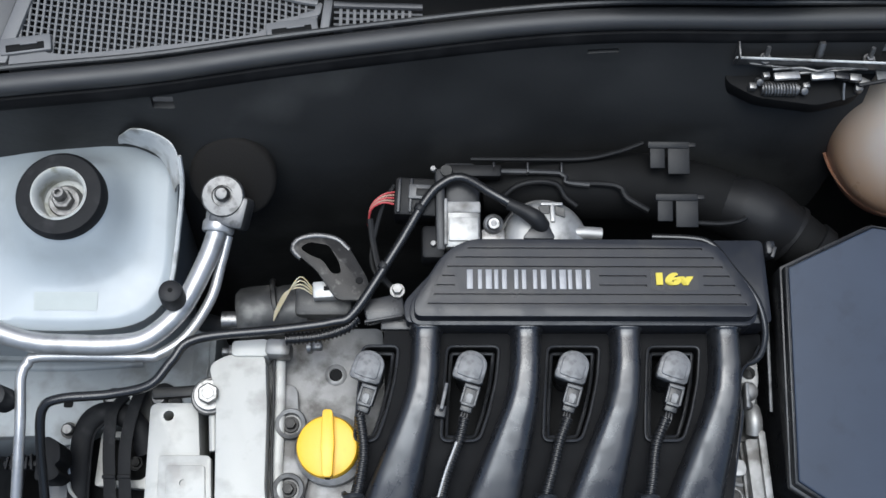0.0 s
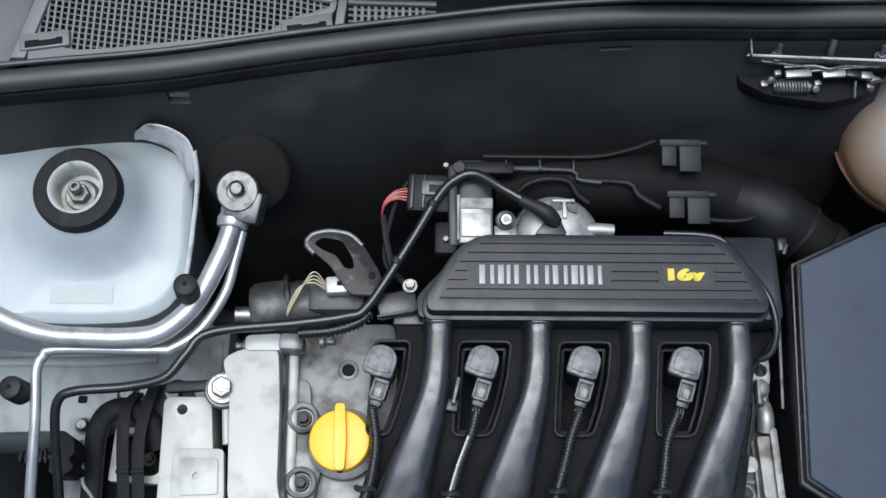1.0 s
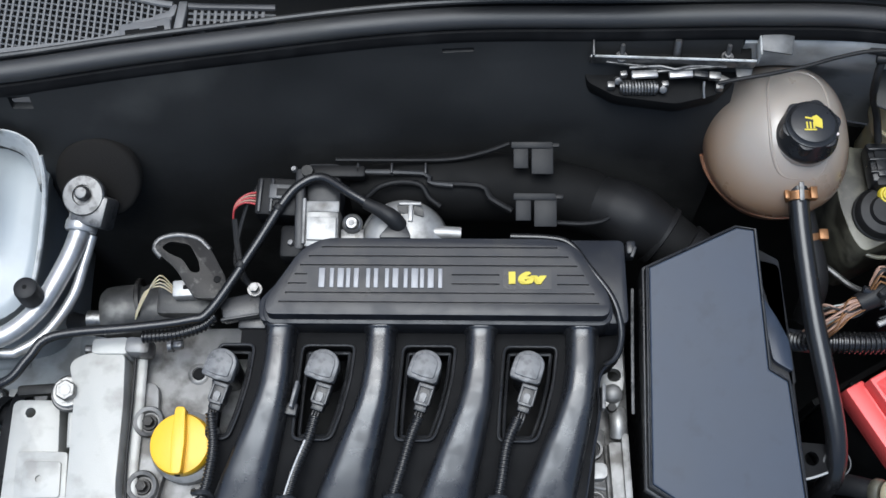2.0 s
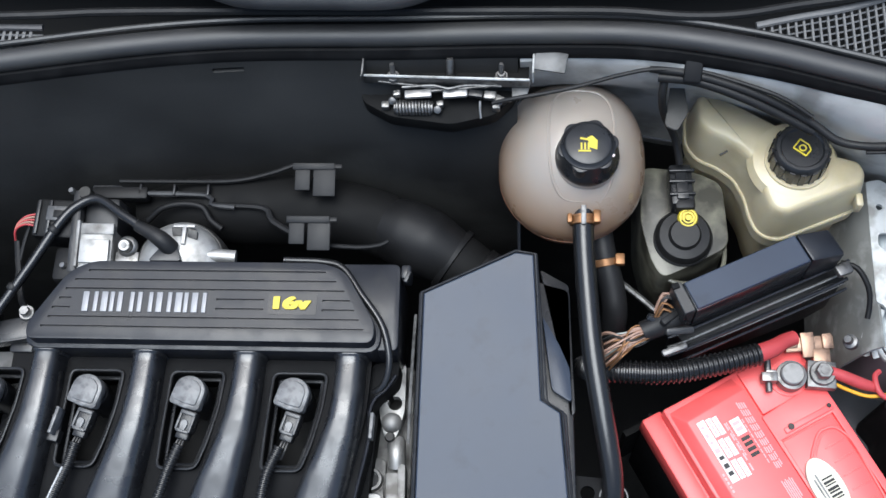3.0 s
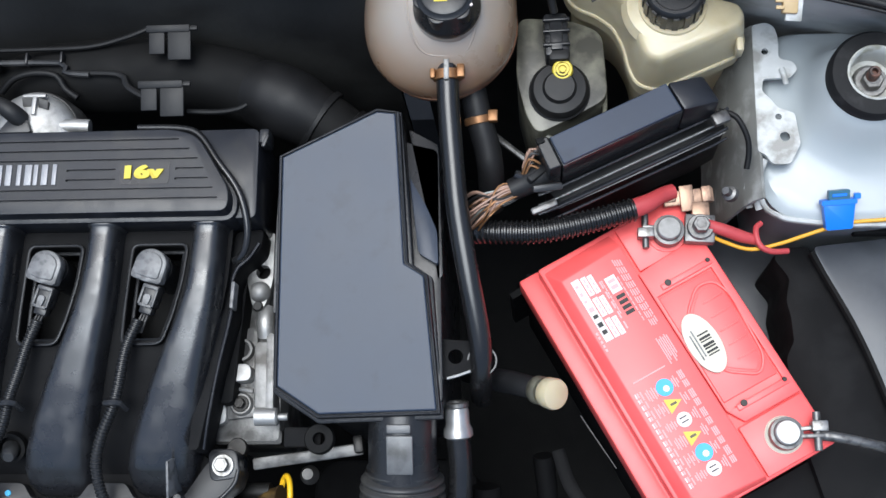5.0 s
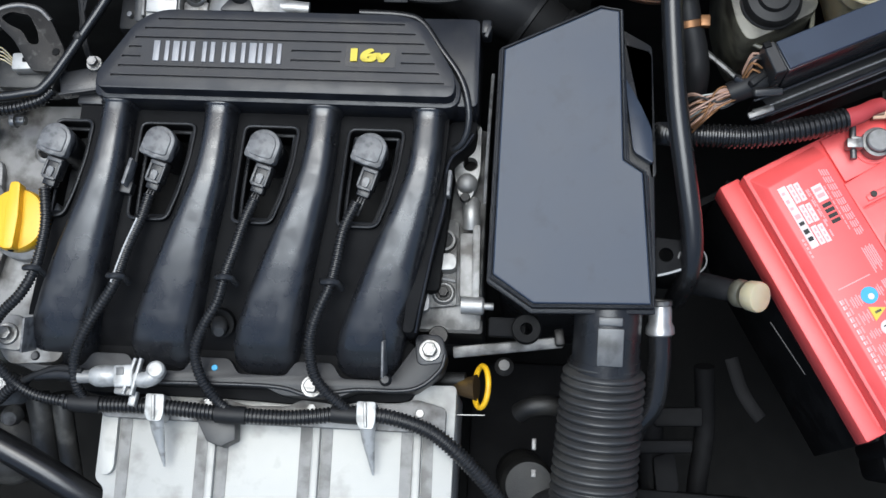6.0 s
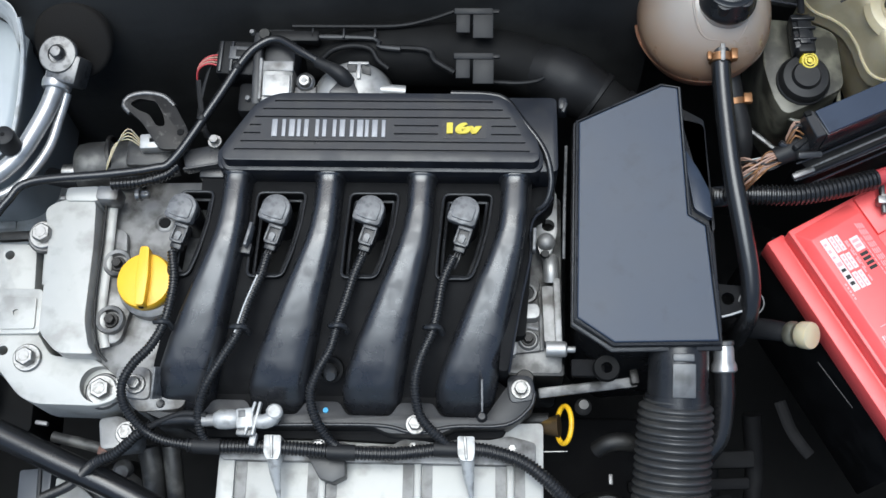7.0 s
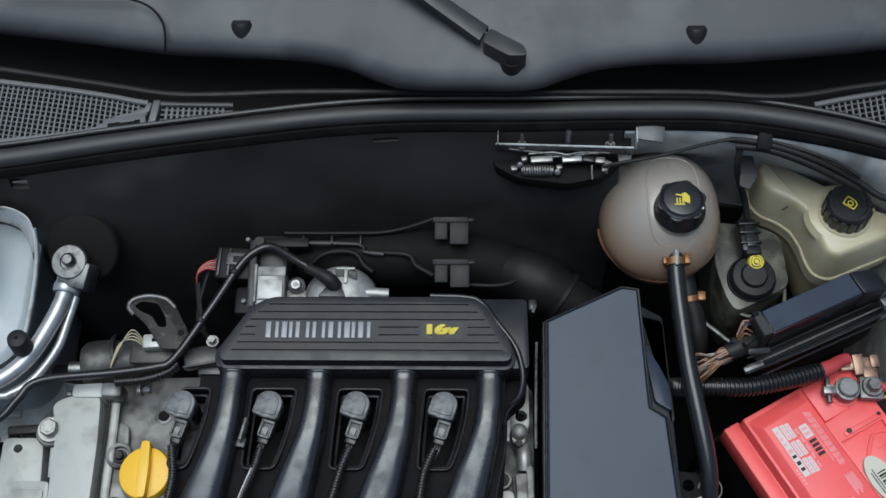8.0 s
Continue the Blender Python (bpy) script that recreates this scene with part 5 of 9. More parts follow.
def timing_cover():
    put = shifted(0.003, 0, 0)
    t = thing("timing_cover", (-0.25, -0.07, 0.60), "pale painted alloy timing cover with bright bolts", "engine part")
    put("dome", prism(rounded([(-0.266, 0.006), (-0.250, 0.015), (-0.219, 0.016), (-0.2155, -0.03), (-0.2145, -0.10), (-0.208, -0.124), (-0.202, -0.131), (-0.235, -0.131), (-0.254, -0.112), (-0.256, -0.064), (-0.258, -0.019)], 0.008), 0.70, 0.7765, 0.005, 3), PAINTED, t)
    put("dome_head", prism(rounded([(-0.247, 0.013), (-0.247, 0.026), (-0.217, 0.028), (-0.216, 0.013)], 0.004), 0.74, 0.779, 0.003), PAINTED, t)
    put("bolt", hexbolt((-0.249, 0.020, 0.765), 0.004, 0.008, (-1, 0, 0.2)), DARKSTEEL, t)
    put("gasket_line", tube([(-0.2125, 0.018, 0.765), (-0.2115, -0.03, 0.765), (-0.2105, -0.09, 0.764), (-0.2045, -0.122, 0.76), (-0.196, -0.133, 0.757)], 0.0011, 6), RUBBER, t)
    put("rim", tube([(-0.2085, 0.02, 0.760), (-0.207, -0.03, 0.760), (-0.2065, -0.09, 0.759), (-0.200, -0.12, 0.756)], 0.0048, 12, squash=0.45), PAINTED, t)
    plate = prism(rounded([(-0.316, -0.022), (-0.276, -0.022), (-0.272, -0.063), (-0.268, -0.10), (-0.248, -0.128), (-0.207, -0.130), (-0.182, -0.150), (-0.182, -0.166), (-0.200, -0.173), (-0.257, -0.172), (-0.272, -0.165),
                           (-0.295, -0.140), (-0.315, -0.135)], 0.007), 0.70, 0.7565, 0.003)
    ob = put("plate", plate, PAINTED, t)
    for x, y in ((-0.300, -0.033), (-0.292, -0.124)):
        cut(ob, lathe([(0, 0), (0.0045, 0), (0.0045, 0.08), (0, 0.08)], (x + 0.003, y, 0.70), seg=16))
    cut(ob, lathe([(0, 0), (0.0165, 0), (0.0165, 0.03), (0, 0.03)], (-0.1985, -0.1535, 0.7450), seg=32))
    put("step", prism(rounded([(-0.305, -0.067), (-0.262, -0.067), (-0.259, -0.109), (-0.303, -0.110)], 0.004), 0.750, 0.7610, 0.0018), PAINTED, t)
    pad = put("step_pad", prism(rounded([(-0.298, -0.0755), (-0.266, -0.0755), (-0.264, -0.105), (-0.296, -0.106)], 0.003), 0.758, 0.7630, 0.0012), PAINTED, t)
    cut(pad, lathe([(0, 0), (0.003, 0), (0.003, 0.03), (0, 0.03)], (-0.280, -0.090, 0.745), seg=16))
    put("rib", tube([(-0.2625, -0.024, 0.762), (-0.2610, -0.045, 0.763), (-0.2595, -0.064, 0.763)], 0.0035, 10), PAINTED, t)
    for p, r in (((-0.264, -0.019, 0.772), 0.0092), ((-0.268, -0.131, 0.757), 0.0088), ((-0.199, -0.1575, 0.750), 0.0095)):
        put("collar", lathe([(0, 0), (r * 1.75, 0), (r * 1.75, 0.002), (r * 1.6, 0.004), (0, 0.004)], (p[0], p[1], p[2] - 0.005), seg=34), DARKSTEEL, t, "dull grey washer")
        put("bolt", hexbolt(p, r, 0.011, (0.02, -0.03, 1)), STEEL, t, "bright hexagon bolt")
    put("arm", box((-0.292, -0.011, 0.748), (0.05, 0.010, 0.008), 0.003, (0, 0, 4)), GREASY, t)
    put("shelf", prism(rounded([(-0.207, -0.178), (-0.188, -0.175), (-0.172, -0.184), (-0.172, -0.202), (-0.202, -0.206)], 0.005), 0.69, 0.727, 0.002), DIRTY, t)
    put("bolt", hexbolt((-0.179, -0.191, 0.727), 0.0075, 0.009), STEEL, t, "bright hexagon bolt")


def oil_cap():
    t = thing("oil_filler_cap", (-0.161, -0.061, 0.765), "yellow plastic oil filler cap with a raised grip", "cap")
    part("disc", lathe([(0, 0.0), (0.0235, 0.0), (0.0255, 0.003), (0.0258, 0.011), (0.0245, 0.0145), (0.021, 0.0155), (0, 0.016)], (-0.161, -0.062, 0.764), (3, -4, 0), 48), YELLOW, t)
    part("grip", prism(rounded([(-0.1645, -0.089), (-0.1565, -0.089), (-0.1555, -0.062), (-0.1575, -0.034), (-0.1655, -0.034), (-0.1665, -0.062)], 0.003), 0.776, 0.7885, 0.003, 3), YELLOW, t)
    part("notch", box((-0.1605, -0.0885, 0.781), (0.0045, 0.003, 0.005), 0.001), PITCH, t)


intake_manifold()
for k in range(4):
    ignition_coil(-0.1280 + 0.0842 * k)
coil_loom()
heat_shield()
fuel_coupling()
cylinder_head()
head_end()
timing_cover()
oil_cap()

# ---- left of the engine: pipes, cable, lifting eye, throttle ----
def ac_pipes():
    t = thing("air_conditioning_pipes", (-0.33, 0.03, 0.70), "bare aluminium air conditioning pipes with black caps", "pipe")
    part("thick_pipe", tube([(-0.50, 0.055, 0.795), (-0.46, 0.041, 0.80), (-0.43, 0.027, 0.80), (-0.402, 0.0190, 0.80), (-0.370, 0.0170, 0.80), (-0.337, 0.0170, 0.80), (-0.310, 0.0225, 0.80), (-0.285, 0.046, 0.801),
                             (-0.267, 0.084, 0.803), (-0.258, 0.110, 0.807), (-0.2555, 0.128, 0.812)], 0.0086, 18), BARE, t)
    part("thin_pipe", tube([(-0.422, -0.16, 0.72), (-0.416, -0.110, 0.755), (-0.411, -0.045, 0.783), (-0.4125, -0.008, 0.79), (-0.4085, 0.003, 0.79), (-0.398, 0.0095, 0.79), (-0.316, 0.0095, 0.79), (-0.302, 0.0115, 0.79), (-0.280, 0.027, 0.791),
                            (-0.2615, 0.059, 0.792), (-0.2545, 0.088, 0.795), (-0.249, 0.112, 0.80)], 0.0045, 14), BARE, t)
    for c, a in (((-0.2885, 0.052, 0.808), (0.05, 0.05, 1)), ((-0.424, -0.026, 0.780), (-0.15, 0, 1))):
        v = part("valve_cap", lathe([(0, 0.026), (0.0062, 0.026), (0.0092, 0.0245), (0.0100, 0.021), (0.0102, 0.004), (0.0085, 0.002), (0.0085, 0), (0, 0)], c, seg=26, axis=a), RUBBER, t, "black service valve cap")
        part("dimple", lathe([(0, 0.0265), (0.0018, 0.0265), (0.002, 0.0262), (0, 0.0262)], c, seg=12, axis=a), PITCH, v)
    put = shifted(0.003, 0.0, 0.0)
    put("block", box((-0.248, 0.130, 0.812), (0.030, 0.028, 0.030), 0.004, (18, 0, -14)), DARKSTEEL, t)
    ax = (0.0, -0.28, 0.96)
    put("flange", lathe([(0, 0.0), (0.017, 0.0), (0.0178, 0.002), (0.0178, 0.008), (0.0165, 0.0095), (0.009, 0.010), (0.0085, 0.0075), (0, 0.0075)], (-0.2535, 0.139, 0.822), seg=40, axis=ax), DARKSTEEL, t)
    put("bolt", lathe([(0, 0.0), (0.0055, 0.0), (0.0065, 0.003), (0.0062, 0.0065), (0.0045, 0.0085), (0, 0.009)], (-0.2535, 0.1385, 0.829), seg=24, axis=ax), DARKSTEEL, t, "dull steel bolt")
    put("collar", lathe([(0, 0), (0.0125, 0), (0.0135, 0.002), (0.0135, 0.008), (0.0125, 0.010), (0, 0.010)], (-0.2595, 0.112, 0.808), seg=30, axis=(0.12, 1, 0.15)), BARE, t)
    put("collar", lathe([(0, 0), (0.0115, 0), (0.0115, 0.010), (0, 0.010)], (-0.2585, 0.122, 0.810), seg=30, axis=(0.1, 1, 0.15)), ALU, t)
    # Round foam pad that the block passes through.
    part("foam_pad", lathe([(0, 0.006), (0.033, 0.006), (0.036, 0.004), (0.037, 0.001), (0.037, -0.006), (0, -0.006)], (-0.2455, 0.1615, 0.8115), seg=48, axis=(0.0, -0.70, 0.71)), SOFTPAD, t, "round black foam pad")


def breather_hose():
    t = thing("breather_hose", (-0.2, 0.03, 0.75), "black rubber hose running across to the throttle", "hose")
    part("hose", tube([(-0.403, -0.15, 0.69), (-0.401, -0.09, 0.735), (-0.399, -0.056, 0.765), (-0.394, -0.033, 0.784), (-0.379, -0.0255, 0.789), (-0.338, -0.022, 0.790), (-0.306, -0.015, 0.794), (-0.289, 0.004, 0.798), (-0.270, 0.022, 0.80),
                       (-0.200, 0.030, 0.801), (-0.158, 0.036, 0.802), (-0.140, 0.045, 0.803), (-0.106, 0.097, 0.812), (-0.083, 0.136, 0.818), (-0.069, 0.152, 0.820), (-0.051, 0.158, 0.822), (-0.026, 0.1420, 0.826), (0.002, 0.1245, 0.8265)], 0.0041, 14), HOSE, t)
    part("ribbed_sleeve", tube([(-0.198, 0.0235, 0.793), (-0.17, 0.026, 0.794), (-0.148, 0.033, 0.795), (-0.138, 0.042, 0.796)], 0.0042, 12, ridge=0.0012, pitch=0.0034), HOSE, t)
    part("end_boot", tube([(-0.012, 0.1320, 0.8270), (0.003, 0.1240, 0.8275), (0.0115, 0.1185, 0.8260), (0.0160, 0.1150, 0.8190)], 0.0055, 16, radii=(0.0050, 0.0056, 0.0072, 0.0074)), RUBBER, t)
    for p in ((-0.088, 0.129, 0.817), (-0.118, 0.080, 0.809)):
        part("band", lathe([(0.0042, 0), (0.0049, 0.001), (0.0049, 0.005), (0.0042, 0.006)], p, seg=16, axis=(0.5, 0.8, 0.1)), RUBBER, t)


def lifting_eye():
    t = thing("lifting_eye", (-0.16, 0.08, 0.75), "bent steel engine lifting eye with two holes", "bracket")
    m = pose(0, 0, 0.8, 0, 0, 0)
    o = rounded([(-0.194, 0.100), (-0.190, 0.109), (-0.175, 0.113), (-0.156, 0.110), (-0.145, 0.100), (-0.130, 0.074), (-0.126, 0.055), (-0.155, 0.055), (-0.174, 0.082), (-0.186, 0.092)], 0.005)
    # Dark plate and brighter rim carry the eye's shade and lit edge as colour.
    ob = part("plate", prism(o, -0.0025, 0.0025, 0.0012, 2, None, m), EYESTEEL, t)
    cut(ob, prism(rounded([(-0.188, 0.101), (-0.180, 0.1065), (-0.163, 0.1035), (-0.154, 0.088), (-0.152, 0.078), (-0.160, 0.078), (-0.168, 0.090), (-0.180, 0.095)], 0.004), -0.02, 0.02, 0, 2, None, m))
    part("rim", tube([(-0.1865, 0.0925, 0.8), (-0.1935, 0.100, 0.8), (-0.190, 0.1085, 0.8005), (-0.175, 0.1125, 0.801), (-0.157, 0.1095, 0.8005), (-0.146, 0.0995, 0.8)], 0.0027, 10), DARKSTEEL, t)
    part("hole", lathe([(0, 0.001), (0.003, 0.001), (0.0033, 0), (0, 0)], (-0.137, 0.072, 0.8024), seg=14), PITCH, t)


def camshaft_sensor():
    t = thing("phase_shifter_drum", (-0.205, 0.06, 0.72), "grey alloy drum with a wired plug beside it", "engine part")
    part("drum", lathe([(0, 0), (0.020, 0), (0.0235, 0.004), (0.0245, 0.012), (0.0245, 0.030), (0.022, 0.036), (0.023, 0.040), (0.023, 0.060), (0.018, 0.066), (0, 0.066)], (-0.243, 0.054, 0.757), (0, 90, 6), 36), DARKALLOY, t)
    part("band", lathe([(0.0240, 0), (0.0252, 0.001), (0.0252, 0.004), (0.0240, 0.005)], (-0.213, 0.062, 0.757), (0, 90, 8), 36), EYESTEEL, t)
    part("boss", lathe([(0, 0), (0.0075, 0), (0.0075, 0.014), (0, 0.014)], (-0.256, 0.049, 0.762), (0, 90, 0), 20), STEEL, t)
    part("cuff", tube([(-0.275, 0.052, 0.745), (-0.25, 0.044, 0.755), (-0.225, 0.042, 0.757)], 0.0085, 14), RUBBER, t)
    plug = part("plug", box((-0.163, 0.067, 0.789), (0.027, 0.015, 0.013), 0.002, (0, 0, 4)), PALEZINC, t, "pale grey two-way plug")
    part("key", box((-0.160, 0.0675, 0.7962), (0.014, 0.0035, 0.002), 0.0005, (0, 0, 4)), PITCH, plug)
    b = BM()
    for k in range(4):
        tube([(-0.177, 0.064 + 0.0018 * k, 0.789), (-0.187, 0.068 + 0.0025 * k, 0.795 + 0.002 * k), (-0.200, 0.064 - 0.002 * k, 0.792), (-0.210, 0.050 - 0.002 * k, 0.778)], 0.0006, 6, bm=b)
    part("thin_wires", b, IVORY, t, "thin pale yellow wires")
    part("base", box((-0.168, 0.062, 0.768), (0.05, 0.03, 0.03), 0.006), DARKALLOY, t)


def throttle_body():
    t = thing("throttle_body", (-0.01, 0.125, 0.72), "aluminium throttle body with black motor plug", "engine part")
    part("motor", box((-0.0505, 0.1185, 0.7965), (0.031, 0.036, 0.037), 0.0035, (8, 0, 0)), ALU, t)
    part("motor_rear", box((-0.0500, 0.1490, 0.7935), (0.031, 0.034, 0.036), 0.005, (8, 0, 0)), FLANGE, t)
    part("motor_step", box((-0.0500, 0.1330, 0.8160), (0.030, 0.010, 0.004), 0.0012, (8, 0, 0)), DIRTY, t)
    part("motor_face", box((-0.0495, 0.1130, 0.8165), (0.025, 0.020, 0.003), 0.0008, (8, 0, 0)), ALU, t)
    part("gear_cover", box((-0.0690, 0.1330, 0.802), (0.0085, 0.072, 0.030), 0.0025, (6, 0, 1)), FLANGE, t)
    part("cover_rib", box((-0.0645, 0.1200, 0.8150), (0.003, 0.040, 0.008), 0.001, (8, 0, 0)), DIRTY, t)
    for y, z in ((0.1660, 0.8190), (0.1010, 0.8120)):
        part("cover_screw", lathe([(0, 0.004), (0.0022, 0.004), (0.0028, 0.002), (0.0028, 0), (0, 0)], (-0.0745, y, z), seg=14, axis=(-0.2, 0, 1)), STEEL, t)
    ax = (0, -0.12, 0.99)
    part("dome", lathe([(0, 0.0125), (0.012, 0.0120), (0.022, 0.0098), (0.030, 0.0060), (0.0345, 0.0020), (0.0360, -0.0020), (0.0360, -0.03), (0, -0.03)], (0.0205, 0.1070, 0.805), seg=52, axis=ax), ALU, t, "silver cast throttle housing")
    part("collar", lathe([(0.0355, -0.004), (0.0375, -0.004), (0.0395, -0.010), (0.0395, -0.03), (0.0355, -0.03)], (0.0195, 0.1070, 0.804), seg=48, axis=ax), DARKALLOY, t)
    for o in ([(0.0140, 0.1340), (0.0228, 0.1345), (0.0234, 0.1270), (0.0160, 0.1265)], [(0.0282, 0.1340), (0.0362, 0.1310), (0.0366, 0.1240), (0.0284, 0.1260)]):
        part("window", prism(rounded(o, 0.001), 0.810, 0.8185, 0.0004, 1, top=[-0.0008 * k for k in (1, 1, 0, 0, 0, 0)] + [0.0] * 14), DARKALLOY, t)
    part("window_rib", box((0.0256, 0.1270, 0.8185), (0.0036, 0.0165, 0.004), 0.0008, (-3, 0, 0)), ALU, t)
    part("window_bar", box((0.0250, 0.1352, 0.8180), (0.0190, 0.0030, 0.004), 0.0008, (-8, 0, 0)), ALU, t)
    part("stub", tube([(0.040, 0.1130, 0.808), (0.055, 0.1130, 0.808), (0.068, 0.1125, 0.807)], 0.0058, 16), ALU, t)
    part("saddle", prism(rounded([(-0.001, 0.1030), (0.0270, 0.1030), (0.0215, 0.1160), (0.0080, 0.1150)], 0.003), 0.80, 0.8225, 0.003), BLACK, t)
    bolt = part("bolt", lathe([(0, 0), (0.0085, 0), (0.0088, 0.003), (0.0075, 0.0045), (0.006, 0.005), (0.0058, 0.010), (0.0045, 0.0115), (0, 0.0115)], (-0.024, 0.1205, 0.808), seg=26, axis=(0, -0.25, 0.97)), STEEL, t, "bright flange bolt")
    part("socket", lathe([(0, 0.012), (0.0022, 0.012), (0.0025, 0.0115), (0, 0.0115)], (-0.024, 0.1205, 0.808), seg=10, axis=(0, -0.25, 0.97)), DARKSTEEL, bolt)
    part("seat", box((-0.024, 0.109, 0.806), (0.02, 0.014, 0.006), 0.001), STEEL, t)
    part("plug", box((-0.088, 0.146, 0.796), (0.040, 0.034, 0.034), 0.003, (6, 0, -3)), DUCT, t)
    for x in (-0.104, -0.094):
        part("plug_rib", box((x, 0.145, 0.812), (0.003, 0.030, 0.006), 0.0008, (6, 0, -3)), BLACK, t)
    tab = part("plug_tab", box((-0.0865, 0.1475, 0.8145), (0.019, 0.013, 0.004), 0.001, (6, 0, -3)), CLIPGREY, t)
    part("tab_window", box((-0.0840, 0.1465, 0.8168), (0.011, 0.0065, 0.001), 0.0003, (6, 0, -3)), DUCT, tab)
    part("lug", box((-0.075, 0.104, 0.80), (0.020, 0.030, 0.024), 0.004), DUCT, t)
    part("top_cover", box((-0.040, 0.172, 0.800), (0.050, 0.012, 0.012), 0.003), DUCT, t)
    part("post", lathe([(0, 0.018), (0.005, 0.018), (0.006, 0.015), (0.006, 0), (0, 0)], (-0.064, 0.165, 0.803), seg=18), GREASY, t)
    b, r = BM(), BM()
    for k in range(5):
        tube([(-0.106, 0.140 + 0.003 * k, 0.804), (-0.118, 0.141 + 0.0018 * k, 0.806), (-0.128, 0.137 + 0.0008 * k, 0.80), (-0.131, 0.128, 0.785)], 0.0009, 6, bm=(r if k % 2 == 0 else b))
    part("red_wires", r, REDWIRE, t, "red wires")
    part("pale_wires", b, PALEWIRE, t, "pale wires")
    part("harness", tube([(-0.129, 0.132, 0.79), (-0.126, 0.11, 0.785), (-0.120, 0.085, 0.785), (-0.112, 0.072, 0.79), (-0.102, 0.066, 0.79)], 0.003, 8), RUBBER, t)
    part("harness", tube([(-0.108, 0.16, 0.80), (-0.119, 0.140, 0.795), (-0.128, 0.10, 0.78), (-0.12, 0.08, 0.775)], 0.002, 8), RUBBER, t)


def air_duct():
    t = thing("intake_air_duct", (0.12, 0.17, 0.70), "black plastic air duct with two grey clips", "air duct")
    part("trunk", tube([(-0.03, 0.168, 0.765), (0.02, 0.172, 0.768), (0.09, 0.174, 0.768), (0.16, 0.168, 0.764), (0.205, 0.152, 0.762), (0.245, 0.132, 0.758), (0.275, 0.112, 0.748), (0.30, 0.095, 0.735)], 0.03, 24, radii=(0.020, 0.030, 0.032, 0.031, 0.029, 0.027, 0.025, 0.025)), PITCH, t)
    part("elbow", tube([(0.178, 0.1620, 0.7640), (0.200, 0.1540, 0.7655), (0.222, 0.1440, 0.7650), (0.244, 0.1320, 0.7600)], 0.0300, 28, radii=(0.0240, 0.0302, 0.0302, 0.0262)), DUCT, t, "dull black elbow of the duct")
    part("cuff", lathe([(0.026, 0), (0.0285, 0.001), (0.0285, 0.012), (0.026, 0.013)], (0.262, 0.1205, 0.752), seg=30, axis=(0.8, -0.58, -0.25)), DUCT, t)
    part("cuff", lathe([(0.027, 0), (0.0295, 0.001), (0.0295, 0.006), (0.027, 0.007)], (0.242, 0.134, 0.757), seg=30, axis=(0.8, -0.52, -0.2)), DUCT, t)
    part("hood", tube([(-0.015, 0.150, 0.795), (-0.002, 0.1585, 0.802), (0.016, 0.1620, 0.804), (0.033, 0.1600, 0.802), (0.040, 0.150, 0.798), (0.050, 0.143, 0.795)], 0.0028, 10), DUCT, t)
    part("ridge", tube([(-0.064, 0.177, 0.802), (-0.041, 0.1770, 0.802), (-0.030, 0.1730, 0.802), (0.036, 0.1710, 0.802), (0.040, 0.1630, 0.802), (0.061, 0.160, 0.802)], 0.0026, 8), FLANGE, t)
    part("ridge", tube([(-0.042, 0.1840, 0.802), (0.010, 0.1840, 0.802), (0.058, 0.1850, 0.802), (0.088, 0.1915, 0.803), (0.110, 0.1995, 0.804)], 0.0022, 8), DUCT, t)
    part("ridge", tube([(0.043, 0.163, 0.80), (0.085, 0.1605, 0.80), (0.0935, 0.149, 0.80), (0.112, 0.138, 0.798)], 0.003, 8), DUCT, t)
    part("ridge", tube([(0.146, 0.1245, 0.805), (0.172, 0.1235, 0.805), (0.188, 0.1255, 0.806), (0.194, 0.129, 0.806)], 0.0022, 8), DUCT, t)
    for k in range(3):
        x = -0.046 + 0.0295 * k
        part("rib", box((x + 0.024, 0.1750, 0.802), (0.0022, 0.010, 0.008), 0.0008), BLACK, t)
    for x, y, z in ((0.113, 0.192, 0.816), (0.114, 0.139, 0.826)):
        b = box((x + 0.016, y, z), (0.036, 0.006, 0.005), 0.001, (20, 0, 0))
        box((x + 0.0065, y - 0.010, z - 0.003), (0.013, 0.020, 0.003), 0.0008, (14, 0, 0), bm=b)
        box((x + 0.025, y - 0.0125, z - 0.0035), (0.019, 0.025, 0.003), 0.0008, (14, 0, 0), bm=b)
        box((x + 0.036, y, z), (0.008, 0.004, 0.003), 0.0008, bm=b)
        part("duct_clip", b, RUBBER, t, "dull black plastic clip")


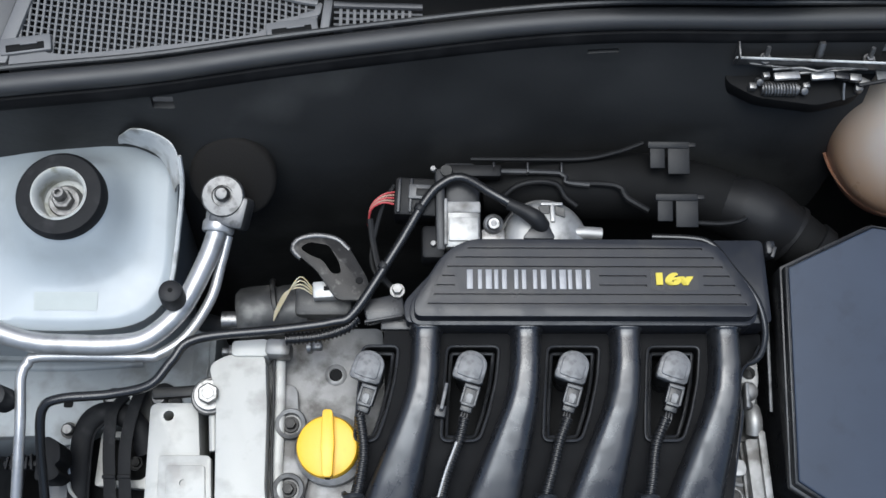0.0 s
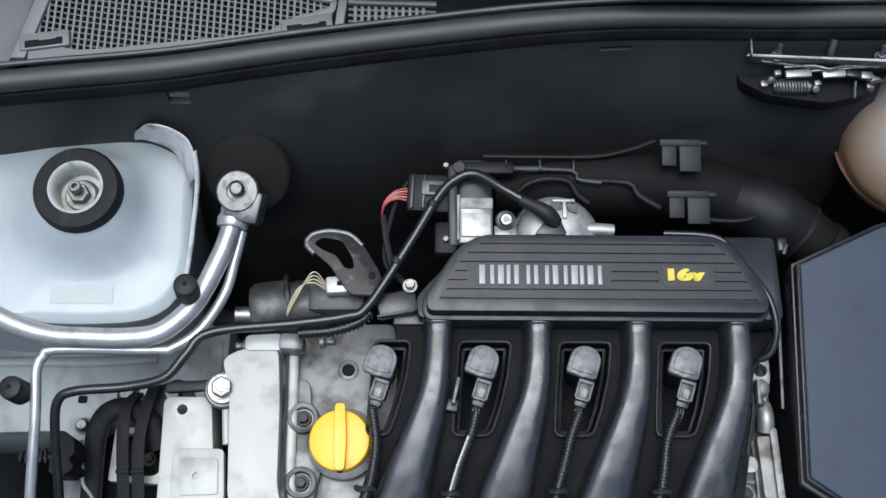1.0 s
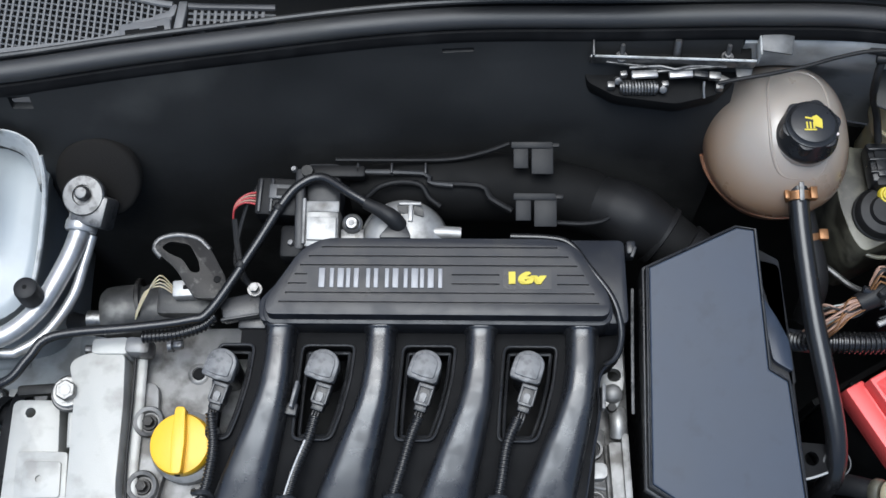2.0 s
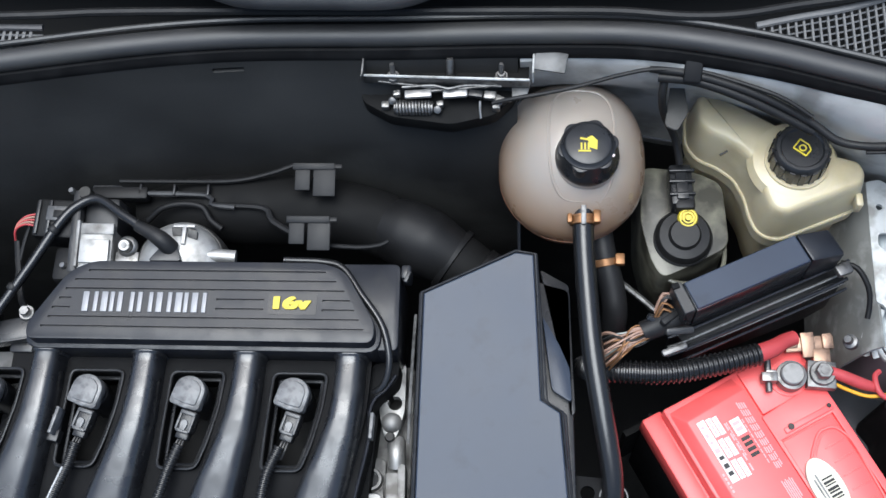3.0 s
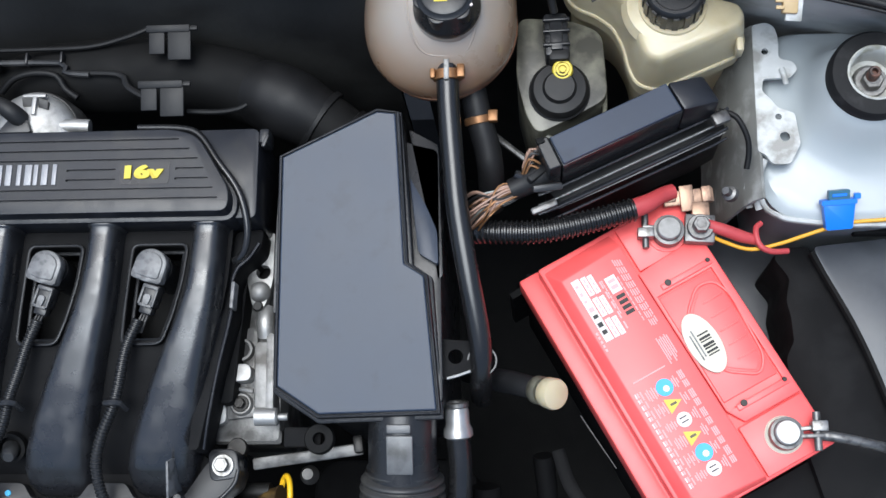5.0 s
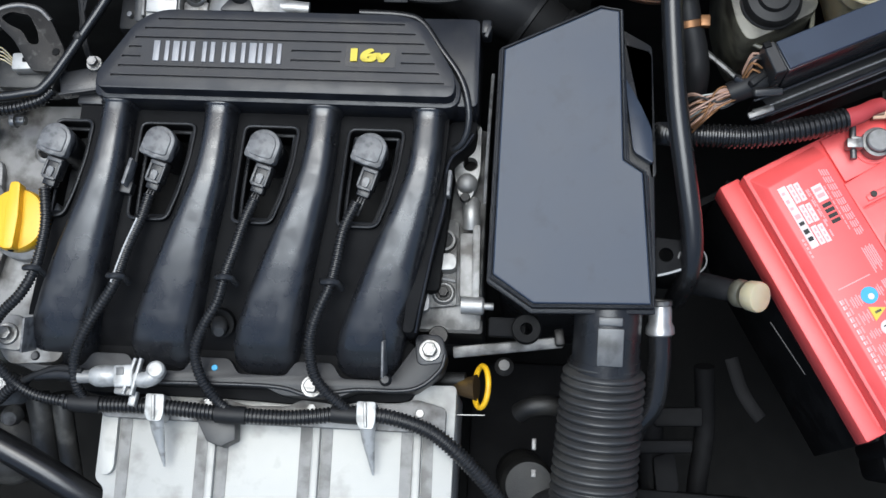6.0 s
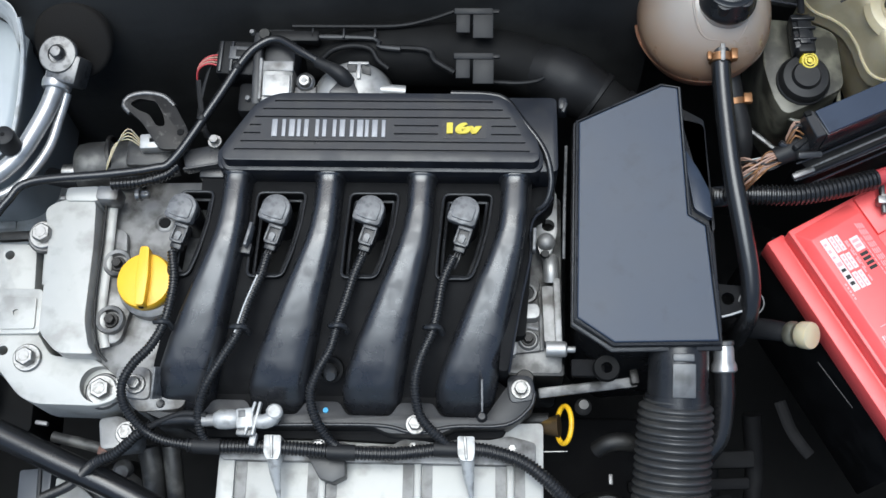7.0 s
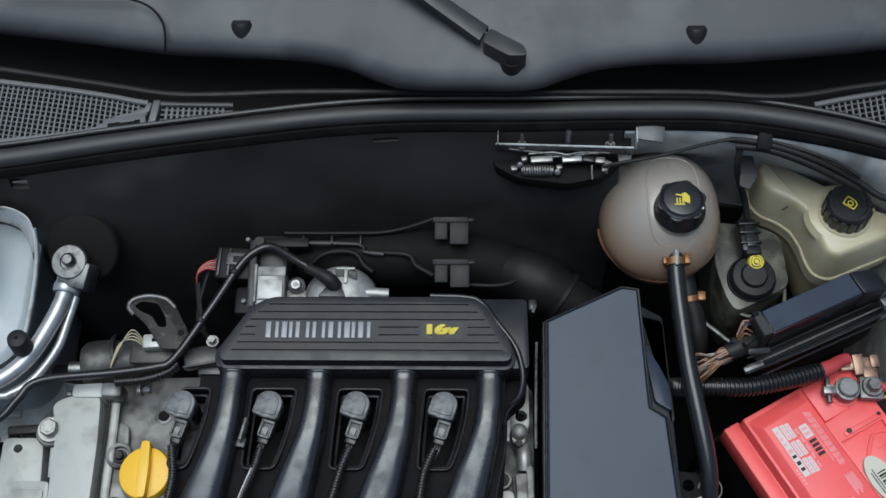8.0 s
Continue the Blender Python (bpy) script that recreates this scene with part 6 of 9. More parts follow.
def engine_mount():
    """Black mount on the rail with its white cage, two straps and brackets."""
    t = thing("engine_mount", (-0.36, -0.05, 0.60), "black rubber engine mount with a white cage and two straps", "engine mount")
    arch = part("arch", tube([(-0.402, -0.170, 0.612), (-0.4005, -0.100, 0.630), (-0.4000, -0.060, 0.638), (-0.3985, -0.030, 0.643), (-0.390, -0.013, 0.646), (-0.374, -0.008, 0.648), (-0.357, -0.013, 0.648), (-0.345, -0.026, 0.645), (-0.338, -0.045, 0.640)], 0.0105, 14, squash=0.55), MOUNTRUBBER, t)
    part("arch_rib", tube([(-0.3905, -0.120, 0.632), (-0.3900, -0.060, 0.642), (-0.3870, -0.030, 0.648), (-0.378, -0.0185, 0.650)], 0.0014, 8), MOUNTRUBBER, arch)
    part("pale_edge", ribbon([(-0.4085, -0.026, 0.6420), (-0.4080, -0.046, 0.6415), (-0.4072, -0.064, 0.6410)], 0.0042, 0.002), BODY, t, "pale mount edge")
    part("pale_edge", tube([(-0.4082, -0.0715, 0.641), (-0.4065, -0.079, 0.640), (-0.4010, -0.0855, 0.638), (-0.396, -0.093, 0.636)], 0.0018, 8), PAINTED, t)
    cage = part("cage", prism(rounded([(-0.3845, -0.0235), (-0.3180, -0.0205), (-0.3180, -0.0780), (-0.3870, -0.0735)], 0.003), 0.618, 0.632, 0.0012), PAINTED, t, "white painted steel cage")
    cut(cage, prism(rounded([(-0.3785, -0.0285), (-0.3415, -0.0285), (-0.3395, -0.0330), (-0.3390, -0.0640), (-0.3440, -0.0685), (-0.3790, -0.0690)], 0.003), 0.60, 0.65))
    part("cage_roll", tube([(-0.336, -0.0255, 0.633), (-0.326, -0.0255, 0.634), (-0.318, -0.0250, 0.634)], 0.0040, 12), PAINTED, t)
    part("cage_lip", box((-0.3345, -0.0480, 0.634), (0.006, 0.030, 0.006), 0.002), PAINTED, t)
    part("core", lathe([(0, 0.014), (0.006, 0.014), (0.0075, 0.012), (0.012, 0.006), (0.0165, 0.002), (0.0165, 0), (0, 0)], (-0.3535, -0.0520, 0.606), seg=24), GREASY, t)
    part("core_bolt", hexbolt((-0.3525, -0.0505, 0.6190), 0.0045, 0.006), EYESTEEL, t)
    for way in (((-0.361, 0.006, 0.652), (-0.3655, -0.001, 0.658), (-0.3695, -0.010, 0.661), (-0.3700, -0.026, 0.661), (-0.3695, -0.045, 0.660), (-0.3680, -0.068, 0.656), (-0.366, -0.11, 0.642), (-0.365, -0.15, 0.625)),
                ((-0.3455, 0.014, 0.652), (-0.3475, 0.003, 0.659), (-0.3500, -0.010, 0.662), (-0.3530, -0.026, 0.662), (-0.3545, -0.045, 0.661), (-0.3540, -0.068, 0.657), (-0.352, -0.11, 0.643), (-0.350, -0.15, 0.626))):
        strap = part("strap", ribbon(way, 0.0112, 0.0032), MOUNTRUBBER, t, "black rubber strap")
        x, y, z = way[5]
        part("strap_fold", box((x, y - 0.001, z + 0.0012), (0.0122, 0.0035, 0.0030), 0.0008, (12, 0, 0)), MOUNTRUBBER, strap)
    part("ear", prism(rounded([(-0.348, 0.014), (-0.327, 0.0225), (-0.315, 0.0165), (-0.3085, 0.001), (-0.326, -0.010), (-0.330, -0.024), (-0.352, -0.020)], 0.005), 0.600, 0.6425, 0.003), GREASY, t)
    for p, r, m in (((-0.330, 0.0058, 0.6425), 0.0080, DARKSTEEL), ((-0.3735, 0.0065, 0.6400), 0.0078, STEEL), ((-0.4120, -0.0240, 0.6430), 0.0056, DARKSTEEL)):
        part("washer", lathe([(0, 0), (r * 1.35, 0), (r * 1.35, 0.003), (0, 0.003)], (p[0], p[1], p[2] - 0.002), seg=26), EYESTEEL, t)
        part("bolt", lathe([(0, 0.008), (r * 0.75, 0.008), (r * 0.95, 0.0065), (r, 0.004), (r, 0), (0, 0)], p, seg=24), m, t, "dull domed bolt")
    part("clip", box((-0.3565, 0.0085, 0.648), (0.0085, 0.010, 0.008), 0.001), PAINTED, t)
    part("bracket", prism(rounded([(-0.4240, -0.028), (-0.4115, -0.030), (-0.4095, -0.064), (-0.4100, -0.100), (-0.424, -0.16), (-0.445, -0.16), (-0.430, -0.08)], 0.003), 0.59, 0.632, 0.002), SLATE, t, "dark slate bracket")
    part("plinth", prism(rounded([(-0.412, -0.012), (-0.320, -0.012), (-0.312, -0.17), (-0.41, -0.17)], 0.008), 0.52, 0.610, 0.004), PITCH, t)
    g = thing("cable_grommet", (-0.41, -0.06, 0.66), "black cable guide with a toothed tie beside the pipe", "clip")
    part("guide", prism(rounded([(-0.4230, -0.0420), (-0.4130, -0.0390), (-0.4030, -0.0460), (-0.4010, -0.0600), (-0.4060, -0.0640), (-0.4000, -0.0720), (-0.4060, -0.0780), (-0.4220, -0.0780)], 0.004), 0.66, 0.698, 0.003), MOUNTRUBBER, g)
    b = BM()
    for k in range(6):
        box((-0.446 + 0.0042 * k, -0.0635 + 0.001 * (k % 2), 0.700), (0.0022, 0.011 + 0.003 * (k % 2), 0.006), 0.0006, (0, 0, 8 * (k % 3) - 8), bm=b)
    box((-0.435, -0.0635, 0.697), (0.030, 0.005, 0.005), 0.001, bm=b)
    part("teeth", b, MOUNTRUBBER, g)


def front_left():
    solo("radiator_hose", tube([(-0.42, -0.138, 0.70), (-0.304, -0.1885, 0.70), (-0.247, -0.2125, 0.70), (-0.192, -0.2350, 0.697), (-0.13, -0.266, 0.684), (-0.085, -0.300, 0.655), (-0.06, -0.36, 0.60)], 0.0125, 20), HOSE, "long black hose in front of the engine", "hose")
    t = thing("auxiliary_pump", (-0.22, -0.24, 0.55), "dark metal accessory drive below the hose", "engine part")
    part("housing", lathe([(0, 0), (0.030, 0), (0.034, 0.008), (0.034, 0.04), (0.026, 0.05), (0.012, 0.055), (0, 0.055)], (-0.212, -0.222, 0.585), (25, 0, 0), 36), DARKALLOY, t)
    part("housing_boss", lathe([(0, 0.012), (0.006, 0.012), (0.009, 0.008), (0.010, 0), (0, 0)], (-0.206, -0.208, 0.632), (20, 10, 0), 20), DIRTY, t)
    part("pale_plate", prism(rounded([(-0.268, -0.218), (-0.240, -0.229), (-0.226, -0.241), (-0.235, -0.30), (-0.266, -0.30)], 0.003), 0.60, 0.640, 0.002), PAINTED, t)
    part("side_box", prism(rounded([(-0.313, -0.209), (-0.281, -0.206), (-0.279, -0.28), (-0.309, -0.28)], 0.003), 0.56, 0.620, 0.003), SLATE, t)
    part("box_edge", tube([(-0.2925, -0.207, 0.621), (-0.2905, -0.235, 0.621), (-0.289, -0.28, 0.62)], 0.0022, 8), DUSTY, t)
    for way, r in ((((-0.177, -0.190, 0.655), (-0.172, -0.215, 0.645), (-0.170, -0.26, 0.62)), 0.011), (((-0.155, -0.188, 0.655), (-0.152, -0.215, 0.645), (-0.148, -0.26, 0.62)), 0.009)):
        part("casting_pipe", tube(way, r, 16), DARKALLOY, t)
    part("lever", tube([(-0.262, -0.1865, 0.680), (-0.235, -0.1920, 0.682), (-0.212, -0.1975, 0.683)], 0.0052, 12, squash=0.7), DARKALLOY, t)
    part("lever_end", box((-0.2095, -0.1985, 0.6865), (0.009, 0.012, 0.006), 0.001, (0, 0, -12)), RUST, t)
    part("bracket_tab", box((-0.2700, -0.1760, 0.690), (0.012, 0.004, 0.006), 0.001, (0, 0, -6)), DIRTY, t)


ac_pipes()
breather_hose()
lifting_eye()
camshaft_sensor()
throttle_body()
air_duct()
engine_mount()
front_left()

# ---- between engine and battery: air box, bellows, dipstick, gearbox ----
def air_box():
    t = thing("air_filter_box", (0.285, 0.0, 0.55), "slate black air filter box with a faceted lid", "air filter box")
    o = [(0.2228, 0.0850), (0.2995, 0.1205), (0.3172, 0.1180), (0.3240, 0.0010), (0.3392, -0.0085), (0.3490, -0.1135), (0.2548, -0.1165), (0.2205, -0.0940)]
    z = lambda y: 0.15 * y
    part("lid_edge", prism(o, 0.770, 0.7925, 0.0015, 2, top=[z(y) for x, y in o]), BLACK, t)
    top = offset(o, 0.0030)
    part("lid", prism(top, 0.765, 0.7955, 0.0012, 2, top=[z(y) for x, y in top]), LID, t, "lid with dusty blotches, sky sheen put into its slate colour", angle=15)
    rim = inset(o, -0.0028)
    part("lid_rim", prism(rim, 0.764, 0.7845, 0.0016, 2, top=[z(y) for x, y in rim]), BLACK, t)
    part("edge_bead", tube([(x, y, 0.7935 + z(y)) for x, y in offset(o, 0.0013)], 0.0012, 8, closed=True, smooth_path=False), BLACK, t)
    body = [(0.228, 0.080), (0.30, 0.112), (0.345, 0.10), (0.350, -0.105), (0.258, -0.112), (0.227, -0.09)]
    part("body", prism(rounded(body, 0.006), 0.56, 0.772, 0.003, top=[0.0] * 30), BLACK, t)
    pocket = prism(rounded([(0.322, 0.075), (0.336, 0.05), (0.3445, 0.03), (0.346, 0.002), (0.330, 0.012)], 0.004), 0.765, 0.7785, 0.002)
    part("pocket", pocket, LID, t)
    part("side_wall", prism(rounded([(0.320, 0.118), (0.344, 0.104), (0.349, -0.005), (0.345, -0.008), (0.339, 0.03)], 0.003), 0.72, 0.772, 0.002), BLACK, t)
    n = part("neck", tube([(0.316, -0.095, 0.745), (0.3158, -0.12, 0.742), (0.315, -0.158, 0.728)], 0.0268, 28), BLACK, t)
    # Grey stands for the sky's shine on the glossy black tab.
    part("neck_flat", box((0.3165, -0.1425, 0.7625), (0.0205, 0.030, 0.004), 0.0012, (19, 0, 0)), CASTGREY, n, "flat tab on the neck, sky reflection put into its grey")
    part("neck_flat", box((0.3160, -0.1235, 0.7690), (0.0190, 0.007, 0.004), 0.0015, (12, 0, 0)), CASTGREY, n)
    holder = part("hose_holder", prism(rounded([(0.346, -0.053), (0.372, -0.055), (0.375, -0.061), (0.370, -0.067), (0.370, -0.074), (0.372, -0.079), (0.356, -0.083), (0.346, -0.086)], 0.0025), 0.754, 0.762, 0.001), WEB, t)
    cut(holder, lathe([(0, 0), (0.0058, 0), (0.0058, 0.04), (0, 0.04)], (0.3585, -0.067, 0.74), seg=24))
    part("holder_ring", lathe([(0.0104, 0), (0.0116, 0), (0.0116, 0.009), (0.0104, 0.009), (0.0104, 0)], (0.3790, -0.069, 0.753), (8, 0, 0), 32), BLACK, holder)
    part("holder_tip", tube([(0.352, -0.0840, 0.7622), (0.360, -0.082, 0.7625), (0.370, -0.0785, 0.7625)], 0.0010, 8), PALEPLUG, holder, "pale holder edge")
    part("side_strip", tube([(0.2165, 0.077, 0.770), (0.2155, 0.050, 0.768), (0.2145, 0.010, 0.764), (0.2140, -0.030, 0.758)], 0.0014, 8), GREY, t, "thin pale strip")
    part("tab", box((0.236, -0.126, 0.735), (0.030, 0.016, 0.008), 0.002), WEB, t)
    part("eye", lathe([(0.005, 0), (0.011, 0), (0.012, 0.002), (0.012, 0.006), (0.011, 0.008), (0.005, 0.008), (0.005, 0)], (0.2515, -0.1285, 0.742), seg=28), PITCH, t)


def bellows():
    t = thing("intake_bellows", (0.318, -0.22, 0.62), "black ribbed rubber intake bellows below the air box", "air duct")
    pts = [(0.3148, -0.150, 0.728), (0.3135, -0.185, 0.713), (0.3115, -0.23, 0.695), (0.309, -0.30, 0.67), (0.307, -0.36, 0.65)]
    b = BM()
    way = curve_points(pts, 0.0007)
    run, last = 0.0, way[0]
    prof = []
    for v in way:
        run += (v - last).length
        last = v
        ph = (run / 0.0070) % 1
        swell = 0.0032 * (0.5 + 0.5 * math.cos(2 * math.pi * ph)) ** 0.6
        prof.append((v, min(0.0262 + run * 0.50, 0.0305 + run * 0.020) + swell))
    rings = []
    for i, (v, r) in enumerate(prof):
        d = (prof[min(i + 1, len(prof) - 1)][0] - prof[max(i - 1, 0)][0]).normalized()
        s = d.cross(Vector((0, 0, 1))).normalized()
        u = s.cross(d)
        rings.append([b.verts.new(v + r * (math.cos(2 * math.pi * k / 36) * s + math.sin(2 * math.pi * k / 36) * u)) for k in range(36)])
    for p, q in zip(rings, rings[1:]):
        for k in range(36):
            b.faces.new((p[k], p[(k + 1) % 36], q[(k + 1) % 36], q[k]))
    part("sleeve", b, DUSTY, t)
    part("clamp_band", lathe([(0.0266, 0), (0.0282, 0.001), (0.0282, 0.006), (0.0266, 0.007)], (0.3150, -0.146, 0.731), seg=36, axis=(0, -0.93, -0.37)), BLACK, t)


def dipstick():
    t = thing("dipstick", (0.21, -0.165, 0.62), "yellow oil dipstick ring in a dark tube", "dipstick")
    way = [(0.2165 + 0.006 * math.sin(a), -0.1705 + 0.0172 * math.cos(a), 0.702 + 0.010 * math.sin(a)) for a in [2 * math.pi * i / 32 for i in range(32)]]
    part("ring", tube(way, 0.0024, 10, closed=True, smooth_path=False), YELLOW, t)
    part("shank", lathe([(0, 0), (0.006, 0), (0.0095, 0.014), (0.011, 0.018), (0, 0.018)], (0.195, -0.171, 0.694), (0, 75, 0), 20), SHANK, t, "stained tapered shank")
    part("tube", tube([(0.203, -0.165, 0.695), (0.18, -0.166, 0.69), (0.165, -0.17, 0.66), (0.16, -0.18, 0.60)], 0.007, 12), GREASY, t)


def gearbox_area():
    t = thing("gearbox", (0.27, -0.2, 0.40), "greasy gearbox castings below the air box, bay shade painted in", "gearbox")
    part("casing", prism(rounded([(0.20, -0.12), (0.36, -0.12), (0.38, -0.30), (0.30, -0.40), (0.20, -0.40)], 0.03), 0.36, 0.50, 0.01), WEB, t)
    part("knob", lathe([(0, 0.01), (0.0045, 0.01), (0.006, 0.006), (0.008, 0), (0, 0)], (0.2345, -0.152, 0.695), seg=18), DARKALLOY, t)
    part("bar", box((0.237, -0.1390, 0.717), (0.090, 0.0095, 0.005), 0.0015, (12, 0, 8)), GRIME, t, "worn pale steel bar")
    part("bar_end", box((0.2785, -0.1300, 0.722), (0.008, 0.014, 0.010), 0.002, (0, 0, 8)), EYESTEEL, t)
    part("elbow", tube([(0.248, -0.188, 0.675), (0.258, -0.183, 0.683), (0.272, -0.181, 0.683), (0.290, -0.182, 0.675)], 0.0085, 14), GREASY, t)
    drum = part("drum", lathe([(0, 0.0), (0.022, 0.0), (0.0235, 0.004), (0.0235, 0.060), (0.0225, 0.066), (0.0235, 0.070), (0.0235, 0.098), (0.020, 0.104), (0, 0.104)], (0.252, -0.232, 0.550), (8, 4, 0), 32), GREASY, t, "dark dusty drum")
    part("drum_clip", box((0.262, -0.212, 0.6585), (0.004, 0.010, 0.004), 0.001), DARKSTEEL, drum)
    part("drum_clip", box((0.2625, -0.236, 0.6535), (0.005, 0.007, 0.004), 0.001), DARKSTEEL, drum)
    part("hose_stub", tube([(0.262, -0.265, 0.640), (0.280, -0.258, 0.655), (0.297, -0.252, 0.665)], 0.011, 16), RUBBER, t)
    part("rod", tube([(0.192, -0.1935, 0.690), (0.206, -0.1930, 0.690), (0.220, -0.1925, 0.690)], 0.0007, 6), STEEL, t, "thin bright rod")
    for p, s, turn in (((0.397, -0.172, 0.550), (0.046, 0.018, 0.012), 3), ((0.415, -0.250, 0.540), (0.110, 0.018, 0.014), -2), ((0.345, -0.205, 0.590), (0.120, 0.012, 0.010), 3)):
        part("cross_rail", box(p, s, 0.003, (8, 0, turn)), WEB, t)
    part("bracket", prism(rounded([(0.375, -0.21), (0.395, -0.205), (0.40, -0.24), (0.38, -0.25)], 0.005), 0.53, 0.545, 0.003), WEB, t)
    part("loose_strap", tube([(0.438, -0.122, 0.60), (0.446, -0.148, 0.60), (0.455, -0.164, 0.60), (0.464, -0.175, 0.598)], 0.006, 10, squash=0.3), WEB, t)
    # Two filler hoses, added to break up the dark depth.
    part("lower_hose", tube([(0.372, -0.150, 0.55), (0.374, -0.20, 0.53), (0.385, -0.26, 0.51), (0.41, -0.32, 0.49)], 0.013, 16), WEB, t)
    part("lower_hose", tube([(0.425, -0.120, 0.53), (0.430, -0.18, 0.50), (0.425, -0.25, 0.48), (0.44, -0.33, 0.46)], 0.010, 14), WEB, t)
    part("pale_ticks", tube([(0.456, -0.102, 0.680), (0.469, -0.122, 0.680), (0.484, -0.145, 0.680)], 0.0006, 6), DUSTY, t)


def heater_hose():
    t = thing("coolant_hose", (0.365, 0.02, 0.70), "thick black coolant hose from the expansion tank", "hose")
    part("hose", tube([(0.3545, 0.154, 0.814), (0.355, 0.128, 0.809), (0.3575, 0.09, 0.803), (0.362, 0.040, 0.796), (0.370, -0.010, 0.786), (0.377, -0.05, 0.772), (0.3785, -0.074, 0.758), (0.377, -0.084, 0.74), (0.375, -0.088, 0.69)], 0.0088, 18), HOSE, t)
    part("clamp", lathe([(0.009, 0), (0.0102, 0.0005), (0.0102, 0.008), (0.009, 0.0085)], (0.3546, 0.1505, 0.8130), seg=28, axis=(0.03, -1, -0.2)), BRONZE, t, "brass spring clip")
    b = box((0.3655, 0.1465, 0.8185), (0.006, 0.011, 0.007), 0.001)
    box((0.3435, 0.1455, 0.8175), (0.004, 0.008, 0.005), 0.001, bm=b)
    part("clamp_ear", b, BRONZE, t)
    part("clamp_tab", box((0.3546, 0.1465, 0.8235), (0.0042, 0.016, 0.0018), 0.0005, (12, 0, 0)), DARKSTEEL, t, "steel clip tongue")
    for y in (0.1430, 0.1490):
        part("clamp_wire", lathe([(0.0100, 0), (0.0112, 0.0004), (0.0112, 0.0016), (0.0100, 0.002)], (0.3546, y + 0.001, 0.8123), seg=28, axis=(0.03, -1, -0.2)), BRONZE, t)
    t = thing("coolant_return_hose", (0.38, 0.1, 0.70), "black coolant hose with spring clip below the tank", "hose")
    part("hose", tube([(0.370, 0.165, 0.765), (0.375, 0.137, 0.758), (0.382, 0.112, 0.748), (0.385, 0.092, 0.735), (0.384, 0.075, 0.70)], 0.011, 16), RUBBER, t)
    part("clamp", lathe([(0.0112, 0), (0.0122, 0.0005), (0.0122, 0.006), (0.0112, 0.0065)], (0.3755, 0.134, 0.757), seg=28, axis=(0.2, -1, -0.35)), BRONZE, t, "brass spring clip")
    part("clamp_ear", box((0.388, 0.131, 0.764), (0.008, 0.010, 0.006), 0.001), BRONZE, t)
    t = thing("water_hose", (0.352, -0.15, 0.60), "black water hose with a bright ferrule", "hose")
    part("ferrule", lathe([(0, 0), (0.0085, 0), (0.0095, 0.004), (0.0095, 0.014), (0.0115, 0.018), (0.0118, 0.023), (0.010, 0.0245), (0, 0.0245)], (0.3575, -0.102, 0.735), seg=26, axis=(0.05, -1, -0.35)), BARE, t)
    part("clip", lathe([(0.0088, 0), (0.0100, 0.001), (0.0100, 0.004), (0.0088, 0.005)], (0.3572, -0.098, 0.736), seg=24, axis=(0.05, -1, -0.3)), DARKSTEEL, t)
    part("hose", tube([(0.3580, -0.122, 0.728), (0.3595, -0.148, 0.716), (0.356, -0.178, 0.70), (0.342, -0.20, 0.685), (0.335, -0.24, 0.66)], 0.0098, 16), HOSE, t)


def transmission_vent():
    t = thing("threaded_plug", (0.42, -0.088, 0.70), "pale ivory plastic plug on a dark pipe", "plug")
    ax = (0.62, -0.28, 0.73)
    part("collar", lathe([(0, 0), (0.0105, 0), (0.0115, 0.002), (0.0115, 0.007), (0.0105, 0.009), (0, 0.009)], (0.420, -0.0865, 0.722), seg=28, axis=ax), MILKY, t)
    part("cap", lathe([(0, 0), (0.0110, 0), (0.0122, 0.002), (0.0126, 0.010), (0.0118, 0.0125), (0.009, 0.0135), (0, 0.0135)], (0.428, -0.090, 0.7305), seg=32, axis=ax), IVORY, t)
    part("pipe", tube([(0.423, -0.0875, 0.725), (0.403, -0.080, 0.712), (0.38, -0.072, 0.69), (0.36, -0.06, 0.64)], 0.009, 14, radii=(0.009, 0.010, 0.008, 0.008)), MOUNTRUBBER, t)


air_box()
bellows()
dipstick()
gearbox_area()
heater_hose()
transmission_vent()


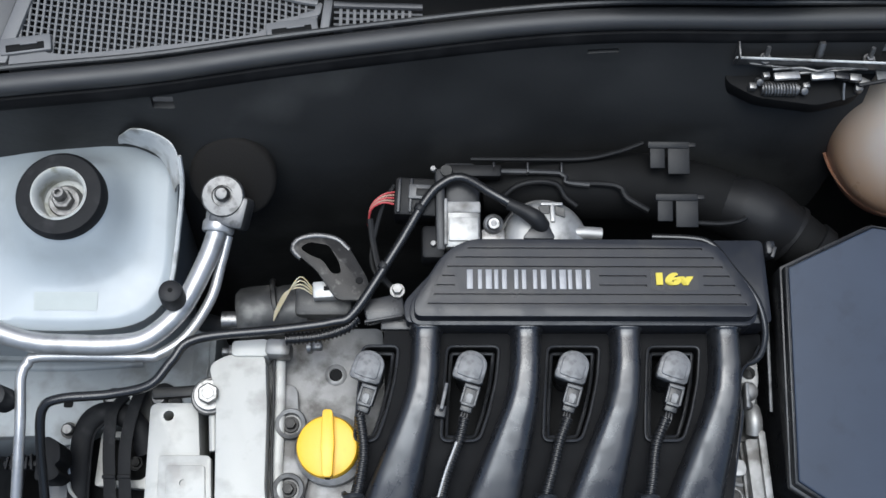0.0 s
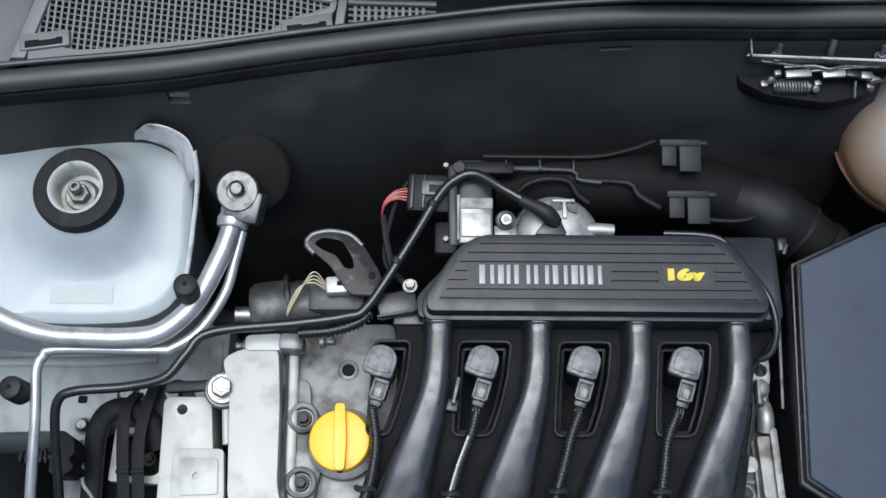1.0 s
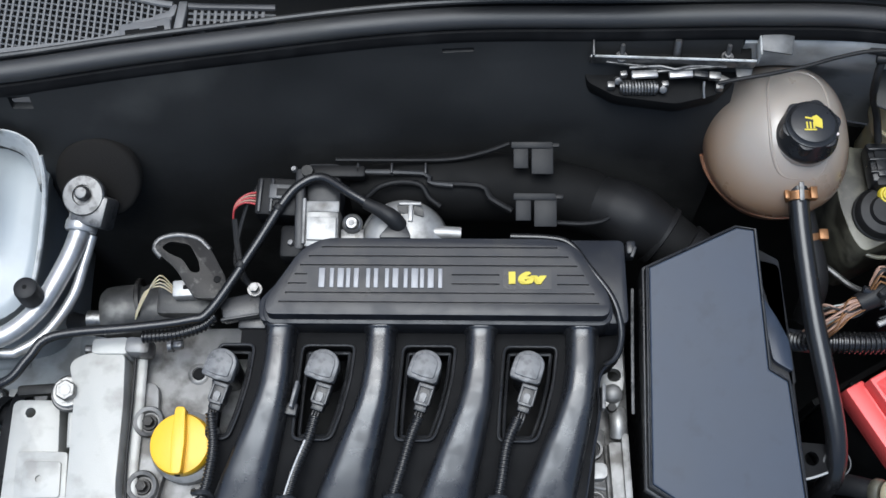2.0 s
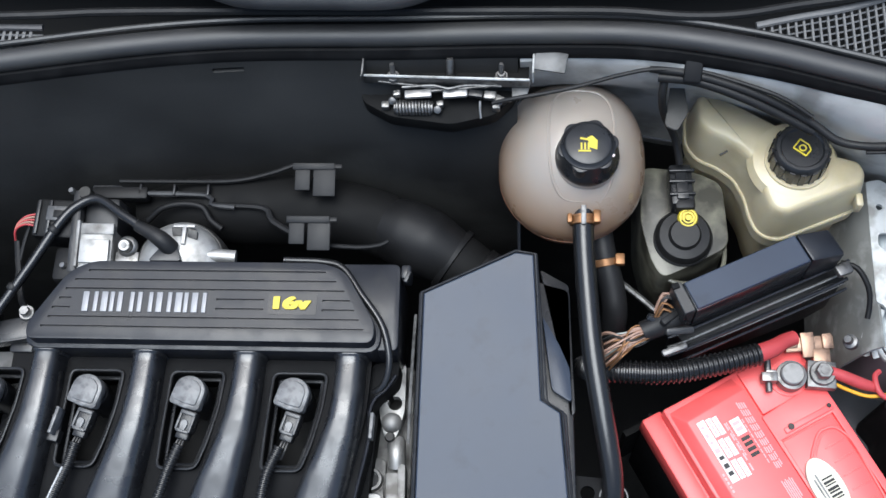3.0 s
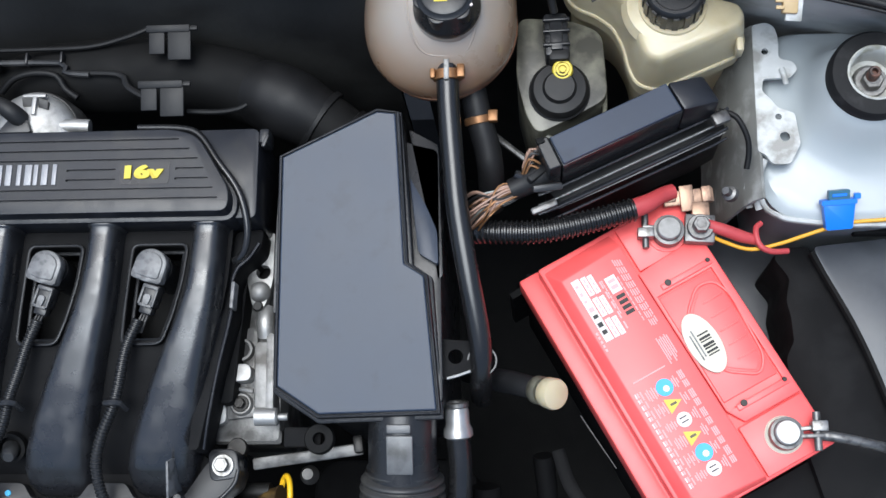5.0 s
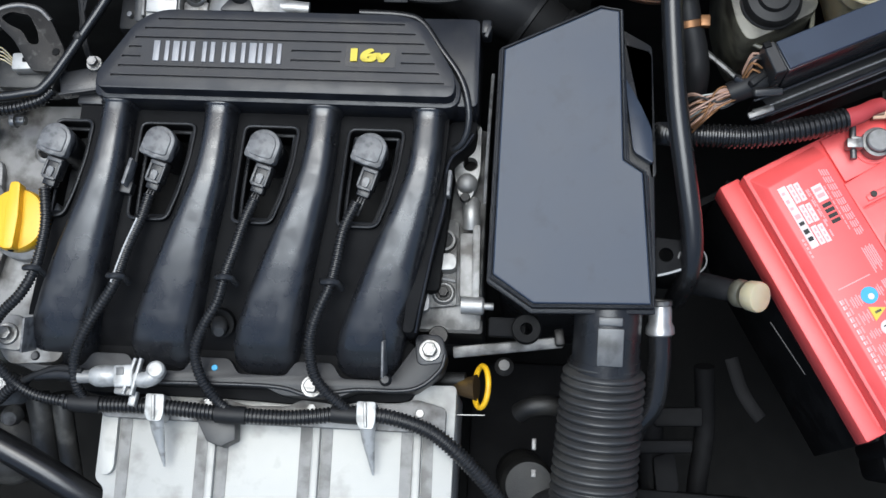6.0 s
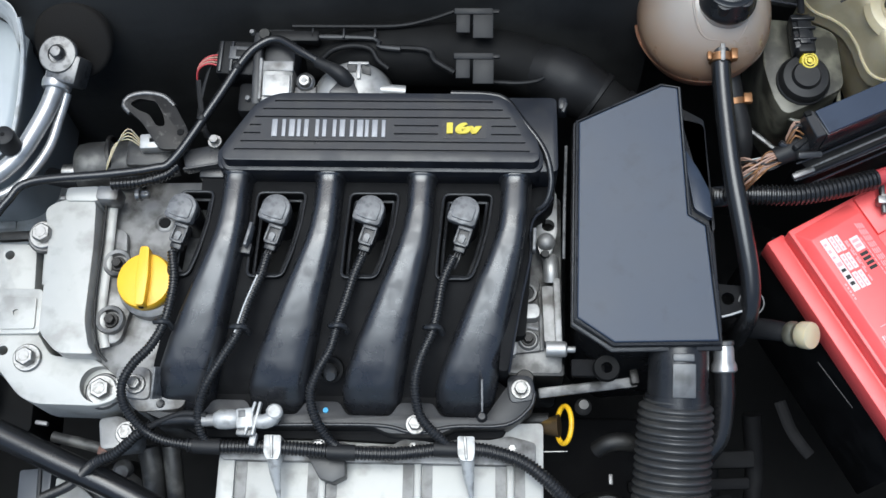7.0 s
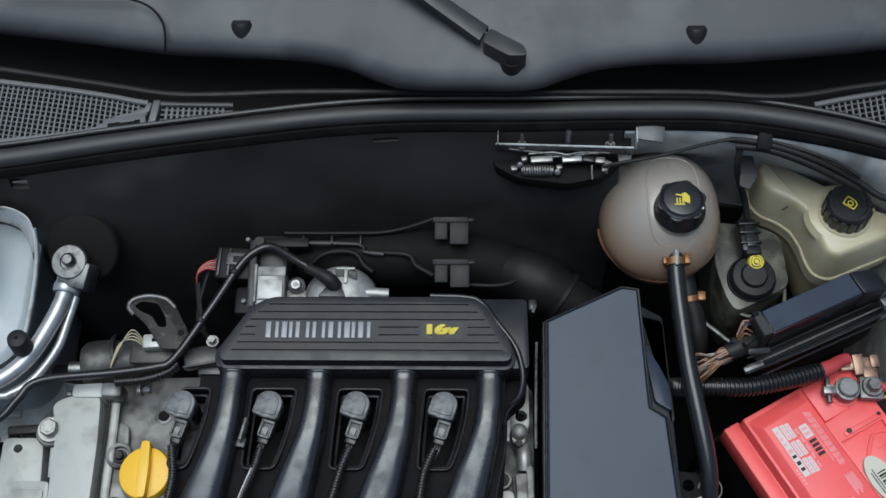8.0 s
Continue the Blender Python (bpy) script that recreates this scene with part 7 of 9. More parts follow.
# ---- beside the bulkhead: latch, expansion tank, reservoirs, control unit ----
def bonnet_hinge():
    put = shifted(-0.0028, 0.001, 0.0085)
    t = thing("bonnet_latch", (0.247, 0.242, 0.828), "pale steel latch bracket with spring and levers", "latch")
    # Tray and back are near-black: the bracket's inner shade is put into colour.
    tray = box((0.246, 0.249, 0.866), (0.132, 0.024, 0.0022), 0.0005, (-4, 0, -2))
    put("tray", tray, PITCH, t)
    put("front_lip", box((0.2445, 0.2365, 0.8715), (0.136, 0.0014, 0.011), 0.0004, (0, 0, -2)), DARKSTEEL, t)
    put("lip_edge", tube([(0.1775, 0.2388, 0.8772), (0.2445, 0.2365, 0.8772), (0.3125, 0.2342, 0.8772)], 0.0011, 6), PRIMER, t)
    for x, h, m in ((0.1795, 0.014, DARKSTEEL), (0.3155, 0.016, PRIMER)):
        put("cheek", box((x, 0.2485, 0.874 + h / 2 - 0.004), (0.0016, 0.026, h), 0.0006, (0, 0, -2)), m, t)
    put("ear", box((0.3288, 0.2465, 0.8845), (0.026, 0.017, 0.0024), 0.0008, (8, 0, -10)), CASTGREY, t)
    put("gusset", prism([(0.2978, 0.2390), (0.3138, 0.2400), (0.3108, 0.2280), (0.2988, 0.2240)], 0.862, 0.8645, 0.0008), CASTGREY, t)
    put("back", box((0.246, 0.2615, 0.878), (0.134, 0.002, 0.018), 0.0005, (0, 0, -2)), PITCH, t)
    put("post", lathe([(0, 0.022), (0.0026, 0.022), (0.0031, 0.020), (0.0033, 0), (0, 0)], (0.249, 0.240, 0.864), seg=14, axis=(0, 0.45, 0.9)), DARKSTEEL, t, "upright guide post")
    for x in (0.203, 0.290):
        put("stud", hexbolt((x, 0.2405, 0.872), 0.0036, 0.005), DARKSTEEL, t)
        put("stud_tip", lathe([(0, 0.010), (0.0018, 0.010), (0.0021, 0.008), (0.0021, 0), (0, 0)], (x, 0.241, 0.876), seg=12, axis=(0, 0.3, 0.95)), DARKSTEEL, t)
    put("bar", box((0.223, 0.2350, 0.8665), (0.066, 0.0020, 0.0030), 0.0006, (0, 4, -5)), DARKSTEEL, t)
    put("bar", box((0.268, 0.2335, 0.8665), (0.070, 0.0020, 0.0030), 0.0006, (0, -3, 4)), DARKSTEEL, t)
    put("wedge", prism([(0.284, 0.2320), (0.2985, 0.2240), (0.284, 0.2235)], 0.859, 0.862, 0.0006), DARKSTEEL, t)
    put("nut", box((0.2858, 0.2230, 0.8535), (0.0065, 0.006, 0.007), 0.001), STEEL, t)
    put("nut", box((0.1958, 0.2240, 0.8535), (0.0065, 0.006, 0.007), 0.001), STEEL, t)
    for x0, x1, y, z, w in ((0.2118, 0.2338, 0.2295, 0.863, 0.007), (0.2428, 0.2628, 0.2298, 0.8635, 0.0075)):
        put("lever", box(((x0 + x1) / 2, y, z), (x1 - x0, w, 0.004), 0.0012, (0, 0, 4)), BARE, t, "bright lever")
    put("lever", box((0.2693, 0.2292, 0.8635), (0.012, 0.006, 0.004), 0.001, (0, 0, -8)), BLACK, t)
    put("catch", box((0.2808, 0.2285, 0.862), (0.010, 0.007, 0.005), 0.001, (0, 0, -6)), STEEL, t)
    put("finger", tube([(0.210, 0.2335, 0.867), (0.236, 0.2345, 0.868), (0.247, 0.2310, 0.869), (0.262, 0.2345, 0.868), (0.290, 0.2345, 0.867)], 0.0013, 8), DARKSTEEL, t)
    n = 11
    coil = [(0.2048 + 0.0285 * i / (n * 14), 0.2222 + 0.0054 * math.cos(2 * math.pi * i / 14), 0.8535 + 0.0054 * math.sin(2 * math.pi * i / 14)) for i in range(n * 14 + 1)]
    put("spring", tube(coil, 0.0012, 6, smooth_path=False), DARKSTEEL, t, "coiled tension spring")
    put("spring_core", tube([(0.203, 0.2222, 0.8535), (0.218, 0.2222, 0.8535), (0.2345, 0.2222, 0.8535)], 0.0049, 12), DARKSTEEL, t)
    put("spring_cage", box((0.2270, 0.2155, 0.8490), (0.014, 0.003, 0.002), 0.0005), DARKSTEEL, t)
    for x, y in ((0.2015, 0.2295), (0.2880, 0.2290), (0.2385, 0.2215)):
        put("pivot", lathe([(0, 0.007), (0.003, 0.006), (0.0036, 0.004), (0.0036, 0), (0, 0)], (x, y, 0.853), seg=16, axis=(0, -0.6, 0.8)), DARKSTEEL, t)
    for x, y, z in ((0.2405, 0.2240, 0.8560), (0.2055, 0.2300, 0.8620)):
        put("stop_block", box((x, y, z), (0.006, 0.005, 0.006), 0.001, (0, 0, 8)), STEEL, t)
    put("pin", tube([(0.2728, 0.2260, 0.858), (0.2728, 0.2200, 0.854), (0.2735, 0.2145, 0.850)], 0.0012, 6), STEEL, t)
    put("pocket", prism(rounded([(0.172, 0.256), (0.176, 0.230), (0.20, 0.216), (0.25, 0.209), (0.285, 0.218), (0.308, 0.242), (0.31, 0.264), (0.174, 0.268)], 0.006), 0.835, 0.850, 0.003), PITCH, t)


def expansion_tank():
    t = thing("expansion_tank", (0.3505, 0.208, 0.72), "brownish translucent coolant expansion tank with black cap", "coolant tank")
    b = BM()
    c = Vector((0.3465, 0.2105, 0.787))
    rings = []
    for i in range(1, 32):
        a = math.pi * i / 32
        ring = []
        for k in range(56):
            f = 2 * math.pi * k / 56
            x, y, z = math.sin(a) * math.cos(f), math.sin(a) * math.sin(f), math.cos(a)
            e = 0.86 if z > 0 else 0.95
            x, y = (math.copysign(abs(v) ** e, v) for v in (x, y))
            narrow = 1 - 0.10 * max(0, z) ** 1.5
            ring.append(b.verts.new(c + Vector((0.0625 * x * narrow, 0.070 * y * narrow, 0.066 * z))))
        rings.append(ring)
    for p, q in zip(rings, rings[1:]):
        for k in range(56):
            b.faces.new((p[k], p[(k + 1) % 56], q[(k + 1) % 56], q[k]))
    b.faces.new(rings[0])
    b.faces.new(rings[-1][::-1])
    part("shell", b, TANK, t)
    seam = []
    for i in range(48):
        f = 2 * math.pi * i / 48
        seam.append((c.x + 0.0630 * math.cos(f), c.y + 0.0705 * math.sin(f), c.z - 0.022 - 0.012 * math.sin(f)))
    part("weld_seam", tube([(c.x + (x - c.x) * 0.97, c.y + (y - c.y) * 0.97, z) for x, y, z in seam], 0.0016, 6, closed=True, smooth_path=False), TANK, t)

    def shell_z(x, y):
        u, v = (abs(x - c.x) / 0.0585) ** (1 / 0.86), (abs(y - c.y) / 0.0655) ** (1 / 0.86)
        return c.z + 0.066 * math.sqrt(max(0.02, 1 - u * u - v * v))

    bead = [(0.3525 + 0.0265 * math.copysign(abs(math.cos(f)) ** 0.55, math.cos(f)), 0.204 + 0.047 * math.copysign(abs(math.sin(f)) ** 0.7, math.sin(f))) for f in [2 * math.pi * i / 64 for i in range(64)]]
    part("moulded_bead", tube([(x, y, shell_z(x, y) - 0.0010) for x, y in bead], 0.0015, 8, closed=True, smooth_path=False), TANK, t)
    part("top_panel", lathe([(0.027, 0), (0.0265, 0.006), (0.024, 0.0085), (0, 0.009)], (0.3555, 0.190, 0.8390), (4, 0, 0), 44), TANK, t)
    ax = (0.0, 0.03, 1.0)
    cc = Vector((0.3565, 0.1885, 0.8405))
    part("filler_neck", lathe([(0, -0.012), (0.0255, -0.012), (0.0235, 0.004), (0, 0.004)], cc, seg=32, axis=ax), TANK, t)
    cap = part("cap", lathe([(0, 0.0265), (0.0165, 0.0265), (0.0182, 0.0258), (0.0192, 0.0240), (0.0216, 0.0228), (0.0229, 0.0195), (0.0240, 0.012), (0.0256, 0.009), (0.0264, 0.004), (0.0255, 0.0), (0, 0.0)], cc, seg=48, axis=ax), BLACK, t, "black screw cap with yellow symbol")
    m = Matrix.Translation(cc) @ Vector(ax).to_track_quat("Z", "Y").to_matrix().to_4x4()
    lobes = [((0.0228 + 0.0020 * math.cos(6 * a)) * math.cos(a + 0.2), (0.0228 + 0.0020 * math.cos(6 * a)) * math.sin(a + 0.2)) for a in [2 * math.pi * i / 72 for i in range(72)]]
    part("grip", prism(lobes, 0.002, 0.0218, 0.0035, 4, None, m), BLACK, cap)
    sym = BM()
    up = (m.to_3x3().inverted() @ Vector((0, 1, 0))).to_2d().normalized()
    turn = math.degrees(math.atan2(up.y, up.x)) - 90
    sp = m @ pose(0, 0, 0.0266, 0, 0, turn)
    for k in range(3):
        box((-0.0055 + 0.0028 * k, -0.003, 0), (0.0014, 0.006, 0.0006), bm=sym)
    box((-0.003, -0.0072, 0), (0.010, 0.0014, 0.0006), bm=sym)
    prism([(0.001, -0.004), (0.0068, -0.006), (0.0072, 0.002), (0.003, 0.0065), (-0.001, 0.0045), (0.0, 0.001)], -0.0003, 0.0003, bm=sym)
    box((-0.0035, 0.0035, 0), (0.006, 0.0016, 0.0006), rot=(0, 0, -12), bm=sym)
    sym.transform(sp)
    part("symbol", sym, YELLOWTAG, cap, "yellow warning symbol", smooth=False)
    part("dot", lathe([(0, 0.0205), (0.0014, 0.0205), (0.0014, 0.019), (0, 0.019)], m @ Vector((-0.0195, 0.0090, 0.0025)), seg=10, axis=ax), WHITEINK, cap)
    part("spout", tube([(0.3545, 0.170, 0.806), (0.3545, 0.160, 0.8135), (0.3545, 0.150, 0.8125)], 0.0078, 16), TANK, t)


def clutch_reservoir():
    t = thing("clutch_fluid_reservoir", (0.446, 0.17, 0.66), "cloudy stained fluid reservoir with black ribbed cap", "reservoir")
    o = rounded([(0.409, 0.222), (0.454, 0.218), (0.479, 0.206), (0.482, 0.147), (0.453, 0.131), (0.424, 0.117), (0.415, 0.133), (0.407, 0.168)], 0.010)
    part("vessel", prism(o, 0.66, 0.757, 0.006, 3), MILKY, t)
    part("collar", tube([(0.414, 0.160, 0.742), (0.428, 0.124, 0.742), (0.455, 0.119, 0.742), (0.478, 0.134, 0.742), (0.480, 0.18, 0.742)], 0.002, 8), MILKY, t)
    c = Vector((0.4425, 0.153, 0.755))
    cap = part("cap", lathe([(0, 0.021), (0.012, 0.0205), (0.014, 0.017), (0.021, 0.0155), (0.023, 0.013), (0.0238, 0.004), (0.0245, 0.0), (0, 0.0)], c, seg=40, axis=(0, -0.1, 1)), RUBBER, t, "black ribbed cap")
    part("band", lathe([(0.0238, 0), (0.0252, 0.001), (0.0252, 0.004), (0.0238, 0.005)], c + Vector((0, 0, 0.002)), seg=40, axis=(0, -0.1, 1)), RUBBER, cap)
    part("button", lathe([(0, 0.006), (0.0022, 0.006), (0.0024, 0.0035), (0.0034, 0.0035), (0.0036, 0.006), (0.0050, 0.006), (0.0052, 0.0035), (0.0060, 0.0035), (0.0062, 0.0055), (0.0074, 0.0055), (0.0084, 0.004), (0.0086, 0), (0, 0)], (0.445, 0.1655, 0.773), seg=30, axis=(0, -0.25, 1)), YELLOWTAG, t, "bright yellow button")
    part("plug", box((0.4405, 0.194, 0.772), (0.020, 0.040, 0.018), 0.003, (-6, 0, 2)), BLACK, t)
    part("stay_plate", prism(rounded([(0.426, 0.257), (0.437, 0.260), (0.440, 0.231), (0.430, 0.214), (0.420, 0.219)], 0.003), 0.838, 0.8405, 0.0006, 1), DUSTY, t, "dull grey stay plate")
    part("plug_collar", box((0.4425, 0.176, 0.776), (0.017, 0.012, 0.014), 0.003, (-6, 0, 2)), RUBBER, t)
    part("plug_rib", box((0.4405, 0.194, 0.7815), (0.010, 0.030, 0.004), 0.001, (-6, 0, 2)), BLACK, t)
    for y in (0.184, 0.196, 0.206):
        part("plug_bar", box((0.4405, y, 0.783), (0.022, 0.0028, 0.004), 0.0008, (-6, 0, 2)), BLACK, t)
    part("cable", tube([(0.439, 0.212, 0.785), (0.433, 0.226, 0.805), (0.421, 0.232, 0.835), (0.4165, 0.236, 0.860), (0.4195, 0.247, 0.874), (0.430, 0.2500, 0.880), (0.441, 0.2460, 0.882)], 0.0034, 12), RUBBER, t)


def brake_reservoir():
    t = thing("brake_fluid_reservoir", (0.52, 0.21, 0.68), "aged ivory brake fluid reservoir with black cap", "reservoir")
    o = rounded([(0.452, 0.240), (0.452, 0.262), (0.456, 0.270), (0.474, 0.2655), (0.521, 0.237), (0.562, 0.211), (0.584, 0.2045), (0.5885, 0.193), (0.585, 0.1825), (0.575, 0.178), (0.520, 0.1545), (0.508, 0.159), (0.5025, 0.173), (0.500, 0.189), (0.491, 0.209), (0.476, 0.2215), (0.460, 0.2285)], 0.007)
    # Walls that flare towards the foot, with a soft edge round the deck.
    b = BM()
    rings = [[b.verts.new((x, y, z)) for x, y in offset(o, d)] for d, z in ((-0.0045, 0.748), (-0.0040, 0.762), (-0.0020, 0.785), (0.0003, 0.8000), (0.0014, 0.8052), (0.0030, 0.8082), (0.0052, 0.8095))]
    n = len(rings[0])
    for p, q in zip(rings, rings[1:]):
        for i in range(n):
            b.faces.new((p[i], p[(i + 1) % n], q[(i + 1) % n], q[i]))
    b.faces.new(rings[0][::-1])
    b.faces.new(rings[-1])
    bmesh.ops.recalc_face_normals(b, faces=b.faces)
    part("tank", b, IVORY, t)
    part("lower_tank", prism(offset(o, 0.0035), 0.68, 0.752, 0.003, 2), IVORY, t)
    part("weld_seam", tube([(x, y, 0.7640) for x, y in offset(o, -0.0042)], 0.0018, 6, closed=True, smooth_path=False), IVORY, t)
    part("cap_saddle", lathe([(0, 0.003), (0.028, 0.003), (0.034, 0.001), (0.038, -0.006), (0, -0.006)], (0.5295, 0.2035, 0.8085), seg=44), IVORY, t)
    part("lug", box((0.5845, 0.176, 0.785), (0.006, 0.012, 0.016), 0.002), IVORY, t)
    c, ax = Vector((0.5310, 0.2020, 0.8095)), Vector((0.0, 0.03, 1.0)).normalized()
    part("neck", lathe([(0, 0), (0.028, 0), (0.0265, 0.004), (0, 0.004)], c - ax * 0.001, seg=40, axis=ax), IVORY, t)
    cap = part("cap", lathe([(0, 0.0225), (0.0165, 0.0225), (0.0178, 0.0237), (0.0205, 0.0237), (0.0222, 0.0220), (0.0230, 0.018), (0.0234, 0.004), (0.0224, 0.002), (0, 0.002)], c, seg=52, axis=ax), BLACK, t, "black screw cap with yellow symbol")
    m = Matrix.Translation(c) @ ax.to_track_quat("Z", "Y").to_matrix().to_4x4()
    for k in range(16):
        a = 2 * math.pi * k / 16
        part("grip", prism([(-0.0024, -0.0010), (0.0024, -0.0010), (0.0018, 0.0011), (-0.0018, 0.0011)], 0.003, 0.0195, 0, 1, None, m @ pose(0.0230 * math.cos(a), 0.0230 * math.sin(a), 0, 0, 0, math.degrees(a) + 90)), BLACK, cap)
    up = (m.to_3x3().inverted() @ Vector((0, 1, 0))).to_2d().normalized()
    sp = m @ pose(0, 0, 0.0229, 0, 0, math.degrees(math.atan2(up.y, up.x)) - 90 - 38)
    sym = BM()
    for p, q in (((-0.006, -0.004), (0.006, -0.004)), ((0.006, -0.004), (0.006, 0.003)), ((0.006, 0.003), (0.002, 0.006)), ((0.002, 0.006), (-0.006, 0.006)), ((-0.006, 0.006), (-0.006, -0.004))):
        tube([(p[0], p[1], 0), ((p[0] + q[0]) / 2, (p[1] + q[1]) / 2, 0), (q[0], q[1], 0)], 0.0007, 5, bm=sym)
    tube([(0.0026 * math.cos(f), 0.0005 + 0.0026 * math.sin(f), 0) for f in [2 * math.pi * i / 16 for i in range(16)]], 0.0007, 5, bm=sym, closed=True, smooth_path=False)
    sym.transform(sp)
    part("symbol", sym, YELLOWTAG, cap, "yellow printed symbol")
    part("scuff", box((0.4715, 0.2085, 0.8117), (0.008, 0.002, 0.0006), 0, (0, 0, 30)), GREASY, t)


def control_unit():
    t = thing("engine_control_unit", (0.49, 0.09, 0.70), "black engine control unit in its tray with cut wiring", "control unit")
    part("case", prism([(0.4320, 0.0905), (0.4430, 0.0672), (0.5345, 0.1095), (0.5225, 0.1330)], 0.778, 0.8170, 0.0014, 2), SATIN, t, "glossy black case")
    # Thin top sheet carries the case's sky reflection as colour.
    part("case_top", prism(offset([(0.4320, 0.0905), (0.4430, 0.0672), (0.5345, 0.1095), (0.5225, 0.1330)], 0.0008), 0.8150, 0.8195, 0.0010, 2), LID, t, "top face, its sky sheen put into slate grey", angle=15)
    part("end_block", prism([(0.5230, 0.1332), (0.5352, 0.1097), (0.5635, 0.1195), (0.5515, 0.1415)], 0.776, 0.8185, 0.0030, 2, top=[0.0] * 2 + [-0.007] * 2), COVERTOP, t, "black end block")
    plate = part("connector_plate", prism([(0.4225, 0.0875), (0.4325, 0.0635), (0.4420, 0.0672), (0.4312, 0.0910)], 0.776, 0.8195, 0.0010, 1), BLACK, t)
    part("connector_clip", box((0.4262, 0.0870, 0.8198), (0.0060, 0.0048, 0.003), 0.0006, (0, 0, 22)), PITCH, plate)
    part("tray", prism(rounded([(0.428, 0.070), (0.4415, 0.0545), (0.552, 0.101), (0.574, 0.114), (0.570, 0.130), (0.55, 0.140)], 0.004), 0.70, 0.764, 0.002), DUCT, t)
    for y, z, r, m in ((0.0640, 0.7780, 0.0013, SATIN), (0.0570, 0.7740, 0.0011, STEEL), (0.0515, 0.7680, 0.0016, SATIN), (0.0450, 0.7620, 0.0012, SATIN)):
        part("tray_rail", tube([(0.424, y - 0.0060, z - 0.001), (0.440, y, z), (0.50, y + 0.0275, z + 0.001), (0.556, y + 0.0530, z + 0.002), (0.574, y + 0.0620, z + 0.003)], r, 8), m, t)
    part("tray_front", ribbon([(0.434, 0.0500, 0.766), (0.50, 0.0790, 0.767), (0.568, 0.1105, 0.769)], 0.012, 0.0015), SATIN, t)
    part("tray_end", tube([(0.566, 0.122, 0.785), (0.578, 0.116, 0.788), (0.5865, 0.102, 0.783), (0.5885, 0.090, 0.776), (0.5870, 0.079, 0.770)], 0.0024, 10), DUCT, t)
    part("catch", box((0.566, 0.114, 0.790), (0.014, 0.010, 0.006), 0.0015, (0, 10, 25)), DARKSTEEL, t)
    part("stud", lathe([(0, 0.012), (0.003, 0.012), (0.0035, 0.006), (0.006, 0.005), (0.0065, 0), (0, 0)], (0.576, 0.062, 0.758), (0, -30, 0), 16), DARKSTEEL, t)
    part("boot", tube([(0.4330, 0.0745, 0.7900), (0.4240, 0.0690, 0.7900), (0.4140, 0.0640, 0.7880), (0.4020, 0.0590, 0.7860)], 0.0100, 16, ridge=0.0010, pitch=0.0065, radii=(0.0098, 0.0108, 0.0092, 0.0086)), RUBBER, t, "crumpled black rubber boot")
    part("tape", box((0.4285, 0.0465, 0.782), (0.022, 0.006, 0.005), 0.002, (0, 0, 22)), DARKSTEEL, t)
    rng = random.Random(4)
    for material, label, count in ((PALEWIRE, "bare pinkish wires", 22), (BRONZE, "orange-brown wires", 9), (LABELPALE, "white wires", 3), (RUBBER, "black wires", 10)):
        for i in range(count):
            o1 = Vector((rng.uniform(-0.003, 0.003), rng.uniform(-0.007, 0.007), rng.uniform(-0.004, 0.006)))
            o2 = Vector((rng.uniform(-0.006, 0.006), rng.uniform(-0.012, 0.010), rng.uniform(-0.006, 0.009)))
            way = [Vector((0.412, 0.060, 0.786)) + o1 * 0.6, Vector((0.396, 0.054, 0.787)) + o1, Vector((0.381, 0.050, 0.780)) + o2, Vector((0.370, 0.047, 0.762)) + o2 * 1.3]
            part("wire", tube(way, rng.uniform(0.0007, 0.0011), 5), material, t, label)
    for i in range(7):
        o1 = Vector((rng.uniform(-0.004, 0.004), rng.uniform(-0.008, 0.008), rng.uniform(-0.003, 0.005)))
        part("stub_wire", tube([Vector((0.428, 0.078, 0.800)) + o1, Vector((0.419, 0.080, 0.804)) + o1 * 0.8, Vector((0.413, 0.070, 0.794)) + o1 * 0.6], 0.0011, 5), (PALEWIRE, BRONZE, DUSTY)[i % 3], t)
    for k, (x, y, sx, turn) in enumerate(((0.424, 0.068, 0.020, 40), (0.431, 0.058, 0.024, 10), (0.414, 0.067, 0.018, -20))):
        part("tape_fold", box((x, y, 0.799 - 0.003 * k), (sx, 0.006, 0.007), 0.002, (25 * k, 12, turn)), (RUBBER, DUSTY, SATIN)[k], t)


# ---- battery corner ----
BA, BU, BV = Vector((0.4225, 0.0075)), Vector((0.873, 0.487)), Vector((0.487, -0.873))
BW, BL = 0.128, 0.2295


def bat(s, v, z):
    """A place on the battery: share of its width, share of its length, height."""
    p = BA + BU * (BW * s) + BV * (BL * v)
    return (p.x, p.y, z)


def slab(s0, s1, v0, v1, z0, z1, bevel=0.0, seg=2):
    o = [bat(s, v, 0)[:2] for s, v in ((s0, v0), (s1, v0), (s1, v1), (s0, v1))]
    return prism(o, z0, z1, bevel, seg)


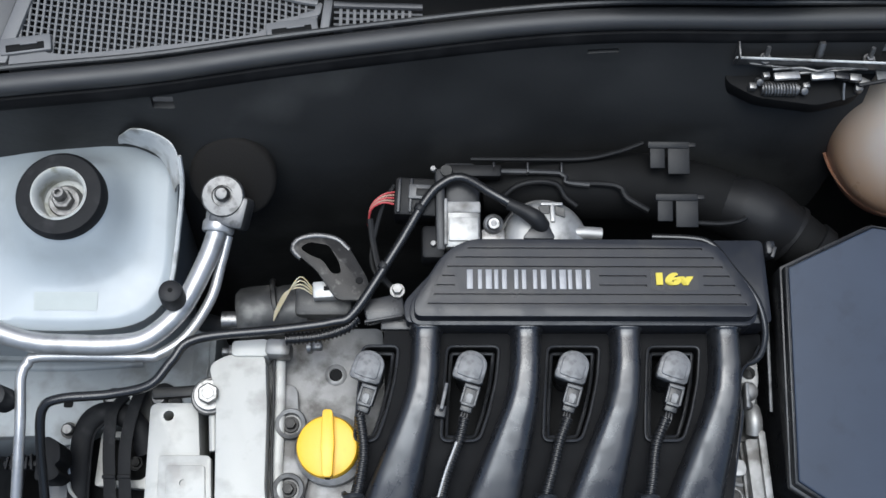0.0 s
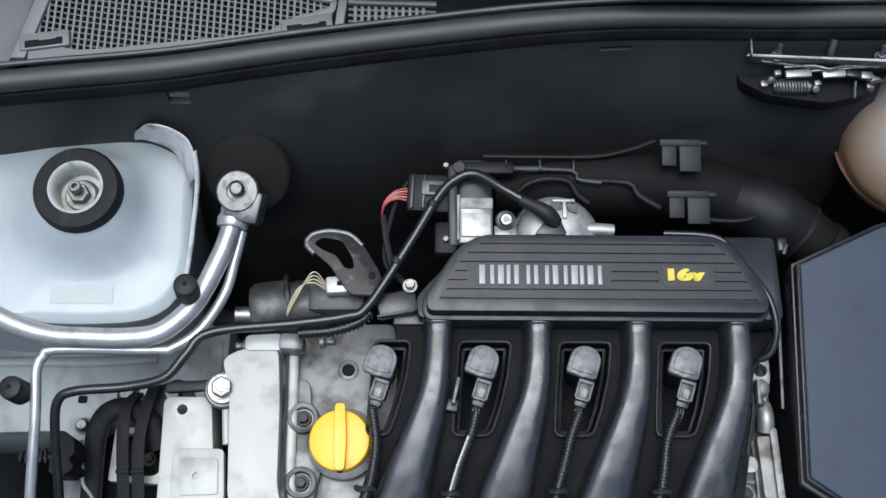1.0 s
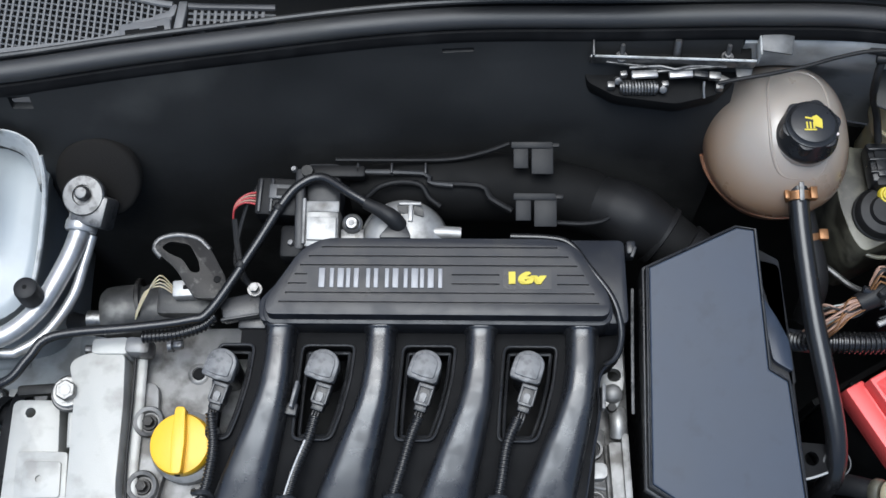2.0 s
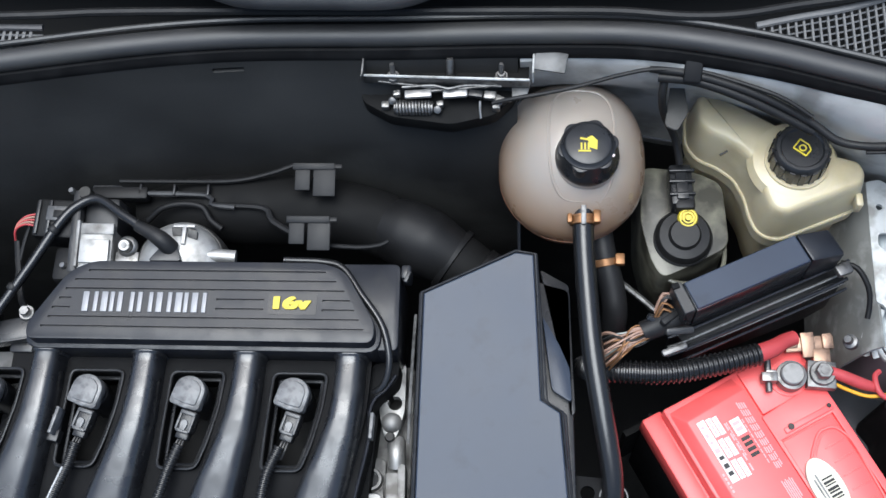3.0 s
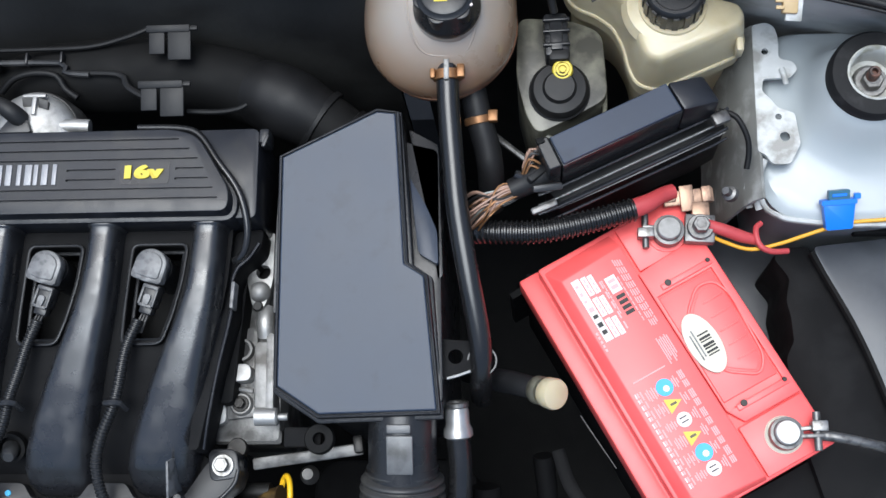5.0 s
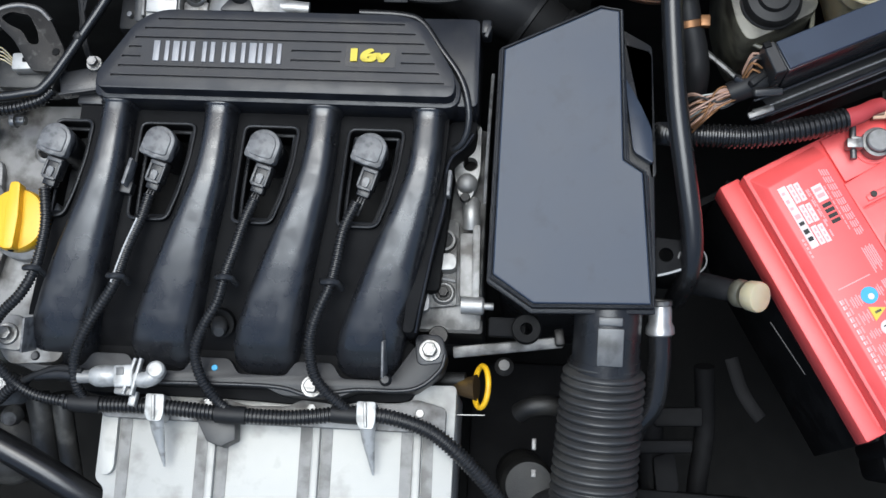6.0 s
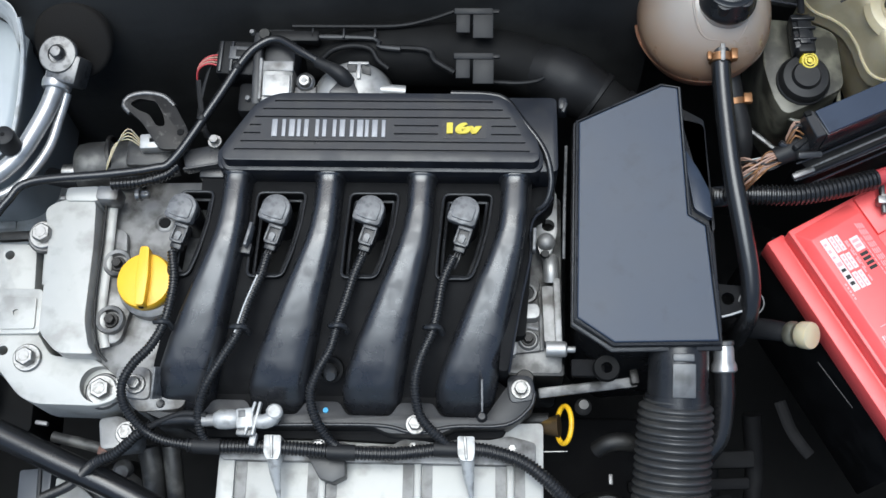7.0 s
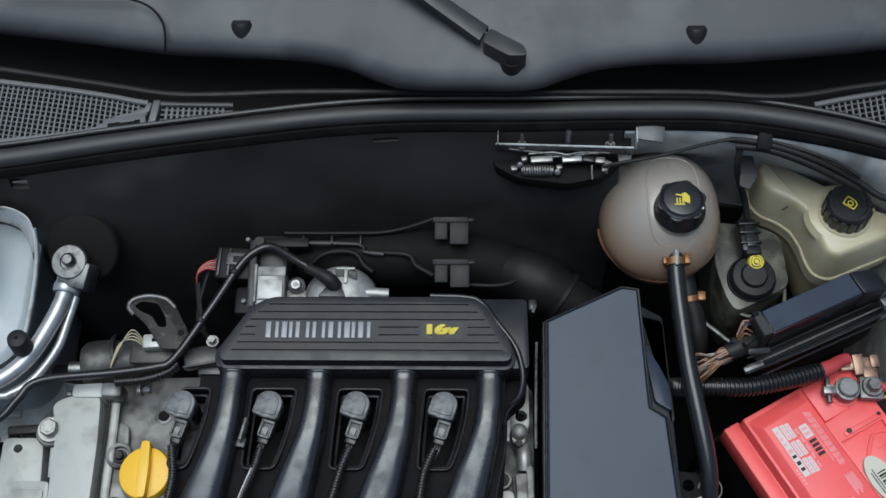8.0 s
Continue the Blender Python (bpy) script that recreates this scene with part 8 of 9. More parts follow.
def battery():
    t = thing("car_battery", bat(0.5, 0.5, 0.57), "bright red car battery with printed labels", "battery")
    Z = 0.745
    # Lid: a flat label field, sloping margins at the flank and the rear, and a slightly lower field with the handle.
    rim = [bat(s, v, 0)[:2] for s, v in ((0, 0), (1, 0), (1, 1), (0, 1))]
    part("lid", prism(rim, 0.718, Z - 0.0075, 0.0020), RED, t)
    field = [bat(s, v, 0)[:2] for s, v in ((0.012, 0.012), (0.50, 0.004), (0.535, 0.996), (0.012, 0.990))]
    crown = [bat(s, v, 0)[:2] for s, v in ((0.085, 0.085), (0.515, 0.075), (0.528, 0.980), (0.085, 0.965))]
    b = BM()
    lo, hi = [b.verts.new((x, y, Z - 0.009)) for x, y in field], [b.verts.new((x, y, Z)) for x, y in crown]
    b.faces.new(hi)
    b.faces.new(lo[::-1])
    for i in range(4):
        b.faces.new((lo[i], lo[(i + 1) % 4], hi[(i + 1) % 4], hi[i]))
    bmesh.ops.bevel(b, geom=list(b.edges), offset=0.0011, segments=2, affect="EDGES", profile=0.5, clamp_overlap=True)
    part("label_field", b, RED, t)
    right = part("handle_field", prism([bat(s, v, 0)[:2] for s, v in ((0.522, 0.19), (0.985, 0.17), (0.985, 0.80), (0.60, 0.80), (0.535, 0.74))], Z - 0.010, Z - 0.0022, 0.0012), RED, t)
    cut(right, slab(0.548, 0.935, 0.292, 0.745, Z - 0.0058, Z + 0.01))
    part("handle_panel", slab(0.553, 0.928, 0.298, 0.712, Z - 0.009, Z - 0.0042, 0.0010), RED, t)
    loop = rounded([bat(s, v, 0)[:2] for s, v in ((0.640, 0.400), (0.790, 0.325), (0.900, 0.335), (0.945, 0.400), (0.915, 0.640), (0.840, 0.690), (0.650, 0.620))], 0.008, 6)
    part("handle_bead", tube([(x, y, Z - 0.0040) for x, y in loop], 0.0013, 6, closed=True, smooth_path=False), RED, t)
    part("handle", prism(offset(loop, 0.003), Z - 0.006, Z - 0.0032, 0.001), RED, t, "fold-down carrying handle")
    for k in range(5):
        part("handle_rib", slab(0.765, 0.90, 0.385 + 0.055 * k, 0.392 + 0.055 * k, Z - 0.0038, Z - 0.0024, 0.0004), RED, t)
    for v in (0.262, 0.738):
        part("step", slab(0.60, 0.955, v, v + 0.022, Z - 0.004, Z - 0.0005, 0.0008), RED, t)
        part("vent_hole", lathe([(0, 0.0012), (0.0024, 0.0012), (0.0028, 0), (0, 0)], bat(0.650, v + 0.006, Z - 0.0005), seg=14), GREASY, t)
        part("vent_hole", lathe([(0, 0.0012), (0.0016, 0.0012), (0.0020, 0), (0, 0)], bat(0.935, v + 0.004, Z - 0.0005), seg=12), GREASY, t)
    part("post_platform", slab(0.545, 0.985, 0.012, 0.185, Z - 0.010, Z - 0.004, 0.0012), RED, t)
    part("post_platform", slab(0.545, 0.985, 0.805, 0.990, Z - 0.010, Z - 0.004, 0.0012), RED, t)
    part("case", slab(-0.02, 0.99, 0.01, 0.985, 0.57, 0.720, 0.002), RED, t)
    part("flank_ledge", slab(-0.125, 0.02, -0.015, 1.008, 0.69, 0.7195, 0.002), RED, t)
    # Print on the label field.
    z0, z1 = Z - 0.0004, Z + 0.0005

    def ink(name, s0, s1, v0, v1, material, parent=None, label="", lift=0.0):
        return part(name, slab(s0, s1, v0, v1, z0 + lift, z1 + lift), material, parent or t, label)

    spec = ink("label", 0.128, 0.182, 0.104, 0.345, WHITEINK, None, "white specification label")
    for k in range(3):
        ink("label_panel", 0.190, 0.226, 0.108 + 0.083 * k, 0.180 + 0.083 * k, WHITEINK, None, "white label box")
        ink("label_panel", 0.232, 0.266, 0.112 + 0.083 * k, 0.182 + 0.083 * k, WHITEINK, None, "white label box")
        for j in range(3):
            ink("label_bar", 0.203, 0.213, 0.116 + 0.083 * k + 0.021 * j, 0.130 + 0.083 * k + 0.021 * j, PINKINK, spec, lift=0.0004)
            ink("label_bar", 0.245, 0.254, 0.120 + 0.083 * k + 0.021 * j, 0.132 + 0.083 * k + 0.021 * j, PINKINK, spec, lift=0.0004)
    for k, w in enumerate((0.010, 0.014, 0.010, 0.017, 0.013, 0.017, 0.015)):
        ink("label_bar", 0.138, 0.170 if k > 2 else 0.158, 0.124 + 0.030 * k, 0.124 + 0.030 * k + w, GREASY if k > 3 else PINKINK, spec, lift=0.0004)
    for k in range(5):
        ink("edge_print", 0.282, 0.292, 0.150 + 0.040 * k, 0.178 + 0.040 * k, PINKINK)
        ink("edge_print", 0.100, 0.112, 0.300 + 0.016 * k, 0.310 + 0.016 * k, PINKINK)
    ink("badge_panel", 0.318, 0.388, 0.150, 0.212, WHITEINK, None, "pale printed badge panel")
    ink("badge_mark", 0.330, 0.376, 0.162, 0.174, PINKINK, lift=0.0004)
    ink("badge_mark", 0.330, 0.376, 0.184, 0.198, PINKINK, lift=0.0004)
    for k in range(4):
        ink("badge_bar", 0.325, 0.384, 0.222 + 0.021 * k, 0.236 + 0.021 * k, GREASY, None, "dark printed bar")
    for s, v0, v1 in ((0.300, 0.150, 0.285), (0.400, 0.165, 0.345), (0.425, 0.105, 0.375), (0.438, 0.110, 0.378), (0.452, 0.112, 0.378), (0.466, 0.116, 0.372)):
        n = 9
        for j in range(n):
            d = (v1 - v0) / n
            ink("print_line", s - 0.004, s + 0.003, v0 + d * j, v0 + d * (j + 0.82), PINKINK)
    for k in range(6):
        ink("small_print", 0.398 + 0.013 * k, 0.405 + 0.013 * k, 0.415 + 0.006 * (k % 2), 0.515 - 0.012 * (k % 3), PINKINK)
    ink("scratch", 0.14, 0.36, 0.508, 0.512, PINKINK, None, "pale scratch")
    marks = (0.572, 0.633, 0.695, 0.755, 0.818, 0.878)
    for k, v in enumerate(marks):
        s = 0.290
        p = bat(s, v, Z - 0.0002)
        if k in (0, 4):
            sym = part("symbol", lathe([(0, 0.001), (0.0068, 0.001), (0.0070, 0), (0, 0)], p, seg=26), CYAN, t, "blue round symbol")
            part("symbol_mark", lathe([(0, 0.0014), (0.0026, 0.0014), (0.0026, 0.001), (0, 0.001)], (p[0] + 0.0012, p[1] - 0.001, p[2]), seg=9), WHITEINK, sym)
        elif k in (1, 3):
            tri = [bat(s - 0.046, v - 0.027, 0)[:2], bat(s - 0.046, v + 0.027, 0)[:2], bat(s + 0.050, v, 0)[:2]]
            sym = part("symbol", prism(tri, Z - 0.0004, Z + 0.0007), YELLOWTAG, t, "yellow triangular symbol")
            part("symbol_mark", slab(s - 0.026, s + 0.014, v - 0.004, v + 0.004, Z + 0.0004, Z + 0.0012), SHANK, sym)
        else:
            sym = part("symbol", lathe([(0, 0.001), (0.0058, 0.001), (0.0060, 0), (0, 0)], p, seg=26), WHITEINK, t, "white round symbol")
            for dv in (-0.008, 0.007):
                part("symbol_mark", slab(s - 0.024, s + 0.022, v + dv - 0.002, v + dv + 0.002, Z + 0.0004, Z + 0.0012), GREASY, sym)
        for s0 in (0.172, 0.186, 0.202, 0.216, 0.232, 0.352, 0.366, 0.380):
            long = 0.022 - 0.006 * ((k * 5 + int(s0 * 1000)) % 3)
            ink("caption", s0 - 0.004, s0 + 0.003, v - long, v + long, PINKINK)
    for s in (0.112, 0.126):
        for j in range(16):
            ink("caption", s - 0.005, s + 0.004, 0.545 + 0.0225 * j, 0.562 + 0.0225 * j - 0.004 * (j % 3 == 1), WHITEINK if s < 0.12 else PINKINK)
    for s in (0.146, 0.404, 0.416, 0.428):
        for j in range(10):
            ink("caption", s - 0.0045, s + 0.0035, 0.545 + 0.036 * j, 0.576 + 0.036 * j - 0.006 * (j % 2), PINKINK)
    oc = bat(0.637, 0.508, Z - 0.0008)
    m = Matrix.Translation(oc) @ pose(0, 0, 0, 0, 0, math.degrees(math.atan2(BV.y, BV.x)))
    sticker = part("sticker", prism([(0.0255 * math.cos(f), 0.0128 * math.sin(f)) for f in [2 * math.pi * i / 44 for i in range(44)]], -0.003, 0.0014, 0, 1, None, m), CREAM, t, "cream oval sticker")
    for k, w in enumerate((0.0012, 0.0020, 0.0010, 0.0022, 0.0014, 0.0018, 0.0011)):
        x = -0.0075 + 0.0029 * k
        part("sticker_bar", prism([(x, -0.002), (x + w, -0.002), (x + w, 0.0075), (x, 0.0075)], 0.0012, 0.0019, 0, 1, None, m), GREASY, sticker)
    for y0, xa, xb in ((-0.0048, -0.013, 0.010), (-0.0075, -0.010, 0.012)):
        part("sticker_bar", prism([(xa, y0), (xb, y0), (xb, y0 + 0.0012), (xa, y0 + 0.0012)], 0.0012, 0.0019, 0, 1, None, m), GREY, sticker)
    part("post_ring", lathe([(0, 0), (0.0142, 0), (0.0145, 0.0012), (0.0135, 0.002), (0, 0.002)], bat(0.754, 0.896, Z - 0.0045), seg=36), CREAM, t, "pale ring round the post")
    part("post_ring", lathe([(0, 0), (0.0155, 0), (0.0155, 0.0020), (0, 0.003)], bat(0.812, 0.112, Z - 0.0045), seg=30), RED, t)


def terminals():
    put = shifted(0.0005, -0.0045, -0.003)
    t = thing("battery_clamp", (0.53, 0.041, 0.746), "zinc battery terminal clamp with copper-coloured link", "terminal")
    put("post", lathe([(0, 0.016), (0.0085, 0.016), (0.0095, 0.015), (0.0098, 0), (0, 0)], (0.526, 0.0395, 0.747), seg=30), DIRTY, t)
    put("ring", lathe([(0.0098, 0), (0.0122, 0), (0.0125, 0.002), (0.0122, 0.010), (0.0098, 0.0105), (0.0098, 0)], (0.526, 0.0395, 0.7475), seg=34), DARKSTEEL, t)
    b = box((0.5115, 0.0425, 0.752), (0.012, 0.003, 0.009), 0.0008, (0, 0, -6))
    box((0.5115, 0.0365, 0.752), (0.012, 0.003, 0.009), 0.0008, (0, 0, 6), bm=b)
    put("jaw", b, STEEL, t)
    put("bolt", tube([(0.508, 0.026, 0.752), (0.508, 0.04, 0.752), (0.508, 0.054, 0.752)], 0.0028, 10), DARKSTEEL, t)
    put("nut", box((0.508, 0.0375, 0.754), (0.013, 0.008, 0.010), 0.001), STEEL, t)
    put("pad", box((0.5505, 0.0405, 0.7525), (0.0235, 0.023, 0.009), 0.0012, (0, 0, -4)), DARKSTEEL, t)
    put("nut", hexbolt((0.5505, 0.041, 0.757), 0.0072, 0.011), DARKSTEEL, t, "dark hexagon nut")
    c = box((0.543, 0.068, 0.751), (0.040, 0.012, 0.007), 0.001, (10, 0, 6))
    box((0.5415, 0.066, 0.7545), (0.011, 0.021, 0.004), 0.0008, (10, 0, 6), bm=c)
    put("link", c, COPPER, t, "copper-toned fuse link")
    for x in (0.5285, 0.557):
        put("link_end", box((x, 0.0695, 0.7545), (0.008, 0.013, 0.006), 0.001, (10, 0, 6)), COPPER, t)
    put("link_foot", box((0.552, 0.056, 0.752), (0.014, 0.014, 0.008), 0.001), COPPER, t)
    t = thing("battery_clamp", (0.61, -0.12, 0.746), "dull zinc clamp on the other battery post", "terminal")
    q = Vector(bat(0.754, 0.896, 0.745))
    part("post", lathe([(0, 0.014), (0.0085, 0.014), (0.0095, 0.013), (0.010, 0), (0, 0)], q, seg=30), ALU, t)
    part("ring", lathe([(0.010, 0), (0.0122, 0), (0.0126, 0.002), (0.0122, 0.009), (0.010, 0.0095), (0.010, 0)], q, seg=34), DARKSTEEL, t)
    part("jaw", box(q + Vector((0.019, 0.004, 0.005)), (0.018, 0.003, 0.009), 0.0008, (0, 0, 6)), STEEL, t)
    part("jaw", box(q + Vector((0.019, -0.002, 0.005)), (0.018, 0.003, 0.009), 0.0008, (0, 0, 2)), DARKSTEEL, t)
    part("bolt", tube([q + Vector((0.023, -0.013, 0.006)), q + Vector((0.023, 0.002, 0.006)), q + Vector((0.023, 0.016, 0.006))], 0.003, 10), DARKSTEEL, t)
    part("nut", box(q + Vector((0.024, 0.005, 0.008)), (0.012, 0.008, 0.010), 0.001), STEEL, t)
    part("cable", tube([q + Vector((0.026, -0.001, 0.004)), q + Vector((0.045, -0.004, 0.004)), q + Vector((0.08, -0.01, -0.01)), q + Vector((0.11, -0.01, -0.06))], 0.004, 10), DARKSTEEL, t)


def battery_leads():
    t = thing("positive_lead", (0.45, 0.035, 0.74), "thick black corrugated cable sleeve with red ends", "cable")
    part("sleeve", tube([(0.358, 0.050, 0.715), (0.363, 0.040, 0.742), (0.374, 0.034, 0.760), (0.395, 0.0315, 0.766), (0.426, 0.0315, 0.767), (0.463, 0.039, 0.766), (0.500, 0.0495, 0.765)], 0.0082, 18, ridge=0.0016, pitch=0.0042), HOSE, t)
    part("red_end", tube([(0.497, 0.0488, 0.765), (0.511, 0.055, 0.762), (0.522, 0.063, 0.756), (0.531, 0.067, 0.752)], 0.0072, 14, radii=(0.0078, 0.0075, 0.0065, 0.0065)), REDWIRE, t, "red sheath")
    part("red_tail", tube([(0.556, 0.0385, 0.755), (0.570, 0.0345, 0.752), (0.584, 0.0305, 0.747), (0.597, 0.0285, 0.742)], 0.0050, 12, radii=(0.0046, 0.0050, 0.0050, 0.0040)), REDWIRE, t)
    part("red_loop", tube([(0.6005, 0.0425, 0.742), (0.5960, 0.0380, 0.745), (0.5955, 0.0300, 0.747), (0.5985, 0.0225, 0.746), (0.607, 0.0190, 0.743), (0.621, 0.0205, 0.738)], 0.0024, 12), REDWIRE, t)
    t = thing("fuse_lead", (0.65, 0.05, 0.71), "amber wire with a blue fuse holder", "cable")
    part("wire", tube([(0.555, 0.0330, 0.750), (0.572, 0.0265, 0.744), (0.592, 0.0215, 0.741), (0.615, 0.0260, 0.741), (0.632, 0.0315, 0.741), (0.650, 0.0370, 0.742), (0.672, 0.0420, 0.743), (0.712, 0.0450, 0.746), (0.738, 0.057, 0.750), (0.757, 0.0690, 0.754), (0.78, 0.085, 0.765)], 0.0016, 10), YWIRE, t)
    flat = Matrix.Translation((0.6585, 0.0460, 0.7530)) @ pose(0, 0, 0, 26, 0, 4)
    holder = part("fuse_holder", prism(rounded([(-0.0105, -0.0120), (0.0098, -0.0120), (0.0128, 0.0100), (-0.0122, 0.0100)], 0.0016), -0.0045, 0.0040, 0.0012, 2, None, flat), BLUE, t, "bright blue fuse holder")
    part("holder_collar", prism(rounded([(-0.0134, 0.0078), (0.0138, 0.0078), (0.0138, 0.0118), (-0.0134, 0.0118)], 0.001), -0.0050, 0.0048, 0.0008, 1, None, flat), BLUE, holder)
    part("fuse", prism(rounded([(-0.0078, 0.0115), (0.0085, 0.0115), (0.0092, 0.0190), (-0.0072, 0.0190)], 0.001), -0.003, 0.003, 0.0008, 1, None, flat), FUSETEAL, holder, "dark teal blade fuse")
    part("fuse_ridge", prism([(-0.0050, 0.0140), (0.0064, 0.0140), (0.0066, 0.0165), (-0.0048, 0.0165)], 0.002, 0.0038, 0.0005, 1, None, flat), BLUE, holder)
    part("ear", prism(rounded([(0.0125, 0.0110), (0.0175, 0.0110), (0.0175, 0.0155), (0.0125, 0.0155)], 0.001), -0.002, 0.002, 0.0005, 1, None, flat), BLUE, holder)
    part("sheath", tube([(0.742, 0.063, 0.755), (0.755, 0.073, 0.759), (0.775, 0.088, 0.765), (0.80, 0.10, 0.77)], 0.005, 12), RUBBER, t)


def fuse_box():
    t = thing("fuse_box", (0.72, -0.04, 0.55), "dark grey fuse box with sloping lid beside the battery", "fuse box")
    part("lid", prism(rounded([(0.653, 0.039), (0.753, 0.049), (0.762, 0.040), (0.768, -0.05), (0.79, -0.20), (0.735, -0.20), (0.693, -0.055)], 0.006), 0.655, 0.684, 0.004), SLATE, t)
    part("side", prism(rounded([(0.622, 0.031), (0.627, 0.040), (0.651, 0.041), (0.692, -0.052), (0.735, -0.205), (0.66, -0.21), (0.630, -0.10), (0.627, -0.054), (0.634, -0.040), (0.633, -0.020), (0.630, -0.006), (0.634, 0.014)], 0.004), 0.55, 0.676, 0.003), WEB, t)
    part("seam", tube([(0.6525, 0.034, 0.682), (0.692, -0.055, 0.682), (0.734, -0.20, 0.682)], 0.0030, 6), PITCH, t)
    part("clip", box((0.71, 0.049, 0.69), (0.05, 0.006, 0.01), 0.002), PITCH, t)
    part("bracket", box((0.80, 0.050, 0.692), (0.07, 0.012, 0.016), 0.003), DARKSTEEL, t)
    tray = thing("battery_tray", (0.58, -0.15, 0.55), "black plastic battery tray round the battery", "tray")
    corner = part("corner", prism(rounded([(0.549, -0.186), (0.622, -0.148), (0.656, -0.128), (0.664, -0.150), (0.653, -0.186), (0.622, -0.201), (0.588, -0.213), (0.553, -0.206)], 0.006), 0.58, 0.665, 0.005, 3), WEB, tray)
    cut(corner, lathe([(0, 0), (0.0052, 0), (0.0052, 0.03), (0, 0.03)], (0.5765, -0.195, 0.645), seg=20))
    part("corner_step", prism(rounded([(0.556, -0.203), (0.588, -0.210), (0.650, -0.184), (0.654, -0.200), (0.60, -0.228), (0.560, -0.222)], 0.005), 0.57, 0.640, 0.003), WEB, tray)
    part("base", slab(-0.02, 1.02, -0.02, 1.02, 0.52, 0.569, 0.003), PITCH, tray)
    # Dark wall that covers the battery's red flank below the lid.
    part("side_wall", slab(-0.060, -0.026, -0.03, 1.02, 0.52, 0.7145, 0.002), WEB, tray)
    part("rear_wall", slab(-0.165, 0.95, -0.06, -0.035, 0.55, 0.65), PITCH, tray)
    solo("edge_strip", tube([(0.56, -0.245, 0.68), (0.60, -0.238, 0.69), (0.645, -0.205, 0.70), (0.68, -0.17, 0.70)], 0.0007, 8), DARKSTEEL, "thin pale edge strip in front of the tray", "strip")
    solo("front_panel", prism(rounded([(0.60, -0.27), (0.72, -0.215), (0.80, -0.25), (0.80, -0.33), (0.62, -0.33)], 0.01), 0.62, 0.70, 0.006), BODYGREY, "grey body panel corner in front of the battery", "panel")


def wing_bracket():
    t = thing("wing_bracket", (0.60, 0.11, 0.66), "white weathered sheet-metal bracket beside the tower", "bracket")
    fl = rounded([(0.600, 0.206), (0.612, 0.208), (0.618, 0.204), (0.6205, 0.193), (0.6195, 0.176), (0.631, 0.1725), (0.634, 0.166), (0.628, 0.1585), (0.606, 0.158), (0.6045, 0.147), (0.610, 0.142), (0.616, 0.133), (0.629, 0.128), (0.632, 0.102), (0.623, 0.085), (0.609, 0.085), (0.603, 0.094), (0.598, 0.096)], 0.003)
    ob = part("flange", prism(fl, 0.7595, 0.7630, 0.001, 1), PRIMER, t)
    for x, y, r in ((0.620, 0.108, 0.0040), (0.616, 0.125, 0.0026), (0.609, 0.182, 0.0028)):
        cut(ob, lathe([(0, 0), (r, 0), (r, 0.03), (0, 0.03)], (x, y, 0.75), seg=18))
    part("tab_hook", tube([(0.621, 0.166, 0.764), (0.6225, 0.160, 0.765), (0.624, 0.153, 0.763)], 0.0024, 10), PRIMER, t)
    rows = []
    for z, dx in ((0.7600, 0.012), (0.752, 0.006), (0.735, 0.0), (0.70, -0.008), (0.62, -0.014)):
        rows.append([(0.590 + dx + 0.0018 * noise.noise((y * 30, z * 20, 0)), y, z) for y in [0.058 + 0.0078 * i for i in range(20)]])
    part("wall", thicken(grid_sheet(rows), 0.003), DIRTYWALL, t, "dirty grey sheet wall")
    part("wall_foot", tube([(0.603, 0.092, 0.757), (0.599, 0.080, 0.750), (0.598, 0.068, 0.744), (0.602, 0.056, 0.738)], 0.004, 10, squash=0.5), PRIMER, t)
    part("wall_foot", tube([(0.597, 0.084, 0.750), (0.592, 0.072, 0.742), (0.594, 0.058, 0.735)], 0.003, 10, squash=0.5), PRIMER, t)
    g = thing("connector_tag", (0.611, 0.185, 0.845), "tan plastic connector clipped to the wing", "connector")
    put = shifted(-0.0025, -0.0250, 0.052)
    put("body", box((0.6125, 0.203, 0.806), (0.011, 0.020, 0.008), 0.0012, (20, 0, -4)), AMBERTAG, g)
    for k in range(3):
        put("tooth", box((0.6045, 0.1965 + 0.0055 * k, 0.8075), (0.006, 0.0026, 0.004), 0.0005, (20, 0, -6)), AMBERTAG, g)
    put("base", box((0.6155, 0.1965, 0.802), (0.012, 0.016, 0.005), 0.001, (20, 0, -6)), PRIMER, g)


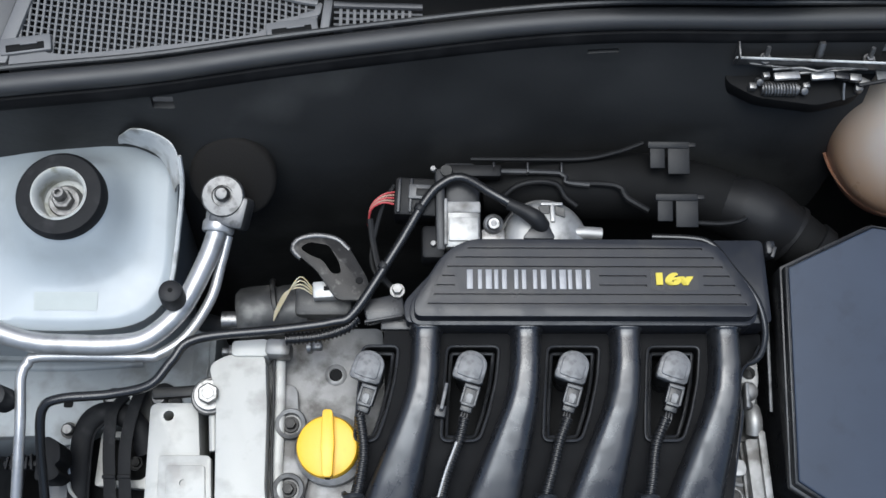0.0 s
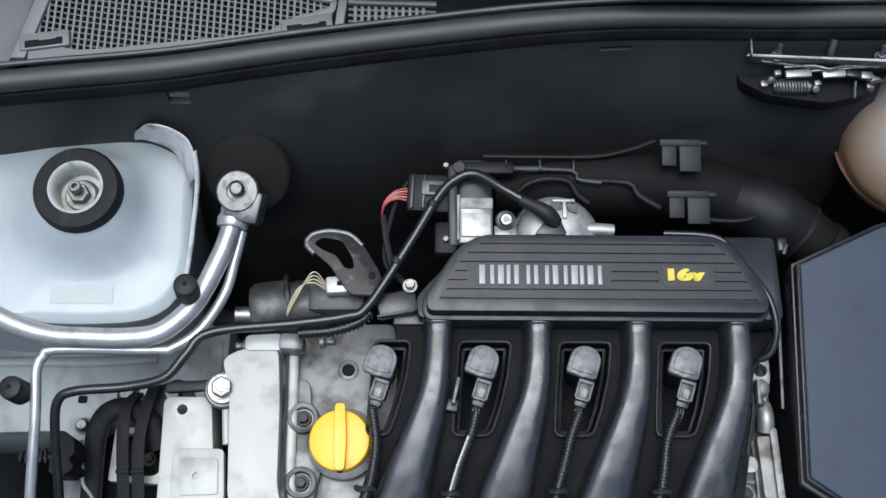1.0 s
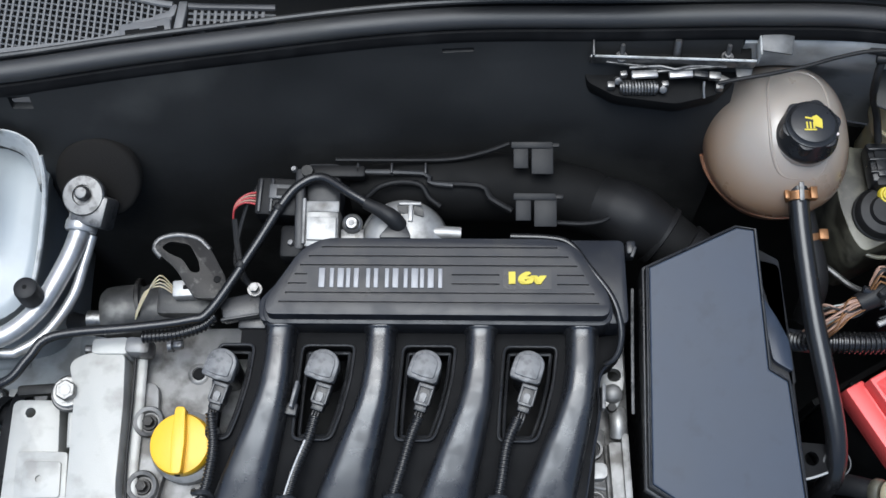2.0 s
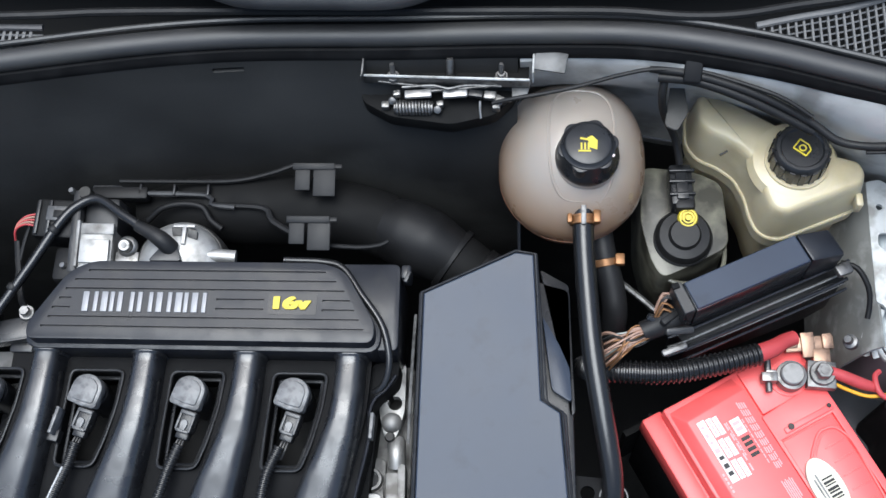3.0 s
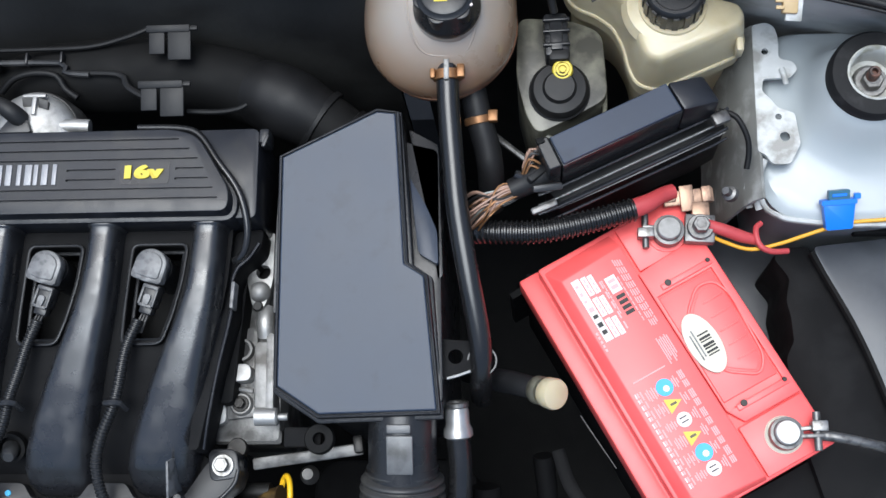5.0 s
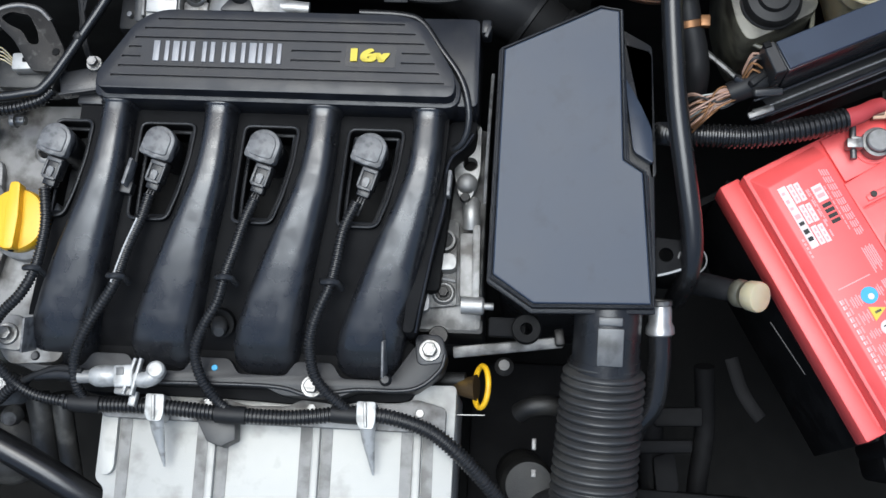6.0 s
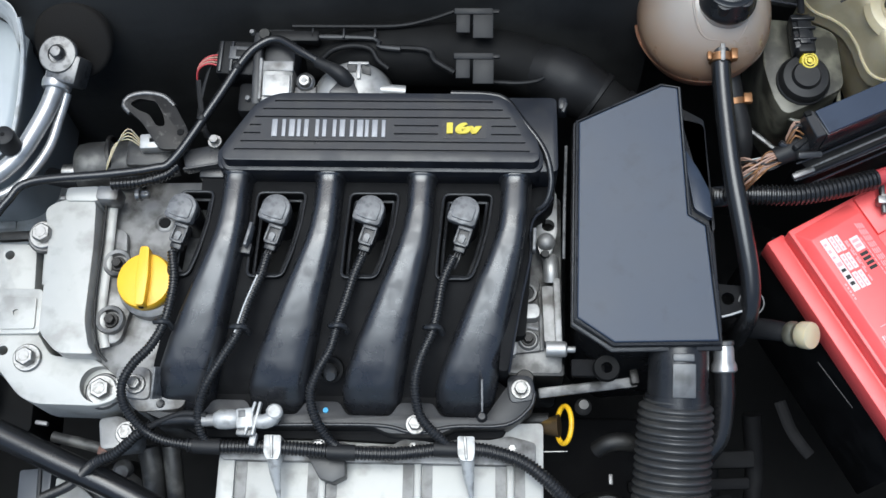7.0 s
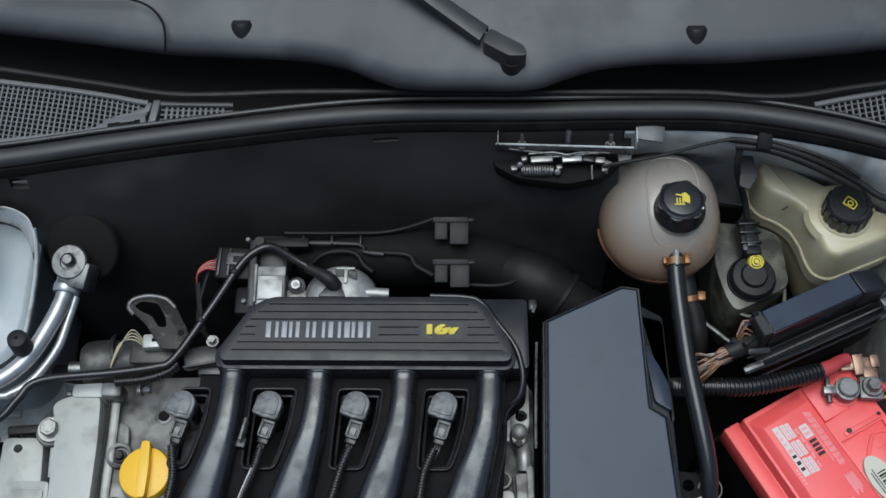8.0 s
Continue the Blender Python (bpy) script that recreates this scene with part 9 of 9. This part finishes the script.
def wing_wiring():
    solo("release_cable", tube([(0.280, 0.222, 0.872), (0.298, 0.223, 0.878), (0.322, 0.2265, 0.880), (0.349, 0.2330, 0.880), (0.38, 0.2420, 0.881), (0.408, 0.2465, 0.883), (0.441, 0.2440, 0.884), (0.46, 0.2395, 0.883), (0.504, 0.2245, 0.879), (0.531, 0.2110, 0.870)], 0.0018, 8), RUBBER,
         "thin black release cable along the bulkhead", "cable")
    t = thing("wing_harness", (0.55, 0.22, 0.83), "black taped wiring harness along the wing", "wiring loom")
    way = ((0.405, 0.2490, 0.880), (0.43, 0.2440, 0.882), (0.452, 0.2385, 0.881), (0.48, 0.2305, 0.877), (0.505, 0.2225, 0.870), (0.533, 0.2110, 0.860), (0.553, 0.1985, 0.854), (0.575, 0.1935, 0.854), (0.60, 0.1930, 0.855),
           (0.626, 0.1875, 0.856), (0.671, 0.1745, 0.857), (0.715, 0.1600, 0.857), (0.76, 0.158, 0.858))
    part("cable", tube(way, 0.0034, 12), RUBBER, t)
    part("cable", tube([(x, y - 0.0040, z - 0.0028) for x, y, z in way[7:]], 0.0016, 10), RUBBER, t)
    part("taped_run", tube([(0.412, 0.2440, 0.875), (0.436, 0.2400, 0.877), (0.456, 0.2345, 0.876), (0.482, 0.2260, 0.871), (0.507, 0.2175, 0.863), (0.535, 0.2070, 0.853)], 0.0040, 12), RUBBER, t)
    part("clip", box((0.438, 0.2445, 0.886), (0.014, 0.020, 0.010), 0.002, (35, 0, -6)), MOUNTRUBBER, t)
    # Plain dark block added to close off the panel's end.
    solo("wing_end_block", prism(rounded([(0.726, 0.168), (0.80, 0.15), (0.82, 0.20), (0.735, 0.205)], 0.012), 0.80, 0.885, 0.004), RUBBER, "dark block added where the wing panel ends", "gusset")
    solo("brake_pipe", tube([(0.385, 0.135, 0.715), (0.41, 0.115, 0.712), (0.43, 0.10, 0.71), (0.47, 0.09, 0.70)], 0.003, 8), DARKSTEEL, "thin steel brake pipe below the reservoirs", "pipe")


bonnet_hinge()
expansion_tank()
clutch_reservoir()
brake_reservoir()
control_unit()
battery()
terminals()
battery_leads()
fuse_box()
wing_bracket()
wing_wiring()
